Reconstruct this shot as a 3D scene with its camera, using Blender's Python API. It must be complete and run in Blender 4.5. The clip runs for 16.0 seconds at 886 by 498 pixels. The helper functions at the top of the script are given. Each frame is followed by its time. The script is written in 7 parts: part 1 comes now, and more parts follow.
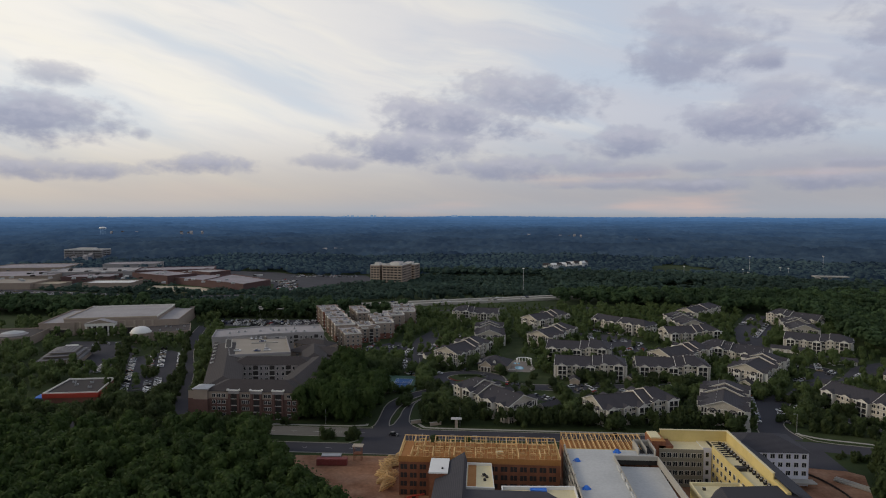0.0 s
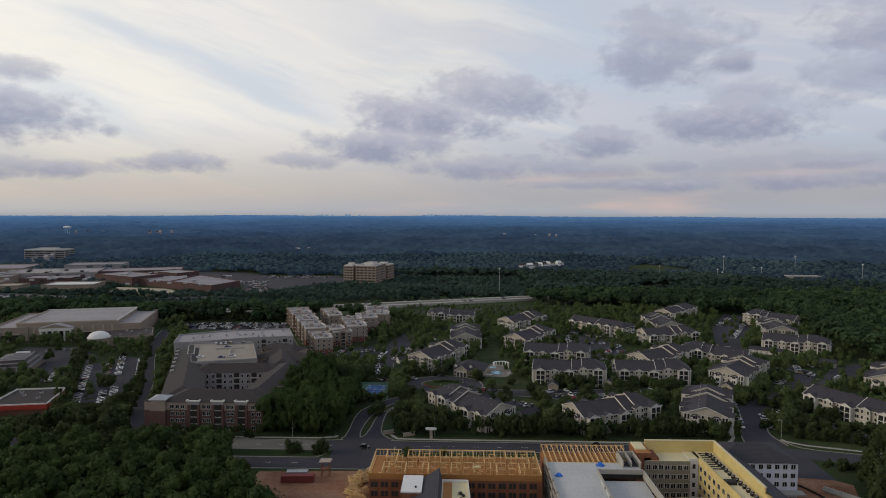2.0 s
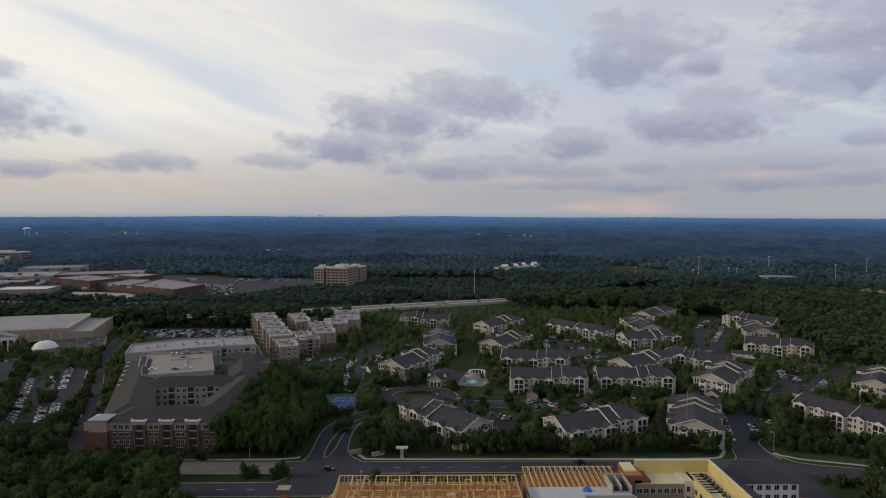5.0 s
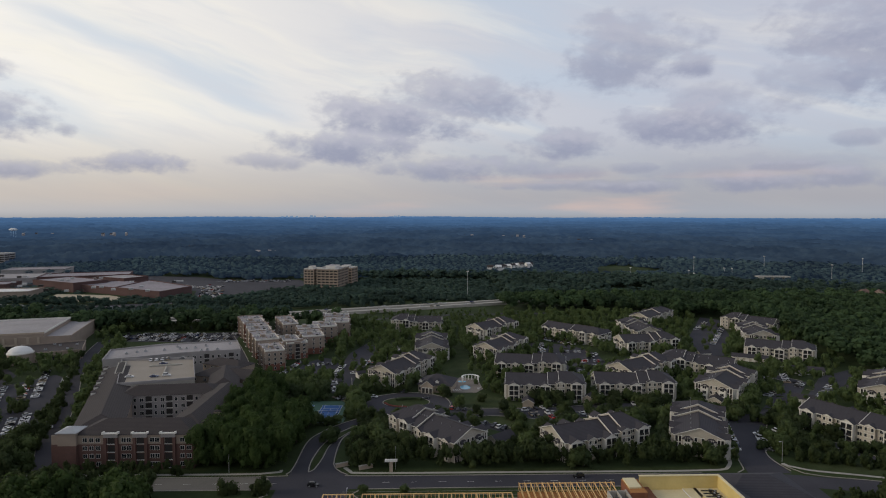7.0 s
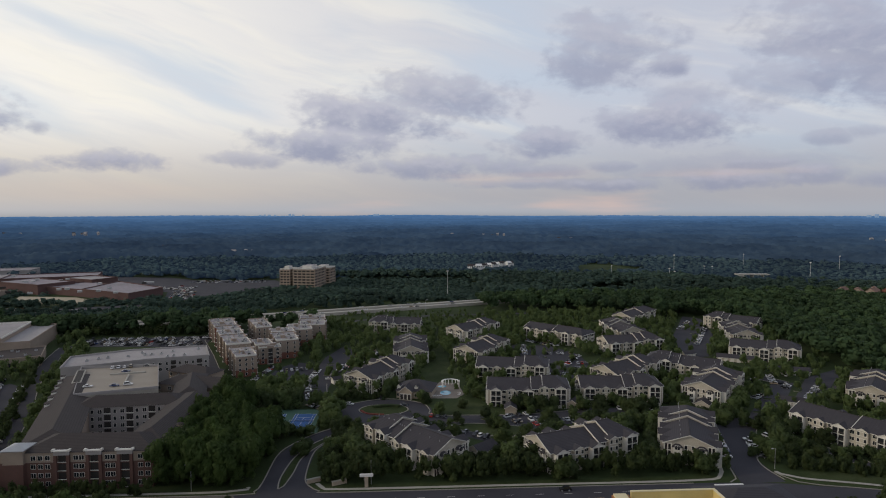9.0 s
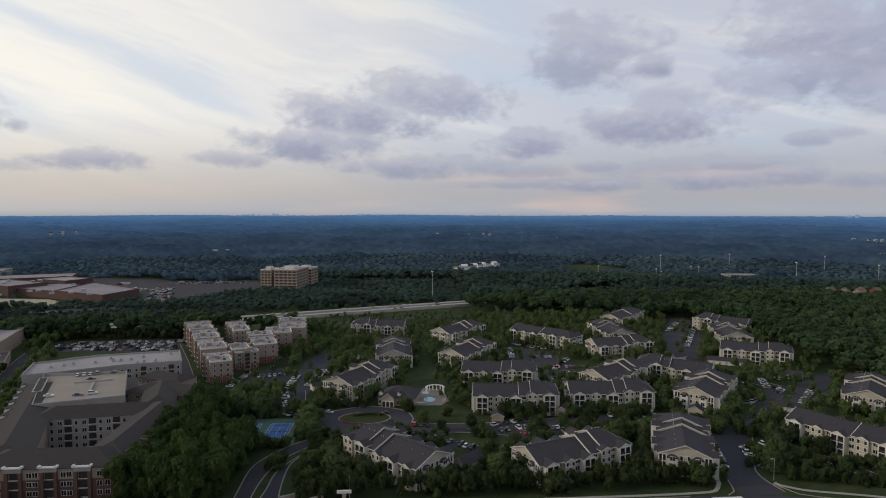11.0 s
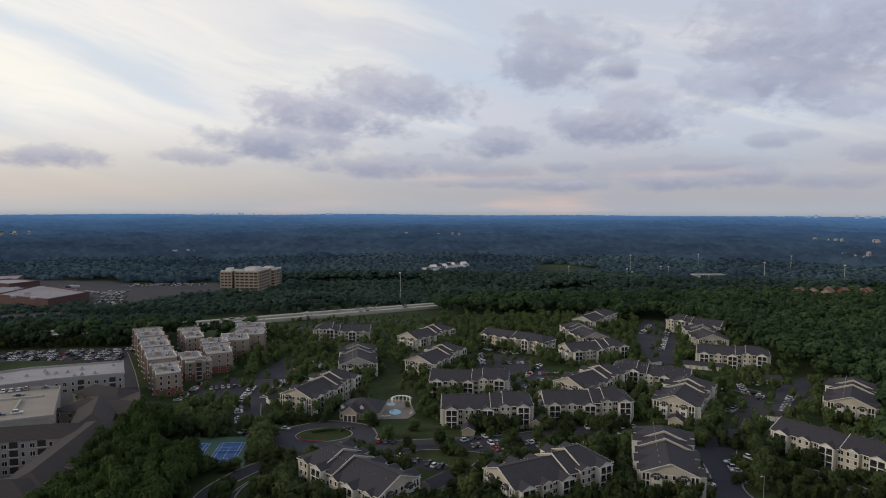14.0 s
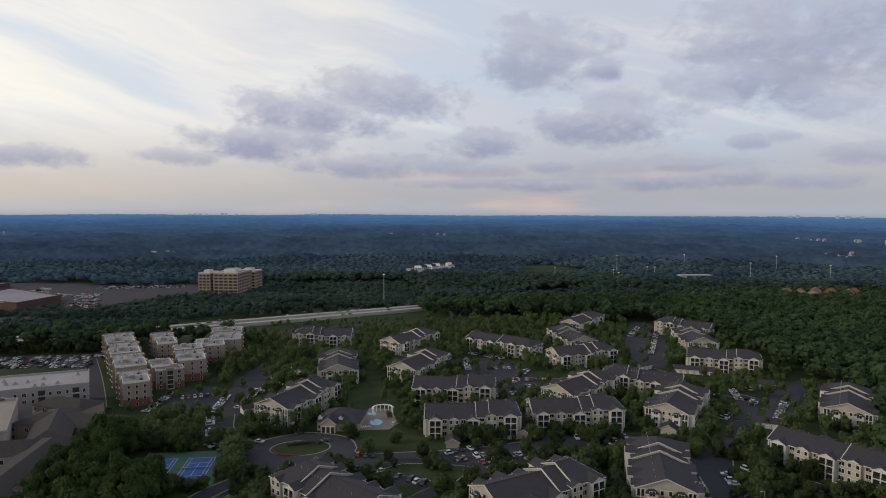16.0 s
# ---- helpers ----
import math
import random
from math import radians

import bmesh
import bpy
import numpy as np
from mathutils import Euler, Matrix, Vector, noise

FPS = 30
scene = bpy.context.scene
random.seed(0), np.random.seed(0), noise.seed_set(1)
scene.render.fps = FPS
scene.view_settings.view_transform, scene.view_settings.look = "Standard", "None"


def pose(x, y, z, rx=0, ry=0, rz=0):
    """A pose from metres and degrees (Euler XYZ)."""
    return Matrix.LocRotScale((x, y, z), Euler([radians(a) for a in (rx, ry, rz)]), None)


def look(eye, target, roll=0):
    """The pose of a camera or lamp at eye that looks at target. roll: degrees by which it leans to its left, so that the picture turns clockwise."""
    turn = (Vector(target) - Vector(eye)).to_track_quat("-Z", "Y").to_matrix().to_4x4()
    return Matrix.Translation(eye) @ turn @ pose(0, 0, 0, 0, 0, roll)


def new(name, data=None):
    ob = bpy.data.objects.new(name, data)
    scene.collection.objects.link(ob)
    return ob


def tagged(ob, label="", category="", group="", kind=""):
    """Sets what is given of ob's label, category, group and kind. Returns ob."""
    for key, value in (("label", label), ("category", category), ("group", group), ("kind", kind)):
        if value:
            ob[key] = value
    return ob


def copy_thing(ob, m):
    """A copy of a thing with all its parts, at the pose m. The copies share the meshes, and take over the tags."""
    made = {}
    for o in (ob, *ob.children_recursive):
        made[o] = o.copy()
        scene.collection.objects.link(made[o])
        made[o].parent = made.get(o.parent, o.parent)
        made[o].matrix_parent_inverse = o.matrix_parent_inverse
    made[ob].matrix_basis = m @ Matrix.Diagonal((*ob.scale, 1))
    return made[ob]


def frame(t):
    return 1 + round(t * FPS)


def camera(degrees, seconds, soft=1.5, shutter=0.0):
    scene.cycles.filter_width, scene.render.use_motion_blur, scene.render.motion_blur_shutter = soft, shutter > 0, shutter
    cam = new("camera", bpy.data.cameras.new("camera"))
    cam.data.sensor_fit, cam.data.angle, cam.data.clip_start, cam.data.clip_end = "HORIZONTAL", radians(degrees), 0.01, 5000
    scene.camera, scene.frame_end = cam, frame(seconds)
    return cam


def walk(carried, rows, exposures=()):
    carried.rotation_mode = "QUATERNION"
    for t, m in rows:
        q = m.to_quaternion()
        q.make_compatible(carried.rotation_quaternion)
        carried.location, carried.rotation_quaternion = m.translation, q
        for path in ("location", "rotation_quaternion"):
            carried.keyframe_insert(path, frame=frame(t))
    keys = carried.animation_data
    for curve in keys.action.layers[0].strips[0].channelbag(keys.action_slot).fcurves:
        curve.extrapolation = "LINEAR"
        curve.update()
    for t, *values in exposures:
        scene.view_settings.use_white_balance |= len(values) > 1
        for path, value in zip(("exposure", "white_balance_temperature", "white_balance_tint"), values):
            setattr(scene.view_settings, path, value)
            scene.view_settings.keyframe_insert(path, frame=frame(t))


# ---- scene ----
cam = camera(71.8, 16.0, soft=1.05)
PATH = [
    (0, (-3.38, -15.84, 108.16), (-16.48, 183.37, 96.16), 0.1),
    (0.5, (-3.56, -11.97, 108.18), (-15.06, 187.32, 95.98), 0.1),
    (1, (-3.58, -8.12, 108.16), (-13.28, 191.28, 95.96), 0.1),
    (1.5, (-3.52, -4.32, 108.12), (-10.82, 195.18, 95.92), 0.2),
    (2, (-3.59, -0.41, 108.15), (-8.69, 199.19, 95.95), 0.2),
    (2.5, (-3.60, 3.40, 108.15), (-7.20, 203.00, 96.05), 0.2),
    (3, (-3.57, 7.24, 108.11), (-5.87, 206.84, 96.01), 0.2),
    (3.5, (-3.42, 11.10, 108.01), (-4.12, 210.70, 95.81), 0.2),
    (4, (-3.22, 14.96, 107.97), (-2.22, 214.66, 95.87), 0.2),
    (6.5, (-2.05, 33.62, 107.08), (2.75, 233.22, 95.28), 0.1),
    (7, (-1.80, 37.45, 107.04), (3.70, 237.05, 95.24), 0.1),
    (7.5, (-1.50, 41.36, 107.02), (5.30, 240.86, 95.22), 0.1),
    (8, (-1.14, 45.18, 107.02), (7.46, 244.68, 94.92), 0.0),
    (8.5, (-0.90, 48.90, 107.01), (9.60, 248.30, 94.91), 0.0),
    (9, (-0.54, 52.51, 106.96), (11.46, 251.71, 94.66), 0.0),
    (11.5, (1.77, 70.72, 106.35), (19.97, 269.52, 94.05), 0.1),
    (12, (2.31, 74.50, 106.32), (22.31, 273.10, 94.02), 0.1),
    (12.5, (2.81, 78.26, 106.30), (24.51, 276.76, 93.89), 0.1),
    (13, (3.45, 81.97, 106.30), (26.65, 280.27, 93.90), 0.1),
    (13.5, (4.06, 85.70, 106.30), (29.06, 283.70, 93.80), 0.2),
    (14, (4.68, 89.39, 106.27), (31.28, 287.19, 93.77), 0.2),
    (14.5, (5.42, 92.99, 106.19), (33.42, 290.59, 93.80), 0.2),
    (15, (6.31, 96.54, 106.22), (35.51, 293.94, 93.82), 0.2),
    (15.5, (7.11, 100.15, 106.25), (37.31, 297.45, 93.85), 0.2),
    (16, (7.76, 103.74, 106.23), (39.06, 300.84, 93.83), 0.2),
]
walk(cam, [(t, look(eye, target, roll)) for t, eye, target, roll in PATH], [(0, -0.05), (7, -0.02), (16, 0.07)])

# ---- sky and sun ----
world = bpy.data.worlds.new("sky")
scene.world = world
world.use_nodes = True
wn, wl = world.node_tree.nodes, world.node_tree.links
wn.clear()
SUN_AZ, SUN_EL = -93.0, 22.0


def wmath(op, a, b=None, c=None):
    n = wn.new("ShaderNodeMath")
    n.operation = op
    for i, v in enumerate((a, b, c)):
        if v is None:
            continue
        if isinstance(v, (int, float)):
            n.inputs[i].default_value = v
        else:
            wl.new(v, n.inputs[i])
    return n.outputs[0]


def wmix(f, a, b):
    n = wn.new("ShaderNodeMix")
    n.data_type = "RGBA"
    for i, v in ((0, f), (6, a), (7, b)):
        if isinstance(v, tuple):
            n.inputs[i].default_value = (*v, 1)
        elif isinstance(v, (int, float)):
            n.inputs[i].default_value = v
        else:
            wl.new(v, n.inputs[i])
    return n.outputs[2]


def wstep(v, lo, hi):
    n = wn.new("ShaderNodeMapRange")
    n.interpolation_type = "SMOOTHSTEP"
    wl.new(v, n.inputs[0])
    n.inputs[1].default_value, n.inputs[2].default_value = lo, hi
    return n.outputs[0]


wco = wn.new("ShaderNodeTexCoord")
wsep = wn.new("ShaderNodeSeparateXYZ")
wl.new(wco.outputs["Generated"], wsep.inputs[0])
az = wmath("MULTIPLY", wmath("ARCTAN2", wsep.outputs[0], wsep.outputs[1]), 57.2958)
el = wmath("MULTIPLY", wmath("ARCSINE", wsep.outputs[2]), 57.2958)


def wnoise(sx, sy, scale, detail, rough, ox=0.0, dist=0.0):
    cb = wn.new("ShaderNodeCombineXYZ")
    wl.new(wmath("MULTIPLY_ADD", az, sx, ox), cb.inputs[0])
    wl.new(wmath("MULTIPLY", el, sy), cb.inputs[1])
    n = wn.new("ShaderNodeTexNoise")
    wl.new(cb.outputs[0], n.inputs["Vector"])
    n.inputs["Scale"].default_value = scale
    n.inputs["Detail"].default_value = detail
    n.inputs["Roughness"].default_value = rough
    n.inputs["Distortion"].default_value = dist
    return n.outputs["Fac"]


nish = wn.new("ShaderNodeTexSky")
nish.sky_type = "NISHITA"
nish.sun_disc = False
nish.sun_elevation, nish.sun_rotation = radians(SUN_EL), radians(SUN_AZ)
nscale = wn.new("ShaderNodeVectorMath")
nscale.operation = "SCALE"
wl.new(nish.outputs[0], nscale.inputs[0])
nscale.inputs[3].default_value = 0.08
# high thin veil: cream towards the sun, lavender away from it, blue gaps
side = wstep(az, -40.0, 25.0)
veil = wmix(side, (1.04, 0.99, 0.91), (0.59, 0.61, 0.70))
warp = wmath("MULTIPLY_ADD", wnoise(0.05, 0.09, 1.0, 3, 0.5, 41.0), 5.0, -2.5)
el_warped = wmath("ADD", el, warp)


def wband(sx, sy, detail, rough, ox, tilt):
    cb = wn.new("ShaderNodeCombineXYZ")
    wl.new(wmath("MULTIPLY_ADD", az, sx, ox), cb.inputs[0])
    wl.new(wmath("MULTIPLY", wmath("MULTIPLY_ADD", az, tilt, el_warped), sy), cb.inputs[1])
    n = wn.new("ShaderNodeTexNoise")
    wl.new(cb.outputs[0], n.inputs["Vector"])
    n.inputs["Scale"].default_value, n.inputs["Detail"].default_value, n.inputs["Roughness"].default_value = 1.0, detail, rough
    return n.outputs["Fac"]


veil = wmix(wmath("MULTIPLY", wstep(wband(0.045, 0.22, 4, 0.5, 3.1, 0.24), 0.42, 0.68), 0.58), veil, (0.55, 0.66, 0.80))
veil = wmix(wmath("MULTIPLY", wstep(wband(0.05, 0.36, 5, 0.55, 11.7, 0.24), 0.45, 0.70), wmath("MULTIPLY_ADD", side, -0.30, 0.6)), veil, (1.05, 0.99, 0.86))
veil = wmix(wmath("MULTIPLY", wstep(wband(0.10, 0.70, 5, 0.6, 31.0, 0.16), 0.46, 0.72), 0.34), veil, wmix(side, (0.80, 0.79, 0.81), (0.56, 0.60, 0.70)))
low = wstep(el, 9.0, 1.0)
veil = wmix(wmath("MULTIPLY", low, 0.8), veil, wmix(side, (0.53, 0.465, 0.43), (0.365, 0.36, 0.41)))
veil = wmix(wmath("MULTIPLY", wstep(el, 1.6, -0.3), 0.6), veil, (0.42, 0.47, 0.55))
veil = wmix(0.12, veil, nscale.outputs[0])
# overhead, out of view, the sky is darkened to dim light from above
veil = wmix(wstep(el, 21.0, 38.0), veil, (0.31, 0.345, 0.43))
# low grey cumulus banks: (azimuth, elevation, half width, half height, weight)
BANKS = [
    (-37.2, 7.4, 5.5, 1.8, 1.0), (-35.7, 10.6, 2.1, 0.9, 0.7), (-36.3, 3.3, 5.3, 0.7, 0.85), (-24.8, 4.1, 3.2, 0.8, 0.95), (-29.8, 6.5, 0.7, 0.5, 0.8),
    (2.8, 10.1, 6.4, 2.1, 0.9), (-2.9, 8.4, 6.8, 1.9, 1.0), (-7.1, 6.0, 5.4, 1.4, 1.0), (-14.4, 4.5, 3.0, 0.6, 0.7), (17.8, 13.8, 4.6, 2.8, 0.8), (23.2, 12.5, 1.8, 0.9, 0.9),
    (23.6, 7.5, 5.0, 1.9, 1.0), (25.5, 9.5, 3.2, 1.2, 0.6), (13.1, 6.1, 3.7, 1.1, 0.95), (3.9, 4.0, 7.3, 0.9, 0.85), (11.9, 3.7, 3.4, 0.5, 0.6), (12.0, 2.5, 5.9, 0.4, 0.6),
    (18.5, 2.3, 4.1, 0.5, 0.75), (18.9, 4.0, 1.8, 0.4, 0.6), (28.5, 2.6, 4.2, 0.7, 0.8), (30.8, 3.9, 2.5, 0.5, 0.75), (39.0, 13.4, 7.8, 4.3, 0.9), (32.9, 10.5, 4.0, 1.9, 0.6),
    (42.1, 8.8, 3.6, 1.6, 0.5), (35.4, 5.8, 1.4, 0.5, 0.6), (38.2, 6.1, 1.4, 0.5, 0.5), (34.4, 3.0, 2.3, 0.8, 0.75), (40.1, 2.5, 2.9, 0.6, 0.65), (43.4, 4.5, 2.7, 0.7, 0.6),
    (29.0, 3.6, 7.0, 1.2, 0.4), (58.0, 7.0, 9.0, 2.0, 0.8), (-62.0, 8.0, 9.0, 2.2, 0.7), (75.0, 14.0, 10.0, 3.5, 0.8), (110.0, 9.0, 14.0, 3.0, 0.8), (150.0, 12.0, 14.0, 3.5, 0.8),
    (-150.0, 10.0, 15.0, 3.0, 0.8), (-105.0, 12.0, 12.0, 3.0, 0.8),
]
wob = wnoise(0.26, 0.44, 1.0, 5, 0.56, 5.3, 0.25)
wob2 = wnoise(0.85, 1.35, 1.0, 4, 0.55, 1.9, 0.2)
shape = wmath("ADD", wmath("MULTIPLY_ADD", wob, 3.4, -1.75), wmath("MULTIPLY_ADD", wob2, 1.5, -0.75))
bank, crest = None, None
for a0, e0, ra, re, wt in BANKS:
    dx = wmath("MULTIPLY", wmath("SUBTRACT", az, a0), 0.82 / ra)
    dy = wmath("MULTIPLY", wmath("SUBTRACT", el, e0), 0.84 / re)
    r2 = wmath("ADD", wmath("MULTIPLY", dx, dx), wmath("MULTIPLY", dy, dy))
    v = wmath("ADD", wmath("SUBTRACT", 1.0, r2), shape)
    m = wmath("MULTIPLY", wstep(v, -0.55, 1.05), wt)
    c = wmath("MULTIPLY", m, wstep(wmath("ADD", dy, wmath("MULTIPLY_ADD", wob2, 1.6, -0.8)), -0.5, 0.9))
    bank = m if bank is None else wmath("MAXIMUM", bank, m)
    crest = c if crest is None else wmath("MAXIMUM", crest, c)
grey = wmix(crest, (0.27, 0.295, 0.42), (0.47, 0.475, 0.57))
skycol = wmix(wmath("MULTIPLY", bank, 0.82), veil, grey)
skycol = wmix(wmath("MULTIPLY", wstep(wnoise(0.03, 0.25, 1.4, 4, 0.5, 20.0), 0.5, 0.7), wmath("MULTIPLY", wstep(el, 4.5, 2.0), wmath("MULTIPLY", side, 0.5))), skycol, (0.80, 0.55, 0.45))
skycol = wmix(wstep(el, 0.2, -1.5), skycol, (0.10, 0.13, 0.16))
bg = wn.new("ShaderNodeBackground")
wl.new(skycol, bg.inputs[0])
bg.inputs[1].default_value = 1.0
wout = wn.new("ShaderNodeOutputWorld")
wl.new(bg.outputs[0], wout.inputs[0])

sun = new("sun", bpy.data.lights.new("sun", "SUN"))
sun.data.energy, sun.data.angle, sun.data.color = 1.15, radians(12), (1.0, 0.86, 0.67)
_sa, _se = radians(SUN_AZ), radians(SUN_EL)
_to = Vector((math.sin(_sa) * math.cos(_se), math.cos(_sa) * math.cos(_se), math.sin(_se)))
sun.matrix_world = look(_to * 800, (0, 0, 0))

# ---- materials ----
def mat(name, col, rough=0.8, var=0.25, scale=0.5, fine=6.0, metal=0.0, rnd=0.0, island=0.0, tint=None, spec=0.3, bump=0.0, coords="pos", thin=0.0):
    """A surface with two scales of mottling, and a shift of value by object or by island."""
    m = bpy.data.materials.new(name)
    m.use_nodes = True
    nt, ns = m.node_tree, m.node_tree.nodes
    p = ns["Principled BSDF"]
    p.inputs["Roughness"].default_value = rough
    p.inputs["Metallic"].default_value = metal
    p.inputs["Specular IOR Level"].default_value = spec
    geo = ns.new("ShaderNodeNewGeometry")
    vec = geo.outputs["Position"]
    if coords == "object":
        vec = ns.new("ShaderNodeTexCoord").outputs["Object"]

    def nz(sc, det):
        n = ns.new("ShaderNodeTexNoise")
        n.inputs["Scale"].default_value, n.inputs["Detail"].default_value = sc, det
        nt.links.new(vec, n.inputs["Vector"])
        return n.outputs["Fac"]

    def calc(op, a, b):
        n = ns.new("ShaderNodeMath")
        n.operation = op
        for i, v in ((0, a), (1, b)):
            if isinstance(v, (int, float)):
                n.inputs[i].default_value = v
            else:
                nt.links.new(v, n.inputs[i])
        return n.outputs[0]

    big, small = nz(scale, 4), nz(fine, 3)
    f = calc("ADD", calc("MULTIPLY", calc("SUBTRACT", big, 0.5), var * 3.0), calc("MULTIPLY", calc("SUBTRACT", small, 0.5), var * 1.6))
    if rnd:
        oi = ns.new("ShaderNodeObjectInfo")
        f = calc("ADD", f, calc("MULTIPLY", calc("SUBTRACT", oi.outputs["Random"], 0.5), rnd * 2))
    if island:
        f = calc("ADD", f, calc("MULTIPLY", calc("SUBTRACT", geo.outputs["Random Per Island"], 0.5), island * 2))
    f = calc("MAXIMUM", calc("ADD", f, 1.0), 0.25)
    mix = ns.new("ShaderNodeMix")
    mix.data_type = "RGBA"
    mix.inputs[6].default_value = (*col, 1)
    mix.inputs[7].default_value = (*(tint or col), 1)
    nt.links.new(big, mix.inputs[0])
    sc = ns.new("ShaderNodeVectorMath")
    sc.operation = "SCALE"
    nt.links.new(mix.outputs[2], sc.inputs[0])
    nt.links.new(f, sc.inputs[3])
    nt.links.new(sc.outputs[0], p.inputs["Base Color"])
    if bump:
        b = ns.new("ShaderNodeBump")
        b.inputs["Strength"].default_value = bump
        nt.links.new(small, b.inputs["Height"])
        nt.links.new(b.outputs[0], p.inputs["Normal"])
    if thin:
        tr, mx = ns.new("ShaderNodeBsdfTranslucent"), ns.new("ShaderNodeMixShader")
        mx.inputs[0].default_value = thin
        nt.links.new(sc.outputs[0], tr.inputs["Color"])
        nt.links.new(p.outputs[0], mx.inputs[1])
        nt.links.new(tr.outputs[0], mx.inputs[2])
        nt.links.new(mx.outputs[0], ns["Material Output"].inputs["Surface"])
    return m


def rows_mat(name, col, dark, period, axis_z=True, rough=0.8, share=0.12, var=0.15):
    """Courses: thin dark lines that repeat along the height (siding, brick, shingle)."""
    m = mat(name, col, rough, var, 0.35, 4.0)
    nt, ns = m.node_tree, m.node_tree.nodes
    p = ns["Principled BSDF"]
    src = p.inputs["Base Color"].links[0].from_socket
    geo = ns.new("ShaderNodeNewGeometry")
    sp = ns.new("ShaderNodeSeparateXYZ")
    nt.links.new(geo.outputs["Position"], sp.inputs[0])
    d = ns.new("ShaderNodeMath")
    d.operation = "DIVIDE"
    nt.links.new(sp.outputs[2], d.inputs[0])
    d.inputs[1].default_value = period
    fr = ns.new("ShaderNodeMath")
    fr.operation = "FRACT"
    nt.links.new(d.outputs[0], fr.inputs[0])
    lt = ns.new("ShaderNodeMath")
    lt.operation = "LESS_THAN"
    nt.links.new(fr.outputs[0], lt.inputs[0])
    lt.inputs[1].default_value = share
    mx = ns.new("ShaderNodeMix")
    mx.data_type = "RGBA"
    nt.links.new(lt.outputs[0], mx.inputs[0])
    nt.links.new(src, mx.inputs[6])
    mx.inputs[7].default_value = (*dark, 1)
    nt.links.new(mx.outputs[2], p.inputs["Base Color"])
    return m


GRASS = mat("grass", (0.028, 0.046, 0.016), 0.95, 0.30, 0.035, 0.5, tint=(0.044, 0.058, 0.024), spec=0.1)
LAWN = mat("mown_lawn", (0.029, 0.051, 0.015), 0.95, 0.42, 0.08, 0.8, tint=(0.052, 0.058, 0.028), spec=0.1)
ASPHALT = mat("asphalt", (0.044, 0.044, 0.053), 0.9, 0.18, 0.05, 1.2, tint=(0.056, 0.054, 0.062), spec=0.2)
CONCRETE = mat("concrete", (0.36, 0.34, 0.30), 0.85, 0.12, 0.15, 2.0)
KERB = mat("kerb_concrete", (0.26, 0.24, 0.205), 0.85, 0.15, 0.2, 2.0)
PAINT = mat("road_paint", (0.65, 0.64, 0.60), 0.7, 0.15, 0.6, 5.0)
DIRT = mat("bare_clay", (0.30, 0.125, 0.062), 0.95, 0.50, 0.10, 0.7, tint=(0.24, 0.165, 0.115), spec=0.1)
SIDING = rows_mat("cream_siding", (0.43, 0.395, 0.33), (0.33, 0.30, 0.25), 0.25)
WHITE = mat("white_trim", (0.62, 0.60, 0.55), 0.6, 0.06, 0.4, 3.0)
SHINGLE = rows_mat("dark_shingle", (0.049, 0.045, 0.051), (0.036, 0.033, 0.037), 0.30, share=0.3)
SHINGLE_B = rows_mat("brown_shingle", (0.048, 0.040, 0.039), (0.036, 0.030, 0.029), 0.30, share=0.3)
GLASS = mat("window_glass", (0.02, 0.024, 0.028), 0.12, 0.2, 0.3, 2.0, spec=0.6)
# Painted shade of recesses and openings; also the black of rails, tyres and vents.
DARK = mat("recess_shade_and_black", (0.035, 0.032, 0.03), 0.8, 0.2, 0.4, 3.0)
BRICK = rows_mat("red_brick", (0.19, 0.078, 0.055), (0.14, 0.078, 0.062), 0.20, share=0.18)
STUCCO = mat("beige_stucco", (0.29, 0.235, 0.19), 0.85, 0.10, 0.2, 2.0)
GREYSTUCCO = mat("grey_stucco", (0.30, 0.285, 0.28), 0.85, 0.10, 0.2, 2.0)
MEMBRANE = mat("roof_membrane", (0.37, 0.35, 0.345), 0.8, 0.30, 0.05, 0.7, tint=(0.26, 0.24, 0.24))
DECK = mat("garage_deck", (0.30, 0.265, 0.22), 0.85, 0.12, 0.08, 1.0)
METAL = mat("galvanised_metal", (0.40, 0.41, 0.42), 0.45, 0.10, 0.5, 4.0, metal=0.6)
BARK = mat("bark", (0.09, 0.07, 0.055), 0.95, 0.25, 1.0, 8.0, coords="object")
LEAF = mat("leaves", (0.050, 0.078, 0.027), 0.75, 0.24, 0.11, 1.0, rnd=0.45, island=0.12, tint=(0.088, 0.116, 0.042), spec=0.2, thin=0.45)
LEAFDARK = mat("dark_leaves", (0.044, 0.066, 0.029), 0.8, 0.20, 0.05, 1.0, rnd=0.30, island=0.14, tint=(0.068, 0.092, 0.038), spec=0.15, thin=0.45)
NEARLEAF = mat("fresh_leaves", (0.034, 0.064, 0.019), 0.75, 0.34, 0.07, 0.6, island=0.12, tint=(0.074, 0.112, 0.030), spec=0.2, thin=0.45)
WOODS = mat("woodland_leaves", (0.047, 0.082, 0.044), 0.8, 0.50, 0.017, 0.12, island=0.08, tint=(0.074, 0.118, 0.047), spec=0.15, thin=0.45)

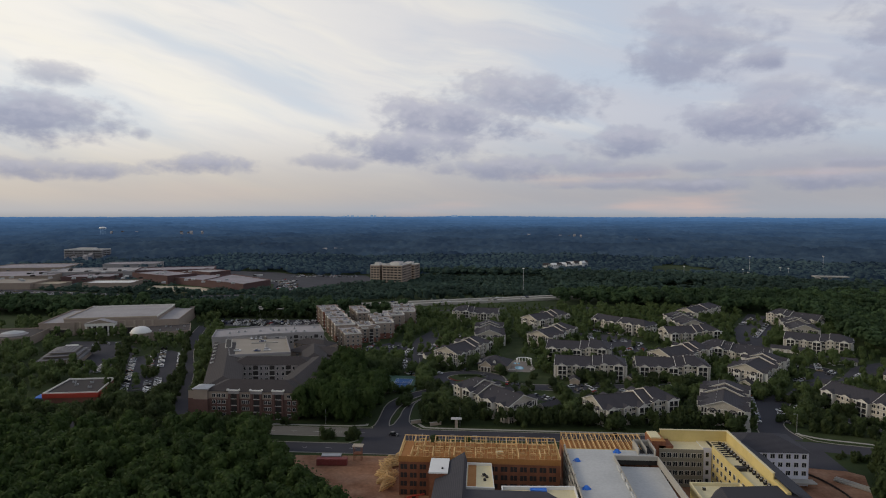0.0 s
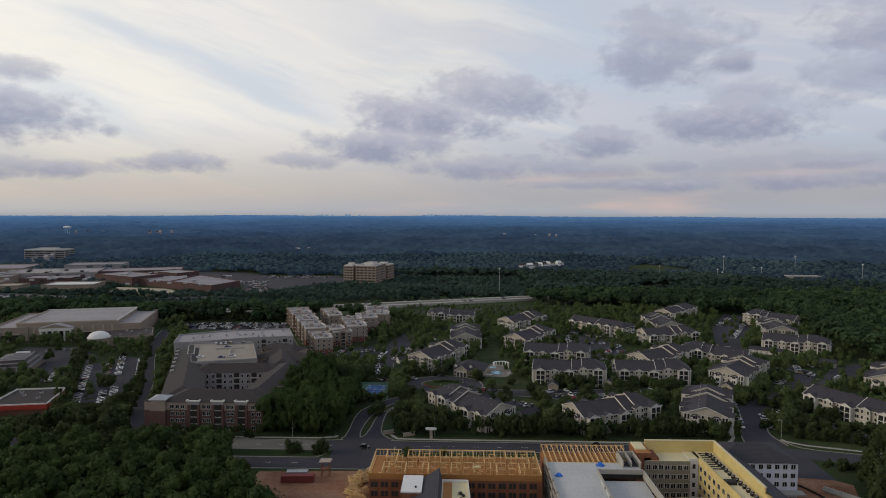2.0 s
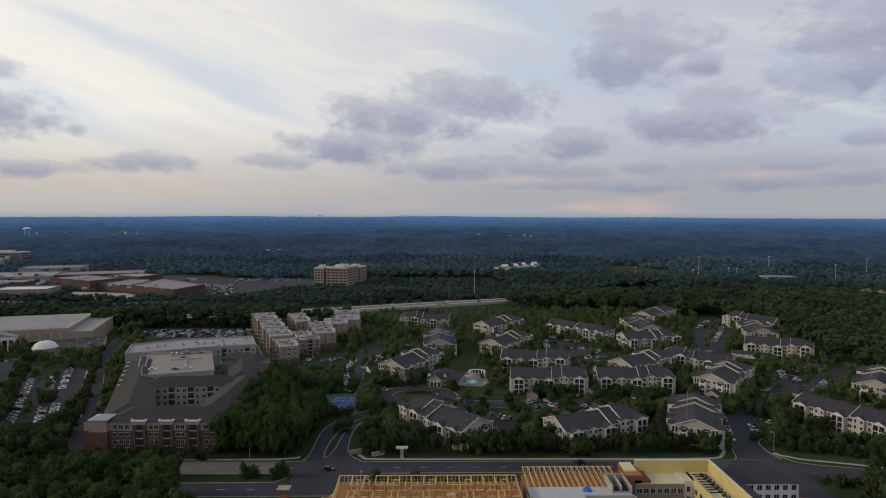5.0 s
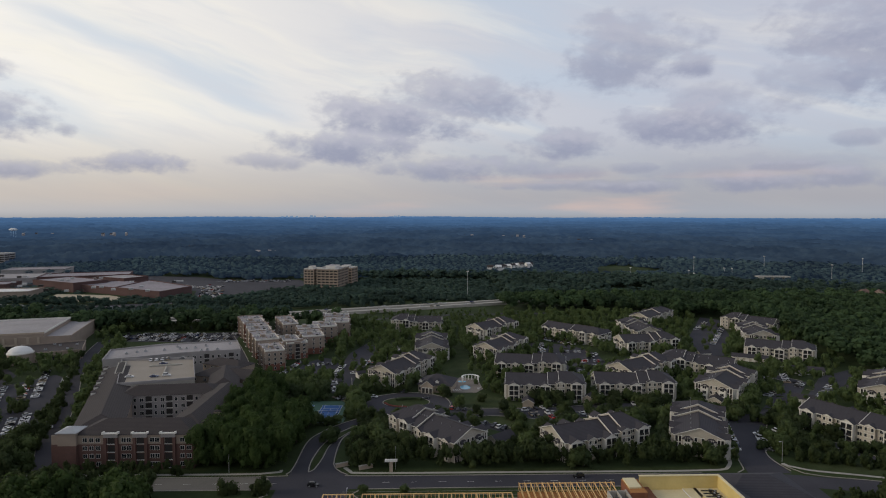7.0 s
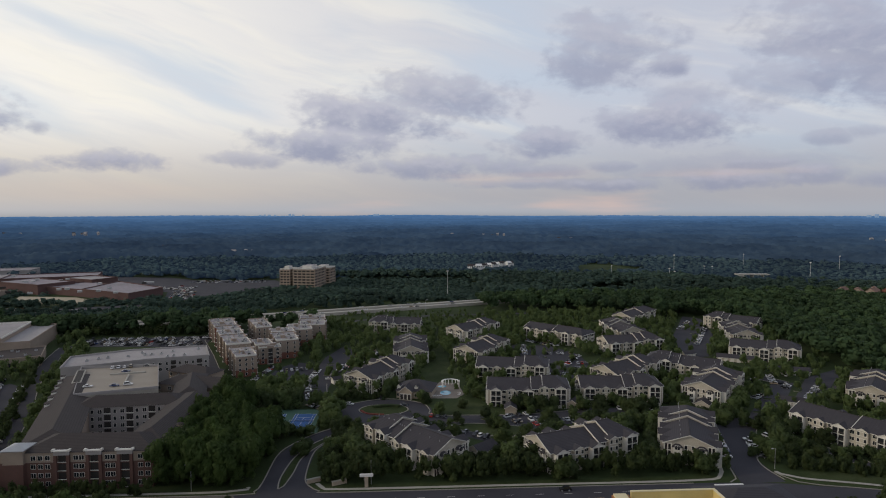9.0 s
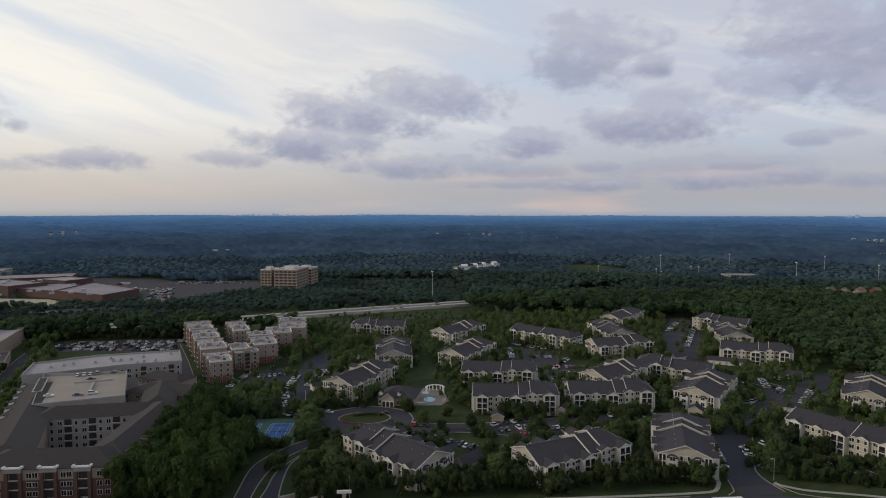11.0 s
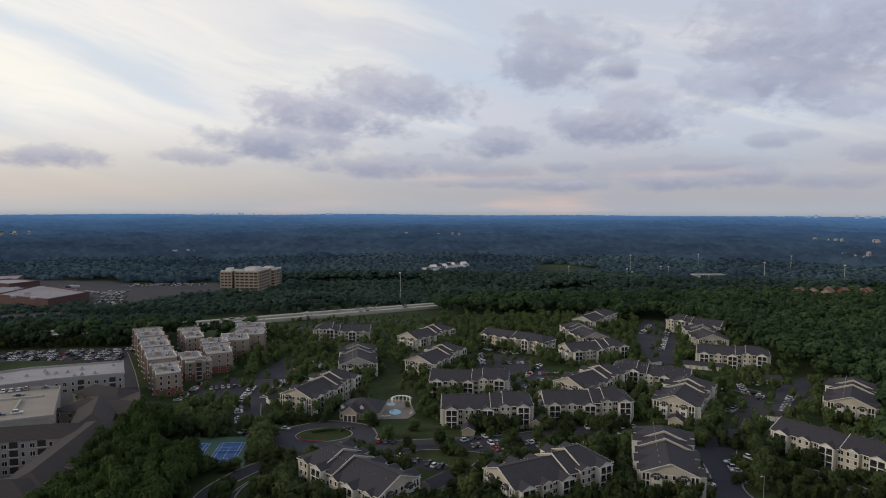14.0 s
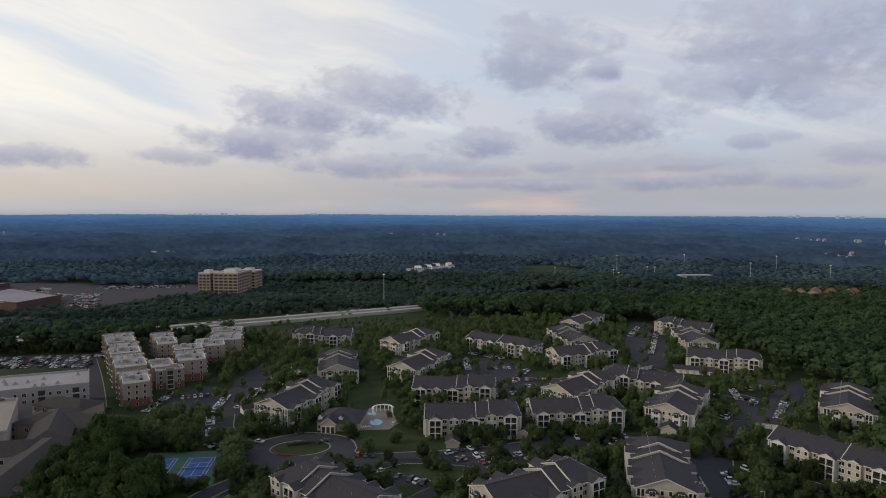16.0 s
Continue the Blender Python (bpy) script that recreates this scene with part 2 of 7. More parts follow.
# ---- mesh helpers ----
class Mesh:
    """Collects faces with a material each, and becomes one mesh."""

    def __init__(self):
        self.v, self.f, self.m, self.mats = [], [], [], []

    def slot(self, material):
        if material not in self.mats:
            self.mats.append(material)
        return self.mats.index(material)

    def face(self, pts, material):
        k = len(self.v)
        self.v += [tuple(p) for p in pts]
        self.f.append(tuple(range(k, k + len(pts))))
        self.m.append(self.slot(material))
        return self

    def box(self, x0, x1, y0, y1, z0, z1, material, top=None, bottom=True):
        k = len(self.v)
        self.v += [(x0, y0, z0), (x1, y0, z0), (x1, y1, z0), (x0, y1, z0), (x0, y0, z1), (x1, y0, z1), (x1, y1, z1), (x0, y1, z1)]
        fs = [(0, 1, 5, 4), (1, 2, 6, 5), (2, 3, 7, 6), (3, 0, 4, 7), (4, 5, 6, 7)] + ([(3, 2, 1, 0)] if bottom else [])
        for i, q in enumerate(fs):
            self.f.append(tuple(k + j for j in q))
            self.m.append(self.slot(top if (i == 4 and top) else material))
        return self

    def prism(self, poly, z0, z1, material, top=None):
        n = len(poly)
        k = len(self.v)
        self.v += [(x, y, z0) for x, y in poly] + [(x, y, z1) for x, y in poly]
        for i in range(n):
            j = (i + 1) % n
            self.f.append((k + i, k + j, k + n + j, k + n + i))
            self.m.append(self.slot(material))
        self.f.append(tuple(k + n + i for i in range(n)))
        self.m.append(self.slot(top or material))
        return self

    def beam(self, a, b, w, material, h=None):
        a, b = Vector(a), Vector(b)
        d = (b - a).normalized()
        s = d.cross(Vector((0, 0, 1)))
        s = s.normalized() if s.length > 1e-4 else Vector((1, 0, 0))
        u = s.cross(d).normalized()
        s, u = s * w / 2, u * (h or w) / 2
        k = len(self.v)
        for c in (a, b):
            self.v += [tuple(c - s - u), tuple(c + s - u), tuple(c + s + u), tuple(c - s + u)]
        for q in ((0, 1, 2, 3), (7, 6, 5, 4), (0, 4, 5, 1), (1, 5, 6, 2), (2, 6, 7, 3), (3, 7, 4, 0)):
            self.f.append(tuple(k + j for j in q))
            self.m.append(self.slot(material))
        return self

    def gable(self, x0, x1, y0, y1, z0, z1, material, wall, over=0.6, axis="x", thick=0.25, trim=None):
        """A gable roof with thickness over a rectangle, its ridge along the axis, and the two gable walls."""
        def P(a, b, z):
            return (a, b, z) if axis == "x" else (b, a, z)
        if axis == "y":
            x0, x1, y0, y1 = y0, y1, x0, x1
        c = (y0 + y1) / 2
        slope = (z1 - z0) / (c - y0)
        zo = z0 - over * slope
        xa, xb, ya, yb = x0 - over, x1 + over, y0 - over, y1 + over
        for s, ye in ((1, ya), (-1, yb)):
            top = [P(xa, ye, zo), P(xb, ye, zo), P(xb, c, z1), P(xa, c, z1)]
            low = [(p[0], p[1], p[2] - thick) for p in top]
            self.face(top, material)
            self.face(low[::-1], material)
            self.face([top[0], low[0], low[1], top[1]], trim or material)
            self.face([top[1], low[1], low[2], top[2]], trim or material)
            self.face([top[3], low[3], low[0], top[0]], trim or material)
        for xe in (x0, x1):
            self.face([P(xe, y0, z0), P(xe, y1, z0), P(xe, c, z1 - 0.05)], wall)
        return self

    def hip(self, x0, x1, y0, y1, z0, z1, material, over=0.6, run=None):
        """A hipped roof over a rectangle whose longer side is x."""
        c = (y0 + y1) / 2
        xa, xb, ya, yb = x0 - over, x1 + over, y0 - over, y1 + over
        run = run if run is not None else (yb - ya) / 2
        if xb - xa < 2 * run:
            run = (xb - xa) / 2 - 0.01
        e = [(xa, ya, z0), (xb, ya, z0), (xb, yb, z0), (xa, yb, z0)]
        r = [(xa + run, c, z1), (xb - run, c, z1)]
        self.face([e[0], e[1], r[1], r[0]], material)
        self.face([e[1], e[2], r[1]], material)
        self.face([e[2], e[3], r[0], r[1]], material)
        self.face([e[3], e[0], r[0]], material)
        self.face(e[::-1], material)
        return self

    def cylinder(self, x, y, z0, z1, r, material, n=10, r1=None):
        r1 = r if r1 is None else r1
        k = len(self.v)
        for z, q in ((z0, r), (z1, r1)):
            self.v += [(x + q * math.cos(6.2832 * i / n), y + q * math.sin(6.2832 * i / n), z) for i in range(n)]
        for i in range(n):
            j = (i + 1) % n
            self.f.append((k + i, k + j, k + n + j, k + n + i))
            self.m.append(self.slot(material))
        self.f.append(tuple(k + n + i for i in range(n)))
        self.m.append(self.slot(material))
        return self

    def data(self, name, smooth=False):
        me = bpy.data.meshes.new(name)
        me.from_pydata(self.v, [], self.f)
        for x in self.mats:
            me.materials.append(x)
        me.polygons.foreach_set("material_index", self.m)
        if smooth:
            me.polygons.foreach_set("use_smooth", [True] * len(self.f))
        me.update()
        return me


def put(name, mesh, parent=None, at=None, smooth=False, label=""):
    """One object of a Mesh or of mesh data, under a parent if there is one."""
    ob = new(name, mesh.data(name, smooth) if isinstance(mesh, Mesh) else mesh)
    if parent:
        ob.parent = parent
    if at is not None:
        ob.matrix_basis = at
    if label:
        ob["label"] = label
    return ob


def empty(name, m, label="", category="", group=""):
    ob = new(name)
    ob.matrix_basis = m
    return tagged(ob, label, category, group)


def quads_mesh(name, verts, faces, materials, index=None, smooth=False):
    """Mesh data from arrays, all faces with as many corners."""
    me = bpy.data.meshes.new(name)
    n, k = faces.shape
    me.vertices.add(len(verts))
    me.vertices.foreach_set("co", np.ascontiguousarray(verts, dtype=np.float32).ravel())
    me.loops.add(n * k)
    me.loops.foreach_set("vertex_index", np.ascontiguousarray(faces, dtype=np.int32).ravel())
    me.polygons.add(n)
    me.polygons.foreach_set("loop_start", np.arange(0, n * k, k, dtype=np.int32))
    for x in materials:
        me.materials.append(x)
    if index is not None:
        me.polygons.foreach_set("material_index", np.ascontiguousarray(index, dtype=np.int32))
    if smooth:
        me.polygons.foreach_set("use_smooth", np.ones(n, dtype=bool))
    me.update(calc_edges=True)
    return me


# ---- what stands where: a map of cells, so that trees keep off roads and houses ----
CELL, GX0, GY0, GNX, GNY = 2.0, -1000.0, 0.0, 1000, 700
TAKEN = np.zeros((GNX, GNY), dtype=bool)


def take(poly, grow=0.0):
    xs, ys = [p[0] for p in poly], [p[1] for p in poly]
    i0, i1 = int((min(xs) - grow - GX0) / CELL), int((max(xs) + grow - GX0) / CELL) + 1
    j0, j1 = int((min(ys) - grow - GY0) / CELL), int((max(ys) + grow - GY0) / CELL) + 1
    i0, j0, i1, j1 = max(i0, 0), max(j0, 0), min(i1, GNX), min(j1, GNY)
    if i1 <= i0 or j1 <= j0:
        return
    X, Y = np.meshgrid(GX0 + (np.arange(i0, i1) + 0.5) * CELL, GY0 + (np.arange(j0, j1) + 0.5) * CELL, indexing="ij")
    inside = np.zeros(X.shape, dtype=bool)
    near = np.zeros(X.shape, dtype=bool)
    n = len(poly)
    for i in range(n):
        (xa, ya), (xb, yb) = poly[i], poly[(i + 1) % n]
        c = (ya > Y) != (yb > Y)
        with np.errstate(divide="ignore", invalid="ignore"):
            inside ^= c & (X < (xb - xa) * (Y - ya) / (yb - ya + 1e-12) + xa)
        if grow:
            d2 = (xb - xa) ** 2 + (yb - ya) ** 2 + 1e-9
            w = np.clip(((X - xa) * (xb - xa) + (Y - ya) * (yb - ya)) / d2, 0, 1)
            near |= (X - xa - w * (xb - xa)) ** 2 + (Y - ya - w * (yb - ya)) ** 2 < grow * grow
    TAKEN[i0:i1, j0:j1] |= inside | near


def is_free(x, y):
    i, j = int((x - GX0) / CELL), int((y - GY0) / CELL)
    return not (0 <= i < GNX and 0 <= j < GNY and TAKEN[i, j])


def rect(cx, cy, ang, L, W):
    c, s = math.cos(radians(ang)), math.sin(radians(ang))
    return [(cx + a * c - b * s, cy + a * s + b * c) for a, b in ((-L / 2, -W / 2), (L / 2, -W / 2), (L / 2, W / 2), (-L / 2, W / 2))]


def smooth_line(pts, step=4.0):
    """Points along a Catmull-Rom curve through pts."""
    out = []
    p = [pts[0], *pts, pts[-1]]
    for i in range(1, len(p) - 2):
        n = max(1, int(math.dist(p[i], p[i + 1]) / step))
        for k in range(n):
            t = k / n
            out.append(tuple(0.5 * (2 * p[i][a] + (p[i + 1][a] - p[i - 1][a]) * t + (2 * p[i - 1][a] - 5 * p[i][a] + 4 * p[i + 1][a] - p[i + 2][a]) * t * t
                                    + (3 * p[i][a] - p[i - 1][a] - 3 * p[i + 1][a] + p[i + 2][a]) * t ** 3) for a in (0, 1)))
    out.append(tuple(pts[-1]))
    return out


def offset(line, d):
    out = []
    for i, (x, y) in enumerate(line):
        a, b = line[max(i - 1, 0)], line[min(i + 1, len(line) - 1)]
        l = math.dist(a, b) or 1.0
        out.append((x - (b[1] - a[1]) / l * d, y + (b[0] - a[0]) / l * d))
    return out


def strip(mesh, line, w0, w1, z0, z1, material):
    """A band along a line, from offset w0 to w1, as a low solid."""
    a, b = offset(line, w0), offset(line, w1)
    for i in range(len(line) - 1):
        q = [a[i], a[i + 1], b[i + 1], b[i]]
        mesh.face([(x, y, z1) for x, y in q], material)
        if z1 - z0 > 0.06:
            mesh.face([(*a[i], z0), (*a[i + 1], z0), (*a[i + 1], z1), (*a[i], z1)], material)
            mesh.face([(*b[i + 1], z0), (*b[i], z0), (*b[i], z1), (*b[i + 1], z1)], material)

# ---- ground ----
def ground_z(x, y):
    r = math.hypot(x, y - 60)
    return 0.0 if r < 1500 else 66.0 * ((r - 1500) / 3350.0) ** 1.35


def build_ground():
    radii = [0, 150, 300, 450, 600, 800, 1000, 1250, 1500, 1750, 2000, 2300, 2600, 3000, 3400, 3900, 4400, 4850]
    n = 72
    v, f = [(0, 60, 0)], []
    for r in radii[1:]:
        v += [(r * math.cos(6.28319 * i / n), 60 + r * math.sin(6.28319 * i / n), ground_z(r, 60) - (9 if r > 1500 else 0)) for i in range(n)]
    for i in range(n):
        f.append((0, 1 + i, 1 + (i + 1) % n))
    for k in range(len(radii) - 2):
        for i in range(n):
            a, b = 1 + k * n + i, 1 + k * n + (i + 1) % n
            f.append((a, a + n, b + n, b))
    me = bpy.data.meshes.new("ground")
    me.from_pydata(v, [], f)
    me.materials.append(GRASS)
    return tagged(new("ground", me), "rough green grass ground reaching to the horizon", "ground", kind="structure")


build_ground()

# ---- roads ----
def surface(name, poly, z, material, label, category, kerb=True, clear=2.0):
    m = Mesh()
    m.prism(poly, -0.2, z, material)
    take(poly, clear)
    ob = put(name, m)
    return tagged(ob, label, category, kind="structure")


def kerb_line(pts, closed=False, w=0.5, h=0.17, step=3.0, label="pale concrete kerb along the asphalt"):
    line = smooth_line(pts + [pts[0]] if closed else pts, step)
    m = Mesh()
    strip(m, line, -w / 2, w / 2, 0.0, h, KERB)
    return tagged(put("kerb", m), label, "kerb", kind="structure")


def road(name, pts, w, label, z=0.05, kerbs=True):
    line = smooth_line(pts)
    m = Mesh()
    strip(m, line, -w / 2, w / 2, 0, z, ASPHALT)
    take(offset(line, -w / 2) + offset(line, w / 2)[::-1], 2.0)
    ob = tagged(put(name, m), label, "road", kind="structure")
    if kerbs:
        for s in (-1, 1):
            k = Mesh()
            strip(k, line, s * w / 2 - 0.2, s * w / 2 + 0.25, 0, 0.17, KERB)
            tagged(put("kerb", k), "pale concrete kerb beside the road", "kerb", kind="structure")
    return ob


ART_N = [(-420, 275.5), (-200, 275.5), (-60, 275.5), (40, 275.2), (125, 275), (160, 270), (200, 258), (330, 205)]
ART_S = [(-420, 255.5), (-200, 255.5), (-60, 255.5), (40, 255.2), (118, 255), (140, 256)]
road("road", ART_N, 11.5, "dark asphalt carriageway of the arterial road", kerbs=False)
road("road", ART_S, 11.5, "dark asphalt carriageway beside the building site", kerbs=False)
surface("road_crossing", [(-60, 249), (-32, 249), (-32, 281.5), (-60, 281.5)], 0.054, ASPHALT, "dark asphalt junction of the arterial road", "road")
surface("road_crossing", [(118, 250), (150, 245), (152, 278), (120, 281)], 0.054, ASPHALT, "dark asphalt junction at the complex entrance", "road")
surface("concrete_lane", [(-150, 270.2), (-66, 270.2), (-62, 274), (-66, 281.0), (-150, 281.0)], 0.060, mat("pale_concrete_lane", (0.155, 0.145, 0.125), 0.9, 0.2, 0.1, 1.5), "worn pale concrete lane of the arterial road", "road")
kerb_line([(-420, 281.6), (-140, 281.6), (-66, 281.6), (-59, 284), (-57.5, 292), (-57.2, 319), (-52.7, 332), (-44.7, 344), (-33, 355)])
kerb_line([(-20, 352), (-24, 349), (-32.6, 338.7), (-41.3, 323.9), (-41.6, 298), (-39.3, 288.6), (-34, 283), (-28, 281.6), (40, 281.3), (112, 281)])
kerb_line([(-420, 269.6), (-66, 269.6), (-62, 265.5), (-66, 261.4), (-420, 261.4)])
kerb_line([(-120, 249.4), (-60, 249.4), (-38, 249.4)])
kerb_line([(150, 289), (153, 282), (160, 277), (200, 264.5), (330, 211.5)])
kerb_line([(-30, 265.5), (-27, 269.5), (100, 269.4), (112, 265), (100, 261.2), (-27, 261.2), (-30, 265.5)])
surface("entrance_road", [(-58, 280), (-57.3, 297), (-57, 319), (-52.7, 332), (-44.7, 344), (-33, 356), (-20, 356), (-24, 349), (-32.6, 338.7), (-41.3, 323.9), (-41.6, 298), (-39.3, 288.6), (-32, 280)], 0.05, ASPHALT, "dark asphalt entrance road of the housing complex", "road")
kerb_line([(-50.3, 285.5), (-48.6, 288), (-47, 300), (-46, 315), (-40, 330), (-31, 343), (-27, 350), (-33, 345), (-44, 331), (-49.5, 315), (-51.3, 296)], True, label="pale kerb round the grass island")
m_is = Mesh().prism([(-50, 286.5), (-48.8, 288), (-47.2, 300), (-46.3, 315), (-40.5, 330), (-31, 342), (-33, 344), (-44, 330.5), (-49.3, 315), (-51, 296)], 0, 0.12, LAWN)
tagged(put("traffic_island", m_is), "grassy traffic island inside a concrete kerb", "island", kind="structure")


def oval(cx, cy, rx, ry, n=32):
    return [(cx + rx * math.cos(6.28319 * i / n), cy + ry * math.sin(6.28319 * i / n)) for i in range(n)]


surface("roundabout", oval(-12, 376, 25, 20), 0.052, ASPHALT, "dark asphalt turning circle before the clubhouse", "road")
kerb_line(oval(-13, 378.5, 13.2, 8.9), True, label="pale kerb round the planted oval island")
tagged(put("traffic_island", Mesh().prism(oval(-13, 378.5, 12.8, 8.5), 0, 0.16, LAWN)), "green lawn oval with red flowers in the turning circle", "island", kind="structure")
kerb_line([(-50, 430), (-48, 415), (-46.4, 408), (-41.8, 398), (-33.5, 390), (-22.6, 394.5), (-11.2, 397.4), (0.7, 393.5), (9.3, 386.5), (12, 375), (13, 368), (39, 366.6), (61, 366.6), (85, 370.5), (97, 375)])
LOT_MID = [(10, 366), (61, 366.4), (98, 374.7), (113, 373.5), (140, 370.5), (134, 352), (109, 355), (92, 350), (58, 338), (46, 326), (35, 331), (18, 343), (8, 350)]
surface("car_park", LOT_MID, 0.05, ASPHALT, "asphalt car park between the apartment blocks", "car park")
m_is = [(20, 349), (36, 339.5), (47, 333), (55, 341), (60, 346), (45, 352), (30, 354)]
tagged(put("traffic_island", Mesh().prism(m_is, 0, 0.2, LAWN)), "grass island with trees in the car park", "island", kind="structure")
kerb_line(m_is, True)
surface("car_park", [(-42, 392), (-48, 415), (-47, 445), (-42, 470), (-40, 520), (-50, 535), (-60, 500), (-62, 456), (-64, 428), (-63, 408), (-55, 392)], 0.05, ASPHALT, "asphalt lane with parked cars beside the trees", "car park")
surface("complex_road", [(131, 280), (135.2, 296.7), (140.9, 311.8), (148.7, 335.5), (157.4, 348.7), (178.9, 358), (192.2, 373.5), (227.1, 415.8), (241, 415), (217, 385), (201, 368), (182, 353.7), (165, 327.6), (150, 300.3), (149, 280)], 0.05, ASPHALT, "dark asphalt access road through the complex", "road")
kerb_line([(127, 281), (131, 284), (134.8, 296.7), (139, 306), (146, 330)])
kerb_line([(150, 282), (149.8, 300), (165, 327.6), (174, 342)])
surface("car_park", [(206, 366), (232, 378), (272, 420), (300, 430), (292, 446), (256, 426)], 0.05, ASPHALT, "asphalt car park with a row of parked cars", "car park")
surface("car_park", [(113, 357), (150, 350), (158, 362), (150, 372), (140, 371), (114, 374)], 0.048, ASPHALT, "asphalt forecourt between apartment blocks", "car park")
surface("car_park", [(87, 428), (112, 436), (127, 470), (128, 498), (112, 530), (92, 530), (84, 500)], 0.05, ASPHALT, "asphalt car park among young trees", "car park")
road("complex_road", [(128, 470), (150, 466), (190, 466), (212, 476)], 8, "narrow asphalt lane in the complex")
surface("car_park", [(200, 480), (222, 486), (262, 555), (292, 640), (280, 655), (250, 600), (225, 555)], 0.05, ASPHALT, "asphalt car park at the woodland edge", "car park")
road("complex_road", [(234, 414), (222, 440), (214, 470), (208, 486)], 10, "asphalt lane between apartment blocks")
road("complex_road", [(170, 318), (186, 312), (193, 296), (196, 284)], 7, "asphalt lane beside the hedge")
road("service_road", [(-155, 283), (-166, 300), (-182, 332), (-205, 385), (-232, 440), (-256, 505), (-268, 545)], 9, "asphalt street beside the brick apartment block")
surface("car_park", [(-212, 312), (-186, 318), (-206, 372), (-232, 432), (-246, 442), (-266, 410), (-255, 395)], 0.05, ASPHALT, "large asphalt car park before the store", "car park")
surface("car_park", [(-268, 372), (-255, 395), (-270, 440), (-300, 470), (-345, 468), (-330, 430)], 0.062, ASPHALT, "asphalt car park beside the restaurant", "car park")
surface("car_park", [(-268, 548), (-160, 540), (-166, 586), (-262, 574)], 0.05, ASPHALT, "full car park behind the brick apartment block", "car park")
road("service_road", [(-117, 428), (-122, 445), (-133, 474), (-151, 518), (-172, 566)], 8, "narrow paved street beside the condominiums", z=0.072)
surface("car_park", [(-92, 432), (-72, 425), (-62, 456), (-66, 480), (-78, 486), (-88, 470)], 0.05, ASPHALT, "small car park before the condominiums", "car park")
surface("car_park", [(-296, 815), (-345, 970), (-300, 1000), (-205, 1015), (-160, 930), (-190, 890), (-258, 800)], 0.065, ASPHALT, "wide grey car park beside the shopping mall", "car park", clear=8)
for pts, w, z in (([(-420, 588), (-212, 640), (-136, 667), (-84, 685), (-25, 707), (26, 728), (69, 744), (120, 763), (200, 794), (300, 830)], 12, 2.2), ([(-420, 606), (-212, 658), (-136, 684), (-84, 704), (-25, 727), (26, 745), (69, 761), (120, 781), (200, 812), (300, 848)], 12, 2.2)):
    line = smooth_line(pts, 10)
    mh = Mesh()
    strip(mh, line, -w / 2, w / 2, 0, z, CONCRETE)
    strip(mh, line, -w / 2 - 0.3, -w / 2, 0, z + 0.9, CONCRETE)
    take(offset(line, -w / 2) + offset(line, w / 2)[::-1], 4.0)
    tagged(put("motorway", mh), "pale concrete motorway on a low embankment", "motorway", kind="structure")
road("slip_road", [(-60, 642), (-12, 668), (78, 680), (130, 684), (180, 690)], 7, "narrow grey slip road below the motorway", kerbs=False)
# bare building ground and lawns
surface("bare_ground", [(-86, 246), (-40, 248), (30, 246), (128, 248), (148, 246), (154, 241), (138, 205), (122, 150), (-24, 150), (-27, 180), (-42, 188), (-56, 197), (-66, 210), (-80, 228), (-87, 238)], 0.045, DIRT, "bare reddish clay of the building site", "ground")
for poly in ([(10, 430), (34, 440), (36, 470), (28, 520), (20, 540), (18, 470)], [(20, 368), (60, 368), (44, 382), (30, 398)], [(-110, 282.5), (-66, 282.5), (-60, 286), (-110, 286)],
             [(-36, 283), (112, 282.5), (124, 283), (128, 287), (-36, 288)], [(156, 282), (205, 266), (215, 290), (160, 300)]):
    surface("lawn", poly, 0.03, LAWN, "open green lawn between the buildings", "lawn", clear=0.0)

# small planted islands in the car parks
ISLANDS = [(96, 445), (104, 455), (118, 480), (100, 490), (108, 512), (95, 505), (121, 492), (70, 352), (85, 358), (100, 362), (40, 360), (25, 358), (168, 344), (186, 362), (205, 384), (215, 500), (235, 535), (250, 570), (268, 600),
           (-52, 450), (-54, 480), (-46, 512), (-56, 420), (232, 398), (122, 364), (146, 362), (-84, 452), (-76, 468), (-222, 352), (-215, 340), (-236, 392), (-243, 412), (-228, 372), (-262, 420), (-288, 440)]
for x, y in ISLANDS:
    tagged(put("traffic_island", Mesh().prism(oval(x, y, 2.6, 1.7, 12), 0, 0.2, KERB, LAWN)), "small kerbed planting island in the car park", "island", kind="structure")

# ---- apartment blocks ----
def window_mesh(w, h, name="window", pane=GLASS, mullions=1):
    """A framed pane in the plane y = 0, seen from -y."""
    m = Mesh()
    fr = 0.12
    m.box(-w / 2 - fr, w / 2 + fr, -0.06, 0.02, -fr, h + fr, WHITE)
    m.box(-w / 2, w / 2, -0.085, -0.04, 0, h, pane)
    for i in range(mullions):
        x = -w / 2 + w * (i + 1) / (mullions + 1)
        m.box(x - 0.05, x + 0.05, -0.11, -0.05, 0, h, WHITE)
    return m.data(name)


WIN = window_mesh(1.9, 1.6)
WIN_S = window_mesh(1.0, 1.5, mullions=0)
WIN_P = Mesh()
for _x in (-1.4, 1.4):
    WIN_P.box(_x - 0.66, _x + 0.66, -0.06, 0.02, -0.12, 1.62, WHITE).box(_x - 0.5, _x + 0.5, -0.085, -0.04, 0, 1.5, GLASS)
WIN_P.box(-2.1, 2.1, -0.07, 0.02, 1.55, 1.75, WHITE).box(-2.1, 2.1, -0.09, 0.02, -0.22, -0.08, WHITE)
WIN_P = WIN_P.data("window_pair")


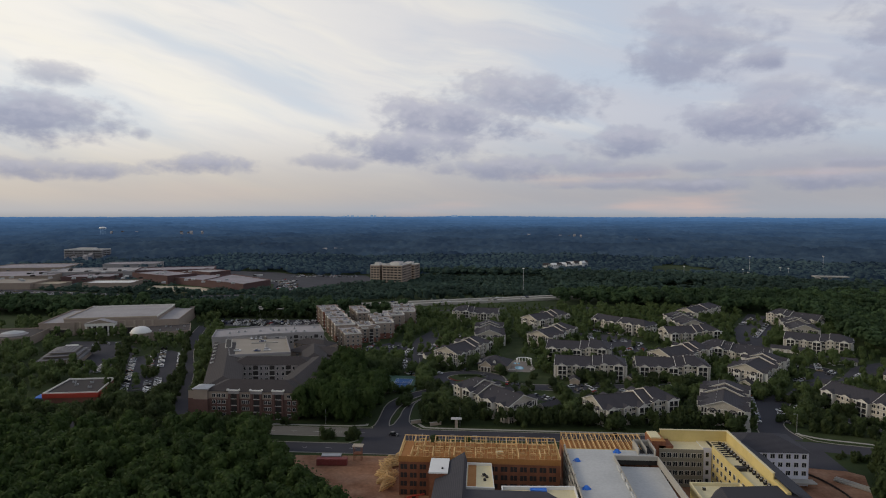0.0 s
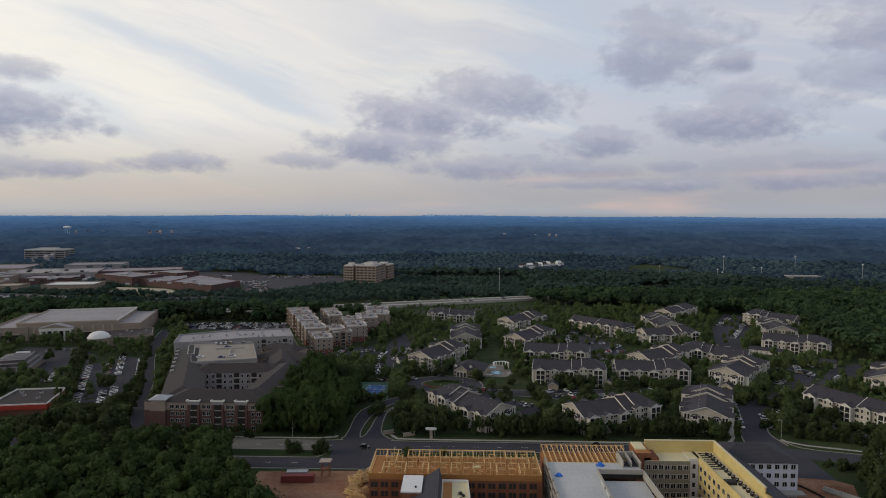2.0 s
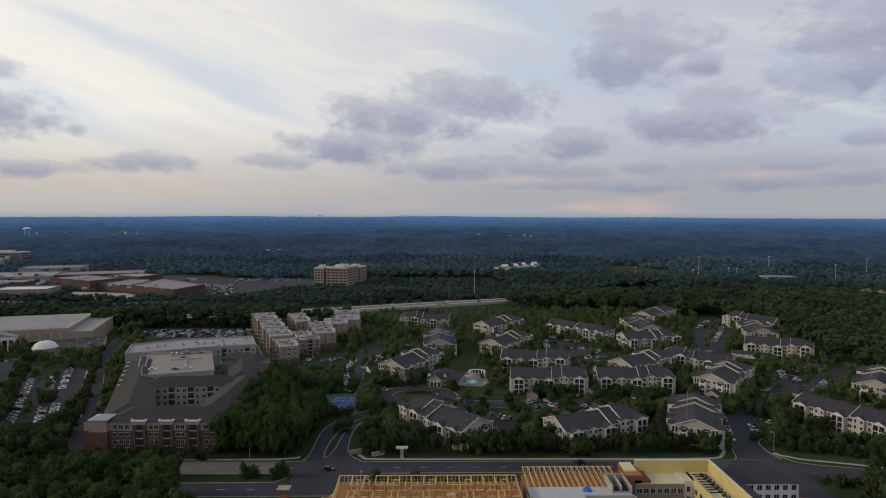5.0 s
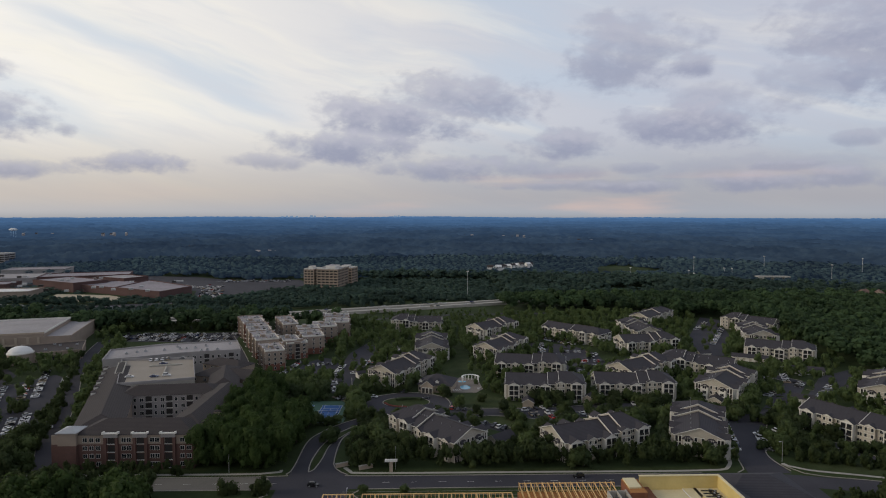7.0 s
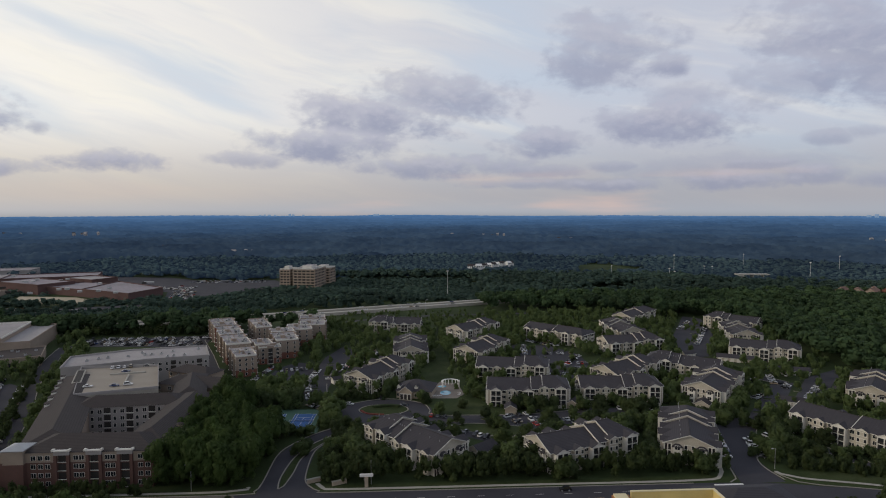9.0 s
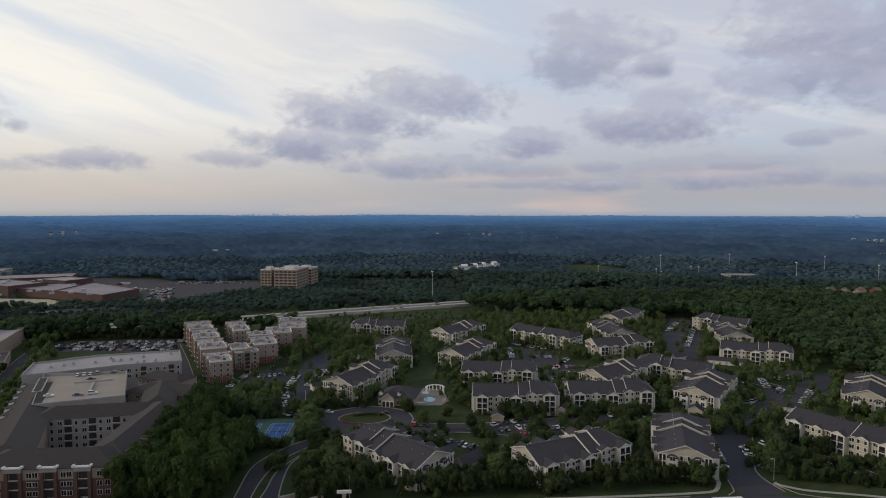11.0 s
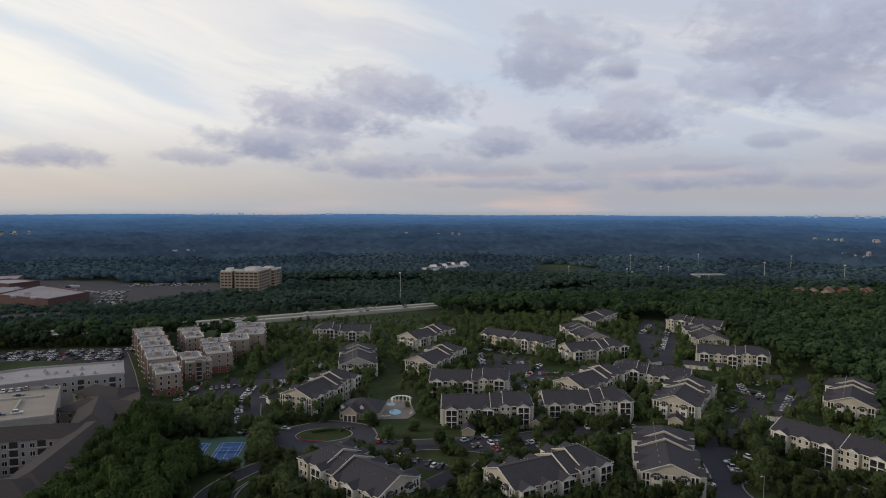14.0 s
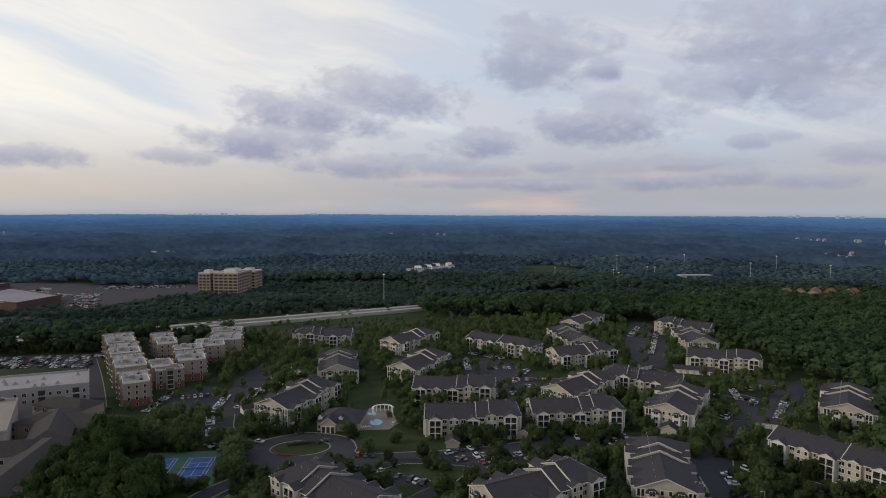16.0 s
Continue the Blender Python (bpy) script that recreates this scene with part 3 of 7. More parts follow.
def balcony_mesh(w, h):
    """A flat shade-coloured sheet for two recesses between three white posts, with a slab edge and a railing."""
    m = Mesh()
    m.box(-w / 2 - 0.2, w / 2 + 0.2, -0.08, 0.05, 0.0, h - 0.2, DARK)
    m.box(-w / 2 - 0.3, w / 2 + 0.3, -0.45, 0.0, h - 0.32, h, WHITE)
    for x in (-w / 2 - 0.12, 0, w / 2 + 0.12):
        m.box(x - 0.19, x + 0.19, -0.46, 0.02, 0, h - 0.2, WHITE)
    m.box(-w / 2 - 0.1, w / 2 + 0.1, -0.40, -0.34, 0.05, 1.05, DARK)
    m.box(-w / 2 + 0.4, -0.5, -0.11, -0.05, 0.0, h - 0.75, GLASS)
    m.box(0.5, w / 2 - 0.4, -0.11, -0.05, 0.0, h - 0.75, GLASS)
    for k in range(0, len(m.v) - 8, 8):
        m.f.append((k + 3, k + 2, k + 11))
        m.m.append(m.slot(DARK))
    return m.data("balcony")


BALC = balcony_mesh(5.2, 2.95)
BALC_S = balcony_mesh(2.6, 2.95)
FL = 2.95


def on_face(x, y, z, side):
    """Pose for a wall piece: side f front, b back, l left end, r right end."""
    return pose(x, y, z, 0, 0, {"f": 0, "b": 180, "l": -90, "r": 90}[side])


def apartment(L, W, x_steps, steps):
    """A three-storey block, long axis x: sections that step up along x under shingle roofs, a gable end at -x, a hipped end at +x."""
    H = 3 * FL + 0.3
    top = empty("apartment_block", Matrix())
    hw, over = W / 2, 0.8
    xs = [-L / 2, *x_steps, L / 2]
    wall, roofs, trims = Mesh(), Mesh(), Mesh()
    slope = 0.40
    drop = over * slope

    def lift(x):
        return steps[sum(1 for q in x_steps if x > q)]

    for i, dz in enumerate(steps):
        a, b = xs[i], xs[i + 1]
        zb = H + dz
        zr = zb + hw * slope
        first, last = i == 0, i == len(steps) - 1
        wall.box(a, b, -hw, hw, 0, zb, SIDING)
        wall.face([(a, -hw, zb), (a, hw, zb), (a, 0, zr - 0.05)], SIDING)
        a2 = a - (0.7 if first else 0.12)
        b2, rb = (b + over, b - hw * 0.72) if last else (b, b)
        for q in (-1, 1):
            ye = q * (hw + over)
            up = [(a2, ye, zb - drop), (b2, ye, zb - drop), (rb, 0, zr), (a2, 0, zr)]
            lo = [(x, y, z - 0.26) for x, y, z in up]
            roofs.face(up, SHINGLE).face(lo[::-1], WHITE)
            trims.box(a2, b2, min(ye, ye + 0.1 * q), max(ye, ye + 0.1 * q), zb - drop - 0.26, zb - drop + 0.02, WHITE)
            trims.beam((a2 - 0.06, 0, zr - 0.02), (a2 - 0.06, ye, zb - drop - 0.02), 0.20, WHITE, 0.26)
        if last:
            roofs.face([(b2, -hw - over, zb - drop), (b2, hw + over, zb - drop), (rb, 0, zr)], SHINGLE)
            trims.box(b2, b2 + 0.1, -hw - over, hw + over, zb - drop - 0.26, zb - drop + 0.02, WHITE)
        trims.beam((a2, 0, zr + 0.03), (rb, 0, zr + 0.03), 0.35, SHINGLE_B, 0.12)
        for k in range(4):
            px = a + (b - a) * (k + 0.5) / 4
            trims.cylinder(px, hw * 0.35, zr - hw * 0.35 * slope - 0.2, zr - hw * 0.35 * slope + 0.7, 0.12, METAL, 6)
    put("wall", wall, top)
    put("roof", roofs, top)
    put("trim", trims, top, label="white painted eaves and rakes")
    # gabled bays and balcony stacks on the long sides
    n = max(4, round(L / 9.0))
    for s, side in ((-1, "f"), (1, "b")):
        for k in range(n):
            x = -L / 2 + (k + 0.5) * L / n
            dz = lift(x)
            porch = (k % 2 == 0) if s < 0 else (k % 2 == 1)
            out = s * (hw + (2.3 if porch else 1.5))
            wide = 3.1 if porch else 2.5
            zt = H + dz - 0.15
            bay = Mesh()
            bay.box(x - wide, x + wide, min(out, s * (hw - 1)), max(out, s * (hw - 1)), 0, zt, WHITE if porch else SIDING)
            bay.gable(x - wide, x + wide, min(out, s * (hw - 5)), max(out, s * (hw - 5)), zt, zt + (1.55 if porch else 1.2), SHINGLE, WHITE, over=0.4, axis="y", thick=0.2, trim=WHITE)
            b = put("bay", bay, top, label="projecting white bay with a small gable" if porch else "projecting cream bay with a small gable")
            for lvl in range(3):
                if porch:
                    put("balcony", BALC, b, on_face(x, out, lvl * FL + 0.1 + dz, side))
                else:
                    put("window", WIN_P, b, on_face(x, out, lvl * FL + 1.0 + dz, side))
            if k < n - 1:
                xm = x + L / n / 2
                for lvl in range(3):
                    put("window", WIN, top, on_face(xm, s * hw, lvl * FL + 1.0 + lift(xm), side))
    # ends: two bays with small hipped caps, windows between
    for sx, side in ((-1, "l"), (1, "r")):
        x = sx * L / 2
        dz = lift(x)
        zc = H + dz - 1.5
        for y in (-W * 0.24, W * 0.24):
            bay = Mesh()
            xo = x + sx * 1.3
            bay.box(min(x - sx, xo), max(x - sx, xo), y - 1.9, y + 1.9, 0, zc, WHITE)
            e = [(xo + sx * 0.4, y - 2.3, zc), (xo + sx * 0.4, y + 2.3, zc), (x, y + 2.3, zc), (x, y - 2.3, zc)]
            r = [(x, y - 0.9, zc + 1.2), (x, y + 0.9, zc + 1.2)]
            bay.face([e[0], e[1], r[1], r[0]], SHINGLE).face([e[1], e[2], r[1]], SHINGLE).face([e[3], e[0], r[0]], SHINGLE).face(e[::-1], WHITE)
            b = put("bay", bay, top, label="white bay with a small dark cap roof")
            for lvl in range(3):
                put("window", WIN, b, on_face(xo, y, lvl * FL + 0.8 + dz, side))
        for lvl in range(3):
            put("window", WIN_P, top, on_face(x, 0, lvl * FL + 1.0 + dz, side))
        for y in (-W * 0.43, W * 0.43):
            for lvl in range(3):
                put("balcony", BALC_S, top, on_face(x, y, lvl * FL + 0.1 + dz, side))
    return top


# (x, y, turn, kind): kind 0 the usual block, 1 the longer one
BLOCKS = [
    (2.9, 316.6, 132, 0), (75, 309.6, 20, 0), (126.7, 317.8, 67, 0), (208, 315.5, -63, 1), (265, 379.4, 47, 0), (177, 393.3, 48, 0),
    (-17.5, 431, 57, 0), (2.4, 499, 90, 0), (-10, 593, 174, 0), (56.3, 569, 42, 0), (54.5, 494.4, 53, 0), (67.7, 438, -15, 0),
    (67.6, 389.6, -9, 0), (120, 390.4, -8, 0), (138.5, 428.6, 34, 0), (124.6, 547, -48, 1), (170, 506, 7, 0), (182, 559, 95, 0),
    (220.3, 629, 45, 1), (180, 437, 146, 0), (296, 588, 135, 0), (275, 540, 76, 0), (259, 477, -32, 0),
]
kinds = {}
for x, y, a, k in BLOCKS:
    L, W = (44, 20) if k == 0 else (56, 18)
    if k not in kinds:
        kinds[k] = apartment(L, W, (L * 0.04, L * 0.18), (0.0, 0.9, 1.8)) if k == 0 else apartment(L, W, (0.0,), (0.0, 0.7))
        ob = kinds[k]
        tagged(ob, "three-storey cream apartment block with dark shingle roofs and white balconies", "apartment block", "apartment blocks of the complex")
        ob.matrix_basis = pose(x, y, 0, 0, 0, a)
    else:
        copy_thing(kinds[k], pose(x, y, 0, 0, 0, a))
    take(rect(x, y, a, L + 3, W + 3), 2.2)

# ---- pieces for larger buildings ----
OSB = mat("brown_sheathing", (0.21, 0.080, 0.045), 0.9, 0.24, 0.3, 1.5, tint=(0.23, 0.10, 0.055))
PLY = mat("plywood_deck", (0.45, 0.205, 0.060), 0.85, 0.28, 0.25, 1.6, tint=(0.27, 0.125, 0.045))
LUMBER = mat("fresh_lumber", (0.62, 0.42, 0.19), 0.8, 0.14, 0.4, 3.0, rnd=0.15)
YELLOW = mat("yellow_sheathing", (0.58, 0.45, 0.17), 0.8, 0.10, 0.2, 1.5, tint=(0.62, 0.50, 0.22))
CREAMDECK = mat("cream_roof_deck", (0.66, 0.58, 0.36), 0.8, 0.12, 0.15, 1.5)
OLIVE = mat("olive_siding", (0.24, 0.22, 0.17), 0.85, 0.10, 0.2, 1.5)
WRAP = mat("white_house_wrap", (0.62, 0.62, 0.68), 0.6, 0.10, 0.25, 1.0)
ROOFDARK = rows_mat("new_dark_shingle", (0.050, 0.048, 0.055), (0.036, 0.034, 0.04), 0.25, share=0.3)
SLAB = mat("garage_slab", (0.54, 0.545, 0.53), 0.85, 0.20, 0.08, 1.0, tint=(0.43, 0.43, 0.41))
TARP = mat("blue_tarpaulin", (0.03, 0.16, 0.60), 0.5, 0.15, 0.6, 4.0)
REDMETAL = mat("red_paint", (0.40, 0.055, 0.035), 0.5, 0.12, 0.4, 3.0)
RUST = mat("rust_red_container", (0.20, 0.05, 0.045), 0.6, 0.15, 0.4, 3.0)
WATER = mat("pool_water", (0.06, 0.33, 0.48), 0.1, 0.06, 0.4, 2.0, spec=0.6)
COURTBLUE = mat("court_blue", (0.055, 0.14, 0.34), 0.8, 0.06, 0.2, 2.0)
COURTGREEN = mat("court_green", (0.075, 0.145, 0.10), 0.8, 0.08, 0.2, 2.0)
STONE = mat("tan_stone", (0.38, 0.32, 0.25), 0.85, 0.15, 0.4, 2.5)
DOMEWHITE = mat("white_dome", (0.72, 0.71, 0.68), 0.6, 0.05, 0.3, 2.0)
PAVE = mat("paving", (0.23, 0.20, 0.17), 0.85, 0.14, 0.2, 1.5)
WIN_A = window_mesh(1.7, 1.7)
WIN_B = window_mesh(1.1, 1.7, mullions=0)
# A flat dark sheet stands for the shade in the balcony recess.
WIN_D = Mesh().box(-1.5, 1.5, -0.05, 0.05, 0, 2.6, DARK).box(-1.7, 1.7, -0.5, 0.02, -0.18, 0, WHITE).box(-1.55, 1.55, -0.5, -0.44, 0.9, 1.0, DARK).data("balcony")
# The unglazed opening is a dark sheet on the wall, its shade painted.
HOLE = Mesh().box(-1.25, 1.25, -0.03, 0.05, 0, 1.9, DARK).box(-0.09, 0.09, -0.06, 0.0, -0.05, 1.95, OSB).data("window_opening")
WIN_N = Mesh().box(-0.95, 0.95, -0.05, 0.03, -0.1, 1.8, WHITE).box(-0.8, -0.06, -0.08, 0, 0, 1.7, GLASS).box(0.06, 0.8, -0.08, 0, 0, 1.7, GLASS).data("window")
AC = Mesh().box(-0.9, 0.9, -0.6, 0.6, 0, 1.1, METAL).cylinder(0, 0, 1.1, 1.25, 0.45, DARK, 10).data("air_conditioner")
ACD = Mesh().box(-0.45, 0.45, -0.45, 0.45, 0, 0.9, DARK).cylinder(0, 0, 0.9, 1.0, 0.35, METAL, 8).data("air_conditioner")


def along(parent, p0, p1, meshes, n, levels, fh, z0, name="window", m0=0.0, m1=0.0, skip=()):
    """Pieces in rows on the wall from p0 to p1, which looks to the right of that way."""
    d = math.dist(p0, p1)
    ang = math.degrees(math.atan2(p1[1] - p0[1], p1[0] - p0[0]))
    for k in range(n):
        if k in skip:
            continue
        s = (m0 + (d - m0 - m1) * (k + 0.5) / n) / d
        x, y = p0[0] + (p1[0] - p0[0]) * s, p0[1] + (p1[1] - p0[1]) * s
        for lv in range(levels):
            me = meshes[k % len(meshes)]
            put("balcony" if me in (WIN_D, BALC) else name, me, parent, pose(x, y, z0 + lv * fh, 0, 0, ang))


def wing(parent, p0, p1, w, eave, ridge, wallm, roofm, hip=True, wname="wall", rname="roof", over=0.8):
    """A bar along the line p0 to p1 with its own roof."""
    L = math.dist(p0, p1)
    at = pose((p0[0] + p1[0]) / 2, (p0[1] + p1[1]) / 2, 0, 0, 0, math.degrees(math.atan2(p1[1] - p0[1], p1[0] - p0[0])))
    put(wname, Mesh().box(-L / 2, L / 2, -w / 2, w / 2, 0, eave, wallm), parent, at)
    r = Mesh()
    if hip:
        r.hip(-L / 2, L / 2, -w / 2, w / 2, eave, ridge, roofm, over)
    else:
        r.gable(-L / 2, L / 2, -w / 2, w / 2, eave, ridge, roofm, wallm, over=over, trim=WHITE)
    put(rname, r, parent, at)
    c, s = math.cos(math.atan2(p1[1] - p0[1], p1[0] - p0[0])), math.sin(math.atan2(p1[1] - p0[1], p1[0] - p0[0]))
    take([(p0[0] - s * w / 2, p0[1] + c * w / 2), (p1[0] - s * w / 2, p1[1] + c * w / 2), (p1[0] + s * w / 2, p1[1] - c * w / 2), (p0[0] + s * w / 2, p0[1] - c * w / 2)], 3.5)


def flat(parent, poly, h, wallm, roofm, parapet=0.9, cop=WHITE, name="wall", base=0.0):
    """A flat-roofed body with a parapet."""
    put(name, Mesh().prism(poly, base, h, wallm, roofm), parent)
    m = Mesh()
    n = len(poly)
    cx, cy = sum(p[0] for p in poly) / n, sum(p[1] for p in poly) / n
    for k, z in ((0.35, h - 0.1), (0.35, h + parapet), (-0.35, h + parapet), (-0.35, h - 0.1)):
        for x, y in poly:
            d = math.hypot(x - cx, y - cy)
            m.v.append((x + (x - cx) / d * k, y + (y - cy) / d * k, z))
    for r in range(3):
        for i in range(n):
            j = (i + 1) % n
            m.f.append((r * n + i, r * n + j, r * n + n + j, r * n + n + i))
            m.m.append(m.slot(cop))
    put("parapet", m, parent)
    take(poly, 3.5)


# ---- brick apartment building round a courtyard, with its parking deck ----
UBRICK = rows_mat("brown_brick", (0.125, 0.066, 0.055), (0.10, 0.066, 0.058), 0.20, share=0.18)
ub = empty("courtyard_apartment_building", Matrix(), "brown-roofed brick apartment building with a courtyard and rooftop parking", "apartment building")
wing(ub, (-148, 300.5), (-99, 300.5), 19, 14.6, 18.6, UBRICK, SHINGLE_B, wname="front_wall", rname="front_roof")
wing(ub, (-143, 300), (-183, 404), 19, 14.4, 17.6, STUCCO, SHINGLE_B, wname="side_wall", rname="side_roof")
wing(ub, (-158, 352.5), (-110, 357.5), 15, 14.4, 18.0, GREYSTUCCO, SHINGLE_B, wname="court_wall", rname="court_roof")
wing(ub, (-106, 298), (-105, 366), 18, 14.4, 18.2, UBRICK, SHINGLE_B, wname="side_wall", rname="side_roof")
wing(ub, (-134, 398), (-92, 386), 17, 13.2, 16.6, STUCCO, SHINGLE_B, wname="back_wall", rname="back_roof")
wing(ub, (-138, 425), (-112, 412), 14, 13.0, 16.0, STUCCO, SHINGLE_B, wname="back_wall", rname="back_roof")
wing(ub, (-110, 362), (-122, 404), 15, 13.8, 17.4, STUCCO, SHINGLE_B, wname="back_wall", rname="back_roof")
flat(ub, [(-201, 415), (-184, 421), (-158, 434), (-125, 442), (-136, 471), (-182, 460), (-210, 443)], 15.7, GREYSTUCCO, MEMBRANE, 1.0, GREYSTUCCO, name="rear_wing")
flat(ub, [(-164, 358.5), (-128, 370), (-146, 416), (-188, 413)], 16.2, CONCRETE, DECK, 1.3, GREYSTUCCO, name="parking_deck")
put("deck_ramp", Mesh().box(-2.2, 2.2, -14, 14, 16.3, 17.5, CONCRETE).box(-1.6, 1.6, -13, 13, 16.4, 17.55, DARK), ub, pose(-178.5, 392, 0, 0, 0, 22))
put("deck_median", Mesh().box(-9, 9, -0.7, 0.7, 16.2, 17.0, CONCRETE), ub, pose(-156, 400, 0, 0, 0, 14))
put("deck_median", Mesh().box(-0.35, 0.35, -9, 9, 16.2, 17.1, CONCRETE), ub, pose(-151.5, 388, 0, 0, 0, 18))
put("brick_base", Mesh().box(-157.6, -98.9, 290.85, 291.1, 0, 10.6, UBRICK), ub)
put("cream_storey", Mesh().box(-157.4, -99, 290.8, 291.1, 10.6, 14.5, STUCCO), ub)
put("corner_tower", Mesh().box(-154, -146.5, 289.2, 297, 0, 10.5, UBRICK).box(-154, -146.5, 289.2, 297, 10.5, 15.6, STUCCO).box(-154.4, -146.1, 288.8, 297.4, 15.6, 16.1, GREYSTUCCO).hip(-154, -146.5, 289, 297, 16.1, 17.6, METAL), ub, label="brick corner tower with a pale cap")
for bx in (-132.8, -120.8, -109.2):
    b = put("bay", Mesh().box(bx - 2.9, bx + 2.9, 289.9, 291, 13.6, 15.2, GREYSTUCCO).box(bx - 3.3, bx + 3.3, 289.5, 290.9, 15.2, 15.55, WHITE).box(bx - 3.4, bx - 2.6, 289.4, 290.9, 15.2, 16.0, WHITE).box(bx + 2.6, bx + 3.4, 289.4, 290.9, 15.2, 16.0, WHITE).box(bx - 2.9, bx - 1.8, 289.9, 291, 0, 13.6, UBRICK).box(bx + 1.8, bx + 2.9, 289.9, 291, 0, 13.6, UBRICK), ub, label="balcony bay under a white cornice")
    for lv in range(4):
        put("balcony", WIN_D, b, pose(bx, 290.75, 0.6 + lv * 3.4))
for x0, x1 in ((-145, -137), (-128.8, -124.6), (-117, -113), (-105, -99.5)):
    along(ub, (x0, 290.78), (x1, 290.78), [WIN_A], 2 if x1 - x0 < 7 else 3, 4, 3.4, 1.3)
along(ub, (-154, 345.4), (-111, 349.9), [WIN_D, WIN_B, WIN_A], 13, 4, 3.4, 1.1)
along(ub, (-96.9, 300), (-96, 364), [WIN_A, WIN_D], 12, 4, 3.4, 1.1)
along(ub, (-191.9, 400.6), (-151.9, 296.6), [WIN_A, WIN_D], 18, 4, 3.4, 1.1)
along(ub, (-94.5, 377.5), (-88, 376), [WIN_A], 1, 1, 3.4, 9.0)
along(ub, (-138, 389.6), (-94.4, 377.2), [WIN_A], 7, 4, 3.2, 0.9)
along(ub, (-142, 418.7), (-115, 405.2), [WIN_A], 5, 4, 3.2, 0.9)
along(ub, (-158, 433.9), (-125, 441.9), [WIN_B, WIN_A, WIN_B, WIN_D], 9, 2, 3.4, 8.6)
along(ub, (-125, 442), (-136, 471), [WIN_A], 7, 4, 3.5, 1.3)
for px, py in ((-150, 441), (-147, 443), (-141, 445), (-162, 447), (-166, 446), (-175, 443), (-186, 440), (-195, 433), (-190, 437), (-157, 449), (-138, 462), (-170, 452), (-152, 455)):
    put("air_conditioner", AC, ub, pose(px, py, 15.7, 0, 0, 18))
for k in range(5):
    s = k / 4
    put("dormer", Mesh().box(-1.8, 1.8, -1.5, 1.5, 14.0, 16.0, STUCCO).hip(-1.9, 1.9, -1.6, 1.6, 16.0, 16.8, SHINGLE_B, 0.2), ub, pose(-97.4, 302 + 60 * s, 0, 0, 0, 90))
for k in range(6):
    s = k / 5
    put("dormer", Mesh().box(-1.3, 1.3, -0.9, 1.2, 14.2, 16.0, WHITE).box(-1.5, 1.5, -1.1, 1.3, 16.0, 16.3, SHINGLE_B), ub, pose(-170.5 - 19.5 * s, 348 + 50 * s, 0, 0, 0, 111))
put("courtyard", Mesh().prism([(-138, 310), (-115, 310), (-115, 351), (-150, 344)], 0, 0.08, PAVE), ub)

# ---- condominium rows ----
CONDOROOF = mat("pinkish_roof_membrane", (0.36, 0.335, 0.33), 0.8, 0.22, 0.06, 0.8, tint=(0.27, 0.25, 0.245))
TANSTUCCO = mat("tan_stucco", (0.22, 0.165, 0.125), 0.85, 0.10, 0.2, 2.0)
r12 = random.Random(12)


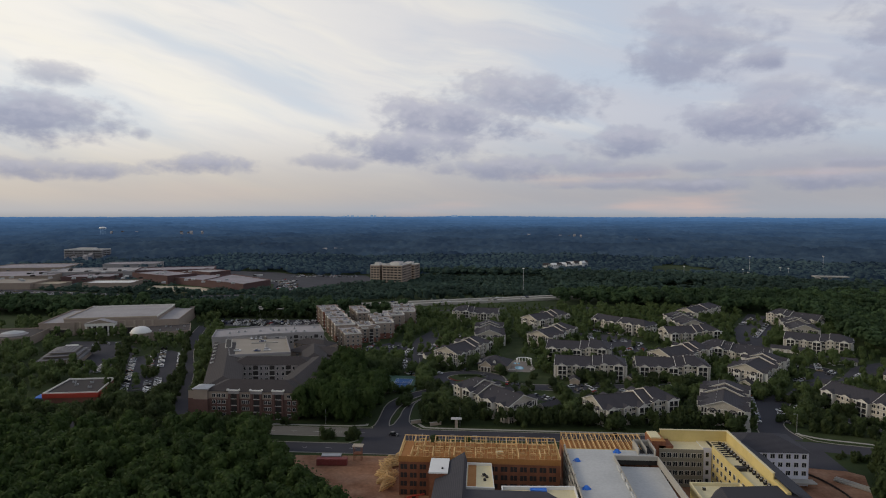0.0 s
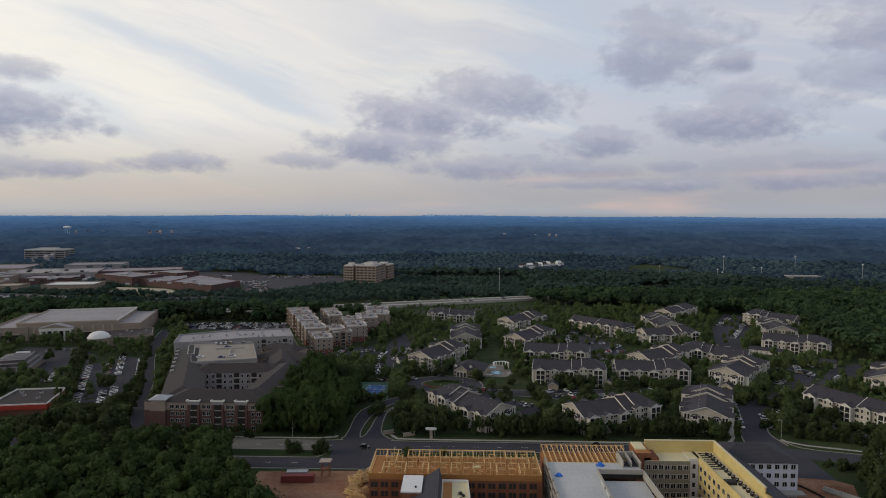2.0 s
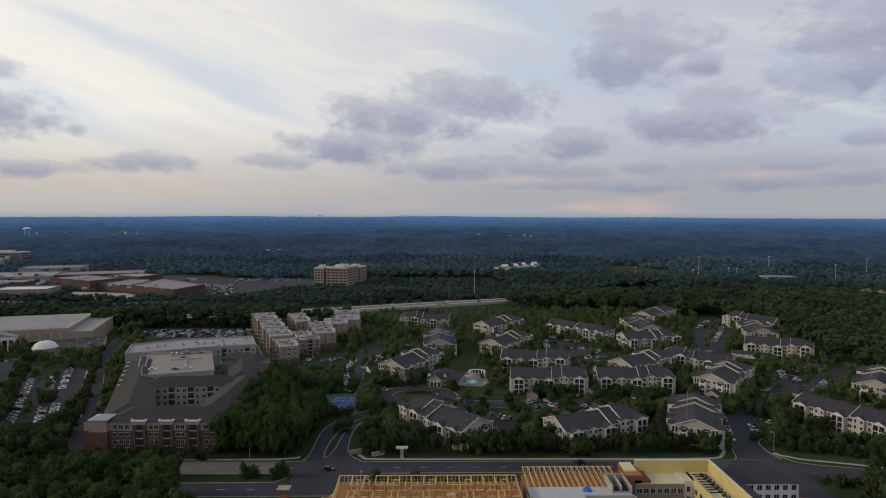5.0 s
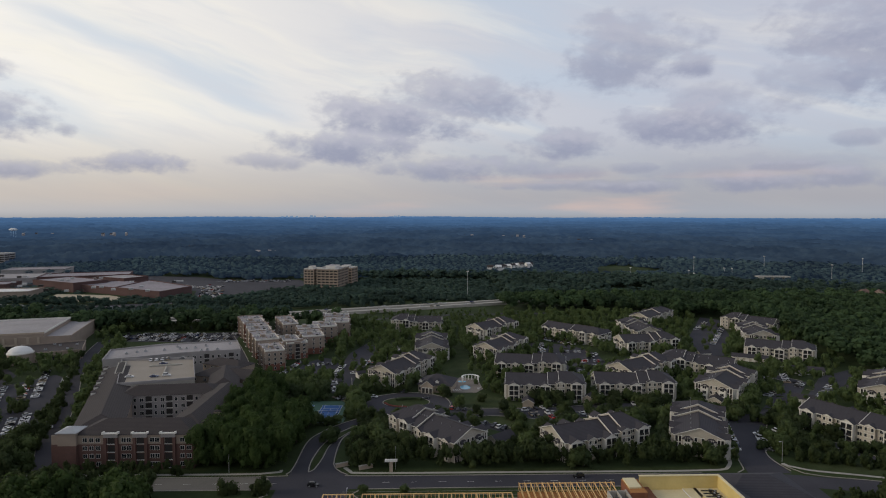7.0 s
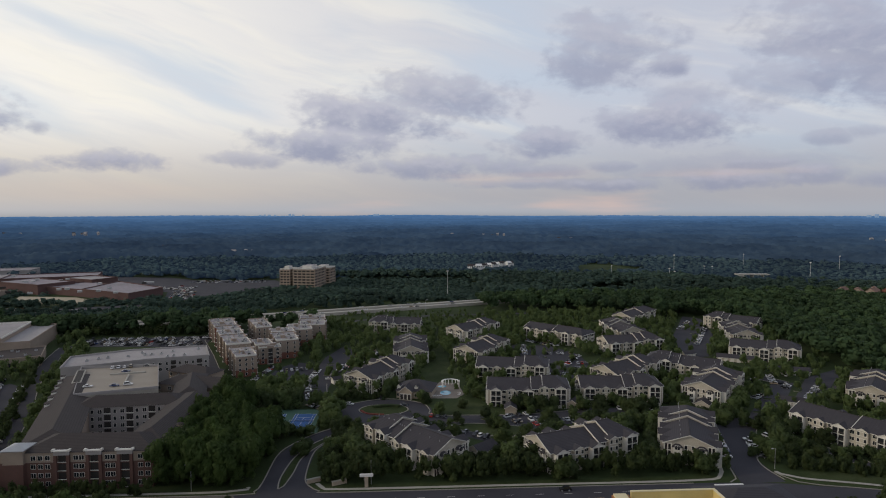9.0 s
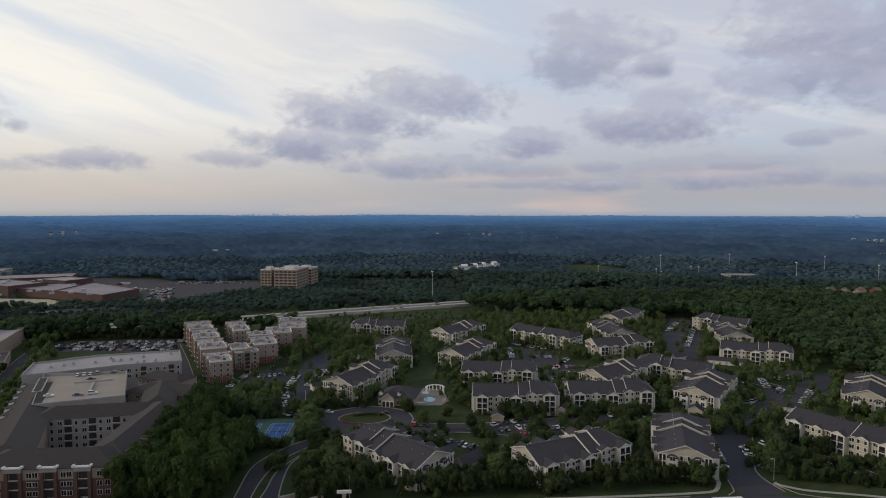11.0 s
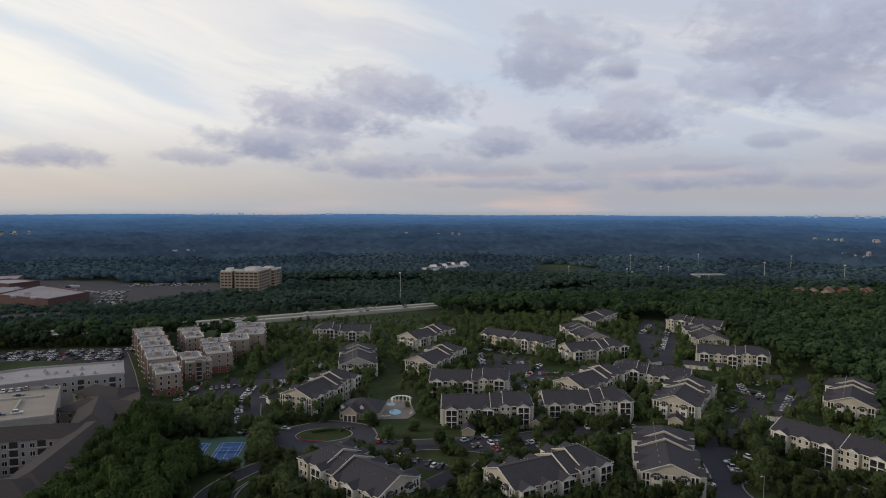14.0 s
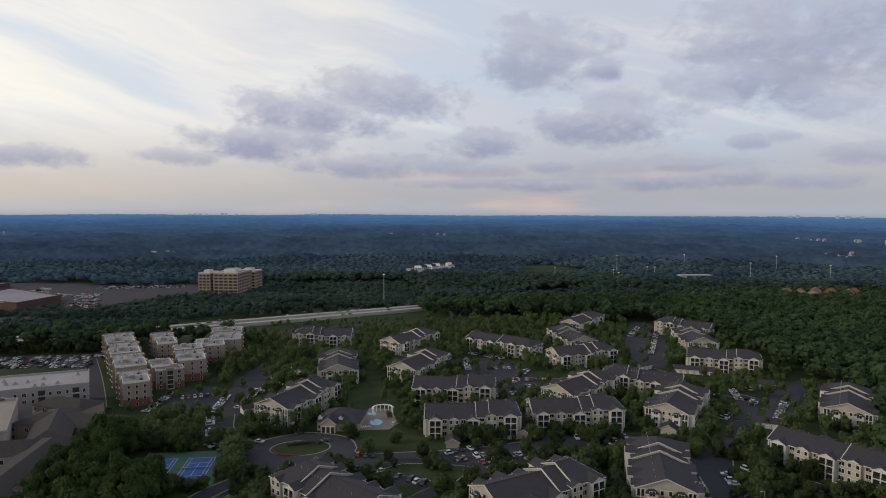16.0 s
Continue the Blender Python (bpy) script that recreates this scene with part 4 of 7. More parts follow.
def condo(cx, cy, ang, L, W, h, n, label, lower=0.35):
    """A flat-roofed four-storey row along its own x: n segments with staggered fronts, brick feet, parapets and roof clutter."""
    ob = empty("condominium_block", pose(cx, cy, 0, 0, 0, ang), label, "condominium", "condominium rows")
    take(rect(cx, cy, ang, L + 2, W + 4), 3)
    for k in range(n):
        a, b = -L / 2 + L * k / n, -L / 2 + L * (k + 1) / n
        o0, o1 = r12.choice((-0.7, 0.0, 0.6)), r12.choice((-0.6, 0.0, 0.7))
        y0, y1, z = -W / 2 + o0, W / 2 + o1, h + r12.choice((-0.15, 0.0, 0.15))
        wm = (STUCCO, TANSTUCCO, STUCCO, BRICK)[k % 4] if n > 2 else STUCCO
        foot = BRICK if k % 3 != 1 else TANSTUCCO
        zf = h * (lower if k % 2 == 0 else 0.24)
        put("brick_foot", Mesh().box(a, b, y0, y1, 0, zf, foot), ob)
        put("wall", Mesh().box(a + 0.03, b - 0.03, y0, y1, zf, z, wm, CONDOROOF), ob)
        pa = Mesh()
        for xa, xb, ya, yb in ((a, b, y0 - 0.12, y0 + 0.25), (a, b, y1 - 0.25, y1 + 0.12), (a - 0.1, a + 0.25, y0, y1), (b - 0.25, b + 0.1, y0, y1)):
            pa.box(xa, xb, ya, yb, z - 0.25, z + 0.75, WHITE if k % 2 == 0 else STUCCO)
        mid = (a + b) / 2
        pa.box(mid - 2.2, mid + 2.2, y0 - 1.2, y0, z - 1.0, z + 1.3, wm, CONDOROOF).box(mid - 2.2, mid + 2.2, y1, y1 + 1.2, z - 1.0, z + 1.3, wm, CONDOROOF)
        pa.box(a + 0.4, b - 0.4, -0.5, -0.1, z, z + 0.5, STUCCO)
        put("parapet", pa, ob)
        fh = (h - 0.8) / 4
        for s, y, rot in ((-1, y0, 0), (1, y1, 180)):
            put("balcony_bay", Mesh().box(-2.2, 2.2, -1.2, 0, 0, z - 0.6, wm), ob, pose(mid, y, 0, 0, 0, rot))
            m = max(2, int((b - a) / 4.2))
            for lv in range(4):
                put("balcony", WIN_D, ob, pose(mid, y + s * 1.22, 0.5 + lv * fh, 0, 0, rot))
                for q in range(m):
                    x = a + (b - a) * (q + 0.5) / m
                    if abs(x - mid) > 3.1:
                        put("window", WIN_A, ob, pose(x, y + s * 0.02, 0.9 + lv * fh, 0, 0, rot))
        for q in range(int((b - a) * W / 40)):
            put("air_conditioner", AC, ob, pose(r12.uniform(a + 2, b - 2), r12.choice((-0.30, -0.22, 0.2, 0.31)) * W + r12.uniform(-0.6, 0.6), z, 0, 0, r12.choice((0, 90))))
        if k % 2 == 0:
            put("stair_head", Mesh().box(-2, 2, -1.4, 1.4, 0, 2.2, STUCCO, CONDOROOF), ob, pose(mid + 2.5, W * 0.12, z))
        put("roof_hatch", Mesh().box(-1.1, 1.1, -0.8, 0.8, 0, 0.6, DARK), ob, pose(mid - 2.5, -W * 0.2, z))
    fh = (h - 0.8) / 4
    for s, rot in ((-1, -90), (1, 90)):
        for y in (-0.3, 0.0, 0.3):
            for lv in range(4):
                put("window", WIN_B, ob, pose(s * (L / 2 + 0.02), y * W, 0.9 + lv * fh, 0, 0, rot))
    return ob


condo(-109.5, 463.5, 112, 29, 13, 13.4, 2, "beige end block of the condominiums on a red brick base")
condo(-139.5, 537, 112.5, 112, 18, 13.8, 6, "long flat-roofed beige condominium row with parapets and roof machinery")
condo(-104, 494, 112.5, 18, 12, 13.2, 1, "tan side wing of the condominium row")
condo(-123, 570, 112, 42, 13, 13.6, 2, "beige condominium wing beside the inner court")
condo(-94, 520, 108, 46, 17, 13.6, 3, "staggered beige condominium block with balcony bays")
condo(-81, 580, 97, 48, 21, 13.6, 3, "rear beige condominium block near the motorway")
condo(-88, 551, 104, 24, 18, 13.4, 1, "middle beige condominium block with balcony bays")
condo(-97, 486, 20, 15, 7, 11.6, 1, "narrow tan stair wing of the condominiums")

# ---- stores on the left ----
st = empty("department_store", pose(-330, 499, 0, 0, 0, 15.5), "long beige store with a columned portico and pale flat roof", "store")
flat(st, [(-58, 0), (-30, 0), (-30, 2), (55, 2), (55, 78), (-58, 78)], 10.5, STUCCO, MEMBRANE, 1.2, STUCCO)
put("upper_storey", Mesh().box(-40, 36, 5, 76, 10.5, 13.6, STUCCO, MEMBRANE), st)
put("upper_parapet", Mesh().box(-40.3, 36.3, 4.7, 5.3, 13.4, 14.6, STONE).box(-40.3, 36.3, 75.7, 76.3, 13.4, 14.8, WHITE).box(35.7, 36.3, 5, 76, 13.4, 14.6, WHITE).box(-40.3, -39.7, 5, 76, 13.4, 14.6, STONE), st)
for x in (-34, -26, 10, 18, 26, 33):
    put("pilaster", Mesh().box(x - 0.8, x + 0.8, 1.3, 2.05, 0, 11.4, STONE), st)
put("portico", Mesh().box(-20, 4, -6, 2, 8.6, 11, WHITE).gable(-20, 4, -6, 2, 11, 14.4, MEMBRANE, STUCCO, over=0.4, axis="y"), st, label="pedimented entrance porch")
for k in range(6):
    put("column", Mesh().cylinder(-19 + k * 4.4, -5.2, 0, 8.6, 0.75, WHITE, 10), st)
# Entrance and doorways are dark sheets on the wall, painted as shaded openings.
put("entrance", Mesh().box(-19, 3, 1.75, 2.02, 0, 8.4, DARK), st)
for x in (-50, -40, 14, 26, 40):
    put("doorway", Mesh().box(x - 4, x + 4, (-0.25 if x < -30 else 1.75), 2.04, 0, 5.4, DARK).box(x - 4.6, x + 4.6, (-0.6 if x < -30 else 1.4), 2, 5.4, 6.6, STONE), st)
take([(-388, 478), (-268, 512), (-290, 580), (-425, 560)], 4)
dp = empty("rotunda_shop", pose(-284, 496, 0, 0, 0, 25), "single-storey shop with a white-domed corner rotunda", "shop")
flat(dp, [(-14, -20), (24, -20), (24, 16), (-18, 16)], 6.2, STUCCO, SHINGLE_B, 0.9, STUCCO)
put("rotunda", Mesh().cylinder(-14, -18, 0, 7.4, 8, STUCCO, 24).cylinder(-14, -18, 7.4, 8.0, 8.5, WHITE, 24), dp)
dome = Mesh()
prev = None
for k in range(7):
    e = 1.5708 * k / 7
    q = [(-14 + 7.6 * math.cos(e) * math.cos(6.2832 * i / 24), -18 + 7.6 * math.cos(e) * math.sin(6.2832 * i / 24), 8.0 + 4.4 * math.sin(e)) for i in range(24)]
    if prev:
        for i in range(24):
            dome.face([prev[i], prev[(i + 1) % 24], q[(i + 1) % 24], q[i]], DOMEWHITE)
    prev = q
dome.face(prev, DOMEWHITE)
put("dome", dome, dp, smooth=True, label="smooth white dome")
for k in range(7):
    put("shop_window", Mesh().box(-2 + k * 3.6, 0.6 + k * 3.6, -20.2, -19.9, 0.4, 3.4, GLASS), dp)
for x, y in ((0, -8), (8, 4), (14, -10), (19, 3), (4, 9)):
    put("air_conditioner", AC, dp, pose(x, y, 6.2))
take(rect(-284, 496, 25, 50, 46), 3)
lb = empty("corner_shop", pose(-392, 462, 0, 0, 0, 16), "low tan shop with a shallow grey dome", "shop")
flat(lb, [(-24, -22), (20, -22), (20, 24), (-24, 24)], 6.5, STUCCO, SHINGLE_B, 0.9, STUCCO)
put("dome", Mesh().cylinder(0, 0, 6.5, 8.0, 11, GREYSTUCCO, 24, 8).cylinder(0, 0, 8, 9.4, 8, METAL, 24, 1.5), lb)
take(rect(-392, 462, 16, 48, 50), 3)
GREYTILE = rows_mat("grey_roof_tiles", (0.19, 0.18, 0.18), (0.10, 0.095, 0.095), 0.5, share=0.35)
pg = empty("tiered_restaurant", pose(-306, 405, 0, 0, 0, 20), "restaurant with stacked grey tiered roofs", "restaurant")
for k, (a, b, z) in enumerate(((15, 17, 4), (12.5, 14, 6), (9.5, 11, 8))):
    put("wall", Mesh().box(-a + 2, a - 2, -b + 2, b - 2, 0 if k == 0 else z - 2, z, STUCCO), pg)
    put("roof", Mesh().hip(-b + 1, b - 1, -a + 2, a - 2, z, z + 2.2, GREYTILE, 1.2), pg, pose(0, 0, 0, 0, 0, 90))
for k in range(8):
    put("post", Mesh().box(-12.6 + k * 3.5, -12.2 + k * 3.5, -16.5, -16.1, 0, 4, WHITE), pg)
put("skylight", Mesh().gable(-4, 4, 12, 20, 5.4, 8.4, WHITE, WHITE, over=0.3), pg, label="white tented entrance canopy")
take(rect(-306, 405, 20, 40, 44), 3)
rd = empty("red_restaurant", pose(-239, 325, 0, 0, 0, 10), "flat-roofed restaurant with a bright red fascia", "restaurant")
flat(rd, [(-14, -15), (15, -15), (12, 15), (-14, 15)], 5.4, BRICK, SHINGLE_B, 0.8, WHITE)
put("fascia", Mesh().box(-14.4, 15.4, -15.7, -15.25, 3.2, 5.6, REDMETAL).box(15.2, 15.6, -15.5, 10, 3.2, 5.6, REDMETAL).box(-14.6, -14.2, -15.5, 14, 3.2, 5.6, REDMETAL), rd, label="red sign band")
put("awning", Mesh().box(-20, -14.6, -14, -6, 2.6, 3.0, TARP), rd, label="blue awning")
for x, y in ((-4, 2), (3, 6), (6, -4), (-8, 8)):
    put("air_conditioner", AC, rd, pose(x, y, 5.4))
take(rect(-239, 325, 10, 36, 34), 3)

# ---- shopping mall and offices far off ----
mall = empty("shopping_mall", Matrix(), "sprawling shopping mall with pale flat roofs and brick walls", "mall")
TANROOF = mat("tan_roof", (0.42, 0.36, 0.26), 0.85, 0.12, 0.04, 0.4)
MALLWALL = mat("mall_brick", (0.105, 0.062, 0.058), 0.9, 0.15, 0.05, 0.5)
MALLROOF = mat("mall_roof", (0.34, 0.315, 0.33), 0.85, 0.40, 0.03, 0.3, tint=(0.19, 0.165, 0.18))
HALLS = [rect(x, y, a, L, W) + [h, wm, rm] for x, y, a, L, W, h, wm, rm in (
    (-640, 960, 15, 140, 80, 11, GREYSTUCCO, MEMBRANE), (-730, 900, 15, 120, 90, 10, STUCCO, MALLROOF), (-520, 985, 20, 120, 60, 12, MALLWALL, MALLROOF), (-790, 1010, 15, 120, 90, 12, STUCCO, MALLROOF),
    (-640, 1060, 15, 90, 50, 14, GREYSTUCCO, MALLROOF), (-880, 930, 15, 140, 90, 10, STUCCO, MALLROOF), (-600, 880, 10, 70, 46, 10, MALLWALL, MALLROOF), (-690, 812, 8, 110, 60, 8, STUCCO, DECK),
    (-535, 828, 8, 66, 40, 7, STUCCO, DOMEWHITE), (-500, 905, -28, 90, 50, 12, MALLWALL, MALLROOF), (-450, 950, -28, 60, 40, 12, MALLWALL, MEMBRANE), (-620, 815, 8, 44, 30, 6, STUCCO, TANROOF))]
HALLS.append([(-478, 878), (-405, 838), (-405, 900), (-440, 935), 8.6, MALLWALL, MALLROOF])
HALLS.append([(-405, 838), (-329, 793), (-311, 850), (-400, 925), 9.2, MALLWALL, MALLROOF])
for *p, h, wm, rm in HALLS:
    put("hall", Mesh().prism(p, 0, h, wm, rm), mall)
    m = Mesh()
    for i in range(4):
        m.beam((*p[i], h + 0.5), (*p[(i + 1) % 4], h + 0.5), 0.8, wm, 1.2)
    put("parapet", m, mall)
    take(p, 10)
r5 = random.Random(5)
for k in range(70):
    x, y = r5.uniform(-700, -330), r5.uniform(780, 960)
    if abs((y - 780) - (-330 - x) * 0.35) < 110:
        put("air_conditioner", Mesh().box(-2.5, 2.5, -2, 2, 0, 2.2, METAL if k % 3 else DARK), mall, pose(x, y, 10.5 + (k % 4), 0, 0, 20))
surface("car_park", [(-462, 785), (-484, 845), (-409, 832), (-388, 815), (-372, 790), (-384, 774)], 0.4, TANROOF, "pale tan concrete parking deck beside the mall", "car park", clear=8)
surface("car_park", [(-560, 690), (-330, 715), (-300, 745), (-300, 770), (-400, 740), (-560, 770), (-760, 820), (-780, 760)], 0.07, ASPHALT, "asphalt car park before the shopping mall", "car park")
surface("car_park", [(-420, 930), (-260, 850), (-250, 960), (-380, 1060), (-560, 1090), (-600, 1040)], 0.075, ASPHALT, "full car park behind the shopping mall", "car park")


OFFICEWALL = mat("office_precast", (0.33, 0.265, 0.21), 0.85, 0.10, 0.1, 1.0)


def office(at, L, W, n, fh, nx, label, wallm=OFFICEWALL):
    ob = empty("office_building", at, label, "office building")
    H = n * fh + 1.2
    put("core", Mesh().box(-L / 2 + 0.6, L / 2 - 0.6, -W / 2 + 0.6, W / 2 - 0.6, 0, H - 0.5, DARK), ob)
    for k in range(n + 1):
        z = k * fh
        put("spandrel", Mesh().box(-L / 2, L / 2, -W / 2, W / 2, max(z - 0.9, 0), z + 0.9, wallm, MEMBRANE), ob)
    pf = Mesh().box(-0.6, 0.6, -0.25, 0.25, 0, H, wallm).data("pier")
    for i in range(nx + 1):
        for y in (-W / 2, W / 2):
            put("pier", pf, ob, pose(-L / 2 + L * i / nx, y, 0))
    ny = max(2, round(nx * W / L))
    for i in range(1, ny):
        for x in (-L / 2, L / 2):
            put("pier", pf, ob, pose(x, -W / 2 + W * i / ny, 0, 0, 0, 90))
    put("parapet", Mesh().box(-L / 2 - 0.2, L / 2 + 0.2, -W / 2 - 0.2, -W / 2 + 0.3, H - 0.4, H + 0.8, WHITE).box(-L / 2 - 0.2, L / 2 + 0.2, W / 2 - 0.3, W / 2 + 0.2, H - 0.4, H + 0.8, WHITE)
        .box(-L / 2 - 0.2, -L / 2 + 0.3, -W / 2, W / 2, H - 0.4, H + 0.8, WHITE).box(L / 2 - 0.3, L / 2 + 0.2, -W / 2, W / 2, H - 0.4, H + 0.8, WHITE), ob)
    put("plant_room", Mesh().box(-L * 0.25, L * 0.2, -W * 0.2, W * 0.25, H - 0.4, H + 3.6, WHITE, MEMBRANE), ob)
    c = at.translation
    take(rect(c.x, c.y, math.degrees(at.to_euler().z), L, W), 4)
    return ob


office(pose(-135, 914, 0, 0, 0, -12), 30, 46, 7, 3.9, 5, "seven-storey tan office building with dark window bands")
office(pose(-164, 912, 0, 0, 0, -12), 14, 26, 7, 3.8, 3, "recessed tan office wing with dark window bands")
office(pose(-121, 958, 0, 0, 0, -12), 24, 26, 6, 4.0, 4, "six-storey tan office wing with dark window bands")
office(pose(-862, 1260, 1, 0, 0, 5), 80, 36, 6, 4.0, 4, "pale office block with ribbon windows", GREYSTUCCO)

# ---- building site ----
tb = empty("timber_frame_building", Matrix(), "unfinished apartment building with brown sheathing and open timber framing", "building")
TX0, TX1, TY0, TY1 = -35.0, 26.0, 211.0, 231.0
shell = Mesh().box(TX0, TX1, TY0, TY1, 0, 13.2, OSB, PLY)
put("sheathed_wall", shell, tb)
put("floor_deck", Mesh().box(TX0 - 0.2, -25, TY0 - 0.2, TY1, 13.2, 13.5, PLY).box(-22.6, TX1 + 0.2, TY0 - 0.2, TY1, 13.2, 13.5, PLY), tb)
put("rim_board", Mesh().box(TX0 - 0.15, TX1 + 0.15, TY0 - 0.3, TY0 - 0.05, 13.3, 15.4, PLY), tb)
along(tb, (TX0, TY0 - 0.02), (-24, TY0 - 0.02), [HOLE], 3, 4, 3.3, 0.4, "window_opening")
along(tb, (-2, TY0 - 0.02), (TX1, TY0 - 0.02), [HOLE], 7, 4, 3.3, 0.4, "window_opening", 1.5, 1.0)
along(tb, (TX1 + 0.02, TY0), (TX1 + 0.02, TY1), [HOLE], 4, 4, 3.3, 0.7, "window_opening")


def stud_wall(a, b, z, h=2.6, gap=1.3):
    m = Mesh()
    L = math.dist(a, b)
    m.beam((*a, z + 0.08), (*b, z + 0.08), 0.22, LUMBER, 0.14)
    m.beam((*a, z + h), (*b, z + h), 0.30, LUMBER, 0.26)
    n = max(1, int(L / gap))
    for i in range(n + 1):
        x, y = a[0] + (b[0] - a[0]) * i / n, a[1] + (b[1] - a[1]) * i / n
        m.beam((x, y, z), (x, y, z + h), 0.16, LUMBER)
    return m


put("stud_wall", stud_wall((TX0, TY1), (-25.2, TY1), 13.5), tb)
put("stud_wall", stud_wall((-22.4, TY1), (TX1, TY1), 13.5), tb)
put("stud_wall", stud_wall((TX0, TY0), (TX0, TY1), 13.5), tb)
put("stud_wall", stud_wall((TX1, TY0), (TX1, TY1), 13.5), tb)
r8 = random.Random(8)
x = TX0 + 4.5
k = 0
while x < TX1 - 2:
    put("stud_wall", stud_wall((x, TY1 - 7.4), (x + r8.uniform(-0.1, 0.1), TY1), 13.5), tb)
    if k % 2 == 0:
        put("stud_wall", stud_wall((x, TY0), (x, TY0 + 8.5), 13.5), tb)
    if k % 3 != 1:
        put("stud_wall", stud_wall((x, TY1 - 7.4), (x + 3.4, TY1 - 7.4), 13.5), tb)
    put("stud_wall", stud_wall((x + 0.6, TY0 + 8.5), (x + 3.6, TY0 + 8.5), 13.5), tb)
    put("stud_wall", stud_wall((x, TY0 + 8.5), (x, TY1 - 7.4), 13.5, 2.4), tb) if k % 4 == 1 else None
    put("stud_wall", stud_wall((x + 2.1, TY1 - 7.2), (x + 2.1, TY1 - 4.4), 13.5, 2.4), tb)
    put("stud_wall", stud_wall((x + 0.4, TY0 + 4.4), (x + 2.6, TY0 + 4.4), 13.5, 2.4), tb)
    if k % 3 == 0:
        put("stud_wall", stud_wall((x + 1.8, TY1 - 3.6), (x + 3.8, TY1 - 3.6), 13.5), tb)
        put("stud_wall", stud_wall((x + 2.0, TY0 + 3.6), (x + 2.0, TY0 + 8.5), 13.5), tb)
    x += 4.1
    k += 1
for k in range(16):
    put("loose_board", Mesh().beam((0, 0, 0.1), (r8.uniform(1.5, 4), r8.uniform(-1, 1), 0.15), 0.35, LUMBER, 0.1), tb, pose(r8.uniform(-33, -2) if k < 10 else r8.uniform(-2, 22), r8.uniform(TY0 + 1, TY1 - 4), 13.5, 0, 0, r8.uniform(-80, 80)))
put("stack_of_sheets", Mesh().box(-1.4, 1.4, -0.7, 0.7, 13.5, 14.1, CREAMDECK), tb, pose(3.5, 221, 0, 0, 0, 12))
take([(TX0, TY0), (TX1, TY0), (TX1, TY1), (TX0, TY1)], 4)

# finished wing with dark roof and cream flat roofs, before the timber frame
fw = empty("finished_wing", Matrix(), "new wing with a dark shingle roof and cream flat roof decks", "building")
put("wall", Mesh().box(-19, -9, 150, 210, 0, 13.4, OLIVE), fw)
rf = Mesh()
rf.face([(-10, 212, 17.2), (-20, 206, 13.2), (-20.5, 150, 13.2), (-9.5, 150, 17.2)], ROOFDARK)
rf.face([(-10, 212, 17.2), (-9.5, 150, 17.2), (-8.6, 150, 15.0), (-8.8, 208, 15.0)], ROOFDARK)
rf.face([(-20, 206, 13.2), (-20, 206, 12.8), (-20.5, 150, 12.8), (-20.5, 150, 13.2)], WHITE)
rf.face([(-10, 212, 17.2), (-20, 206, 13.2), (-10, 206, 13.2)], OSB)
put("roof", rf, fw)
put("membrane_panel", Mesh().box(-22.4, -15.5, 196.3, 209, 15.2, 15.7, DOMEWHITE).cylinder(-17.6, 199.5, 15.7, 16.2, 0.35, DARK, 8), fw, label="white membrane covered roof block")
put("panel_wall", Mesh().box(-22.2, -15.7, 196.5, 208.8, 0, 15.2, OSB), fw)
flat(fw, [(-8.8, 187), (0.8, 187), (0.0, 207), (-8.8, 207)], 14.2, OLIVE, CREAMDECK, 0.9, WHITE, "block")
put("deck_strip", Mesh().box(-8.4, -5.4, 187.6, 206.6, 14.2, 14.35, PLY), fw)
for x, y, s in ((-2.6, 198, 1.0), (-1.7, 196.4, 0.8), (-2.4, 194, 0.7)):
    put("roof_vent", Mesh().box(-s / 2, s / 2, -s / 2, s / 2, 14.2, 15.0, DARK).box(-s, s, -s * 0.3, s * 0.3, 14.2, 14.5, STONE), fw, pose(x, y, 0, 0, 0, 30))
flat(fw, [(3.5, 150), (28, 150), (28, 189.5), (3.5, 188)], 14.0, OLIVE, CREAMDECK, 1.2, DOMEWHITE, "block")
rf = Mesh()
rf.face([(-9.5, 184, 15.6), (18, 184, 15.6), (27, 172, 15.6), (27, 150, 15.6), (-9.5, 150, 15.6)], ROOFDARK)
rf.face([(-9.5, 184, 15.6), (18, 184, 15.6), (18, 185.4, 14.4), (-9.5, 185.4, 14.4)], ROOFDARK)
rf.face([(18, 184, 15.6), (27, 172, 15.6), (28, 173, 14.4), (18.6, 185.4, 14.4)], ROOFDARK)
put("roof", rf, fw)
put("tarpaulin", Mesh().box(13, 18.5, 186.4, 188.6, 14.1, 14.8, TARP), fw, label="blue tarpaulin")
take([(-24, 150), (28, 150), (28, 212), (-24, 212)], 4)

# second timber stretch with roof trusses
t2 = empty("truss_building", Matrix(), "unfinished block with bare yellow roof joists on top", "building")
put("wall", Mesh().box(29, 62, 224.5, 238, 0, 13.0, OSB, PLY), t2)
put("fascia", Mesh().box(29, 62, 224.0, 224.5, 13.0, 14.8, YELLOW), t2)
for k in range(17):
    x = 30 + k * 1.95
    put("truss", Mesh().beam((x, 224.6, 14.9), (x - 0.6, 237.6, 16.4), 0.2, LUMBER, 0.35).beam((x, 224.8, 14.0), (x, 237.6, 14.0), 0.15, LUMBER, 0.2).beam((x - 0.6, 237.6, 14.0), (x - 0.6, 237.6, 16.4), 0.2, LUMBER), t2)
put("stud_wall", stud_wall((29.5, 238), (62, 238), 13.2, 2.8), t2)
take([(29, 224), (62, 224), (62, 238), (29, 238)], 3)

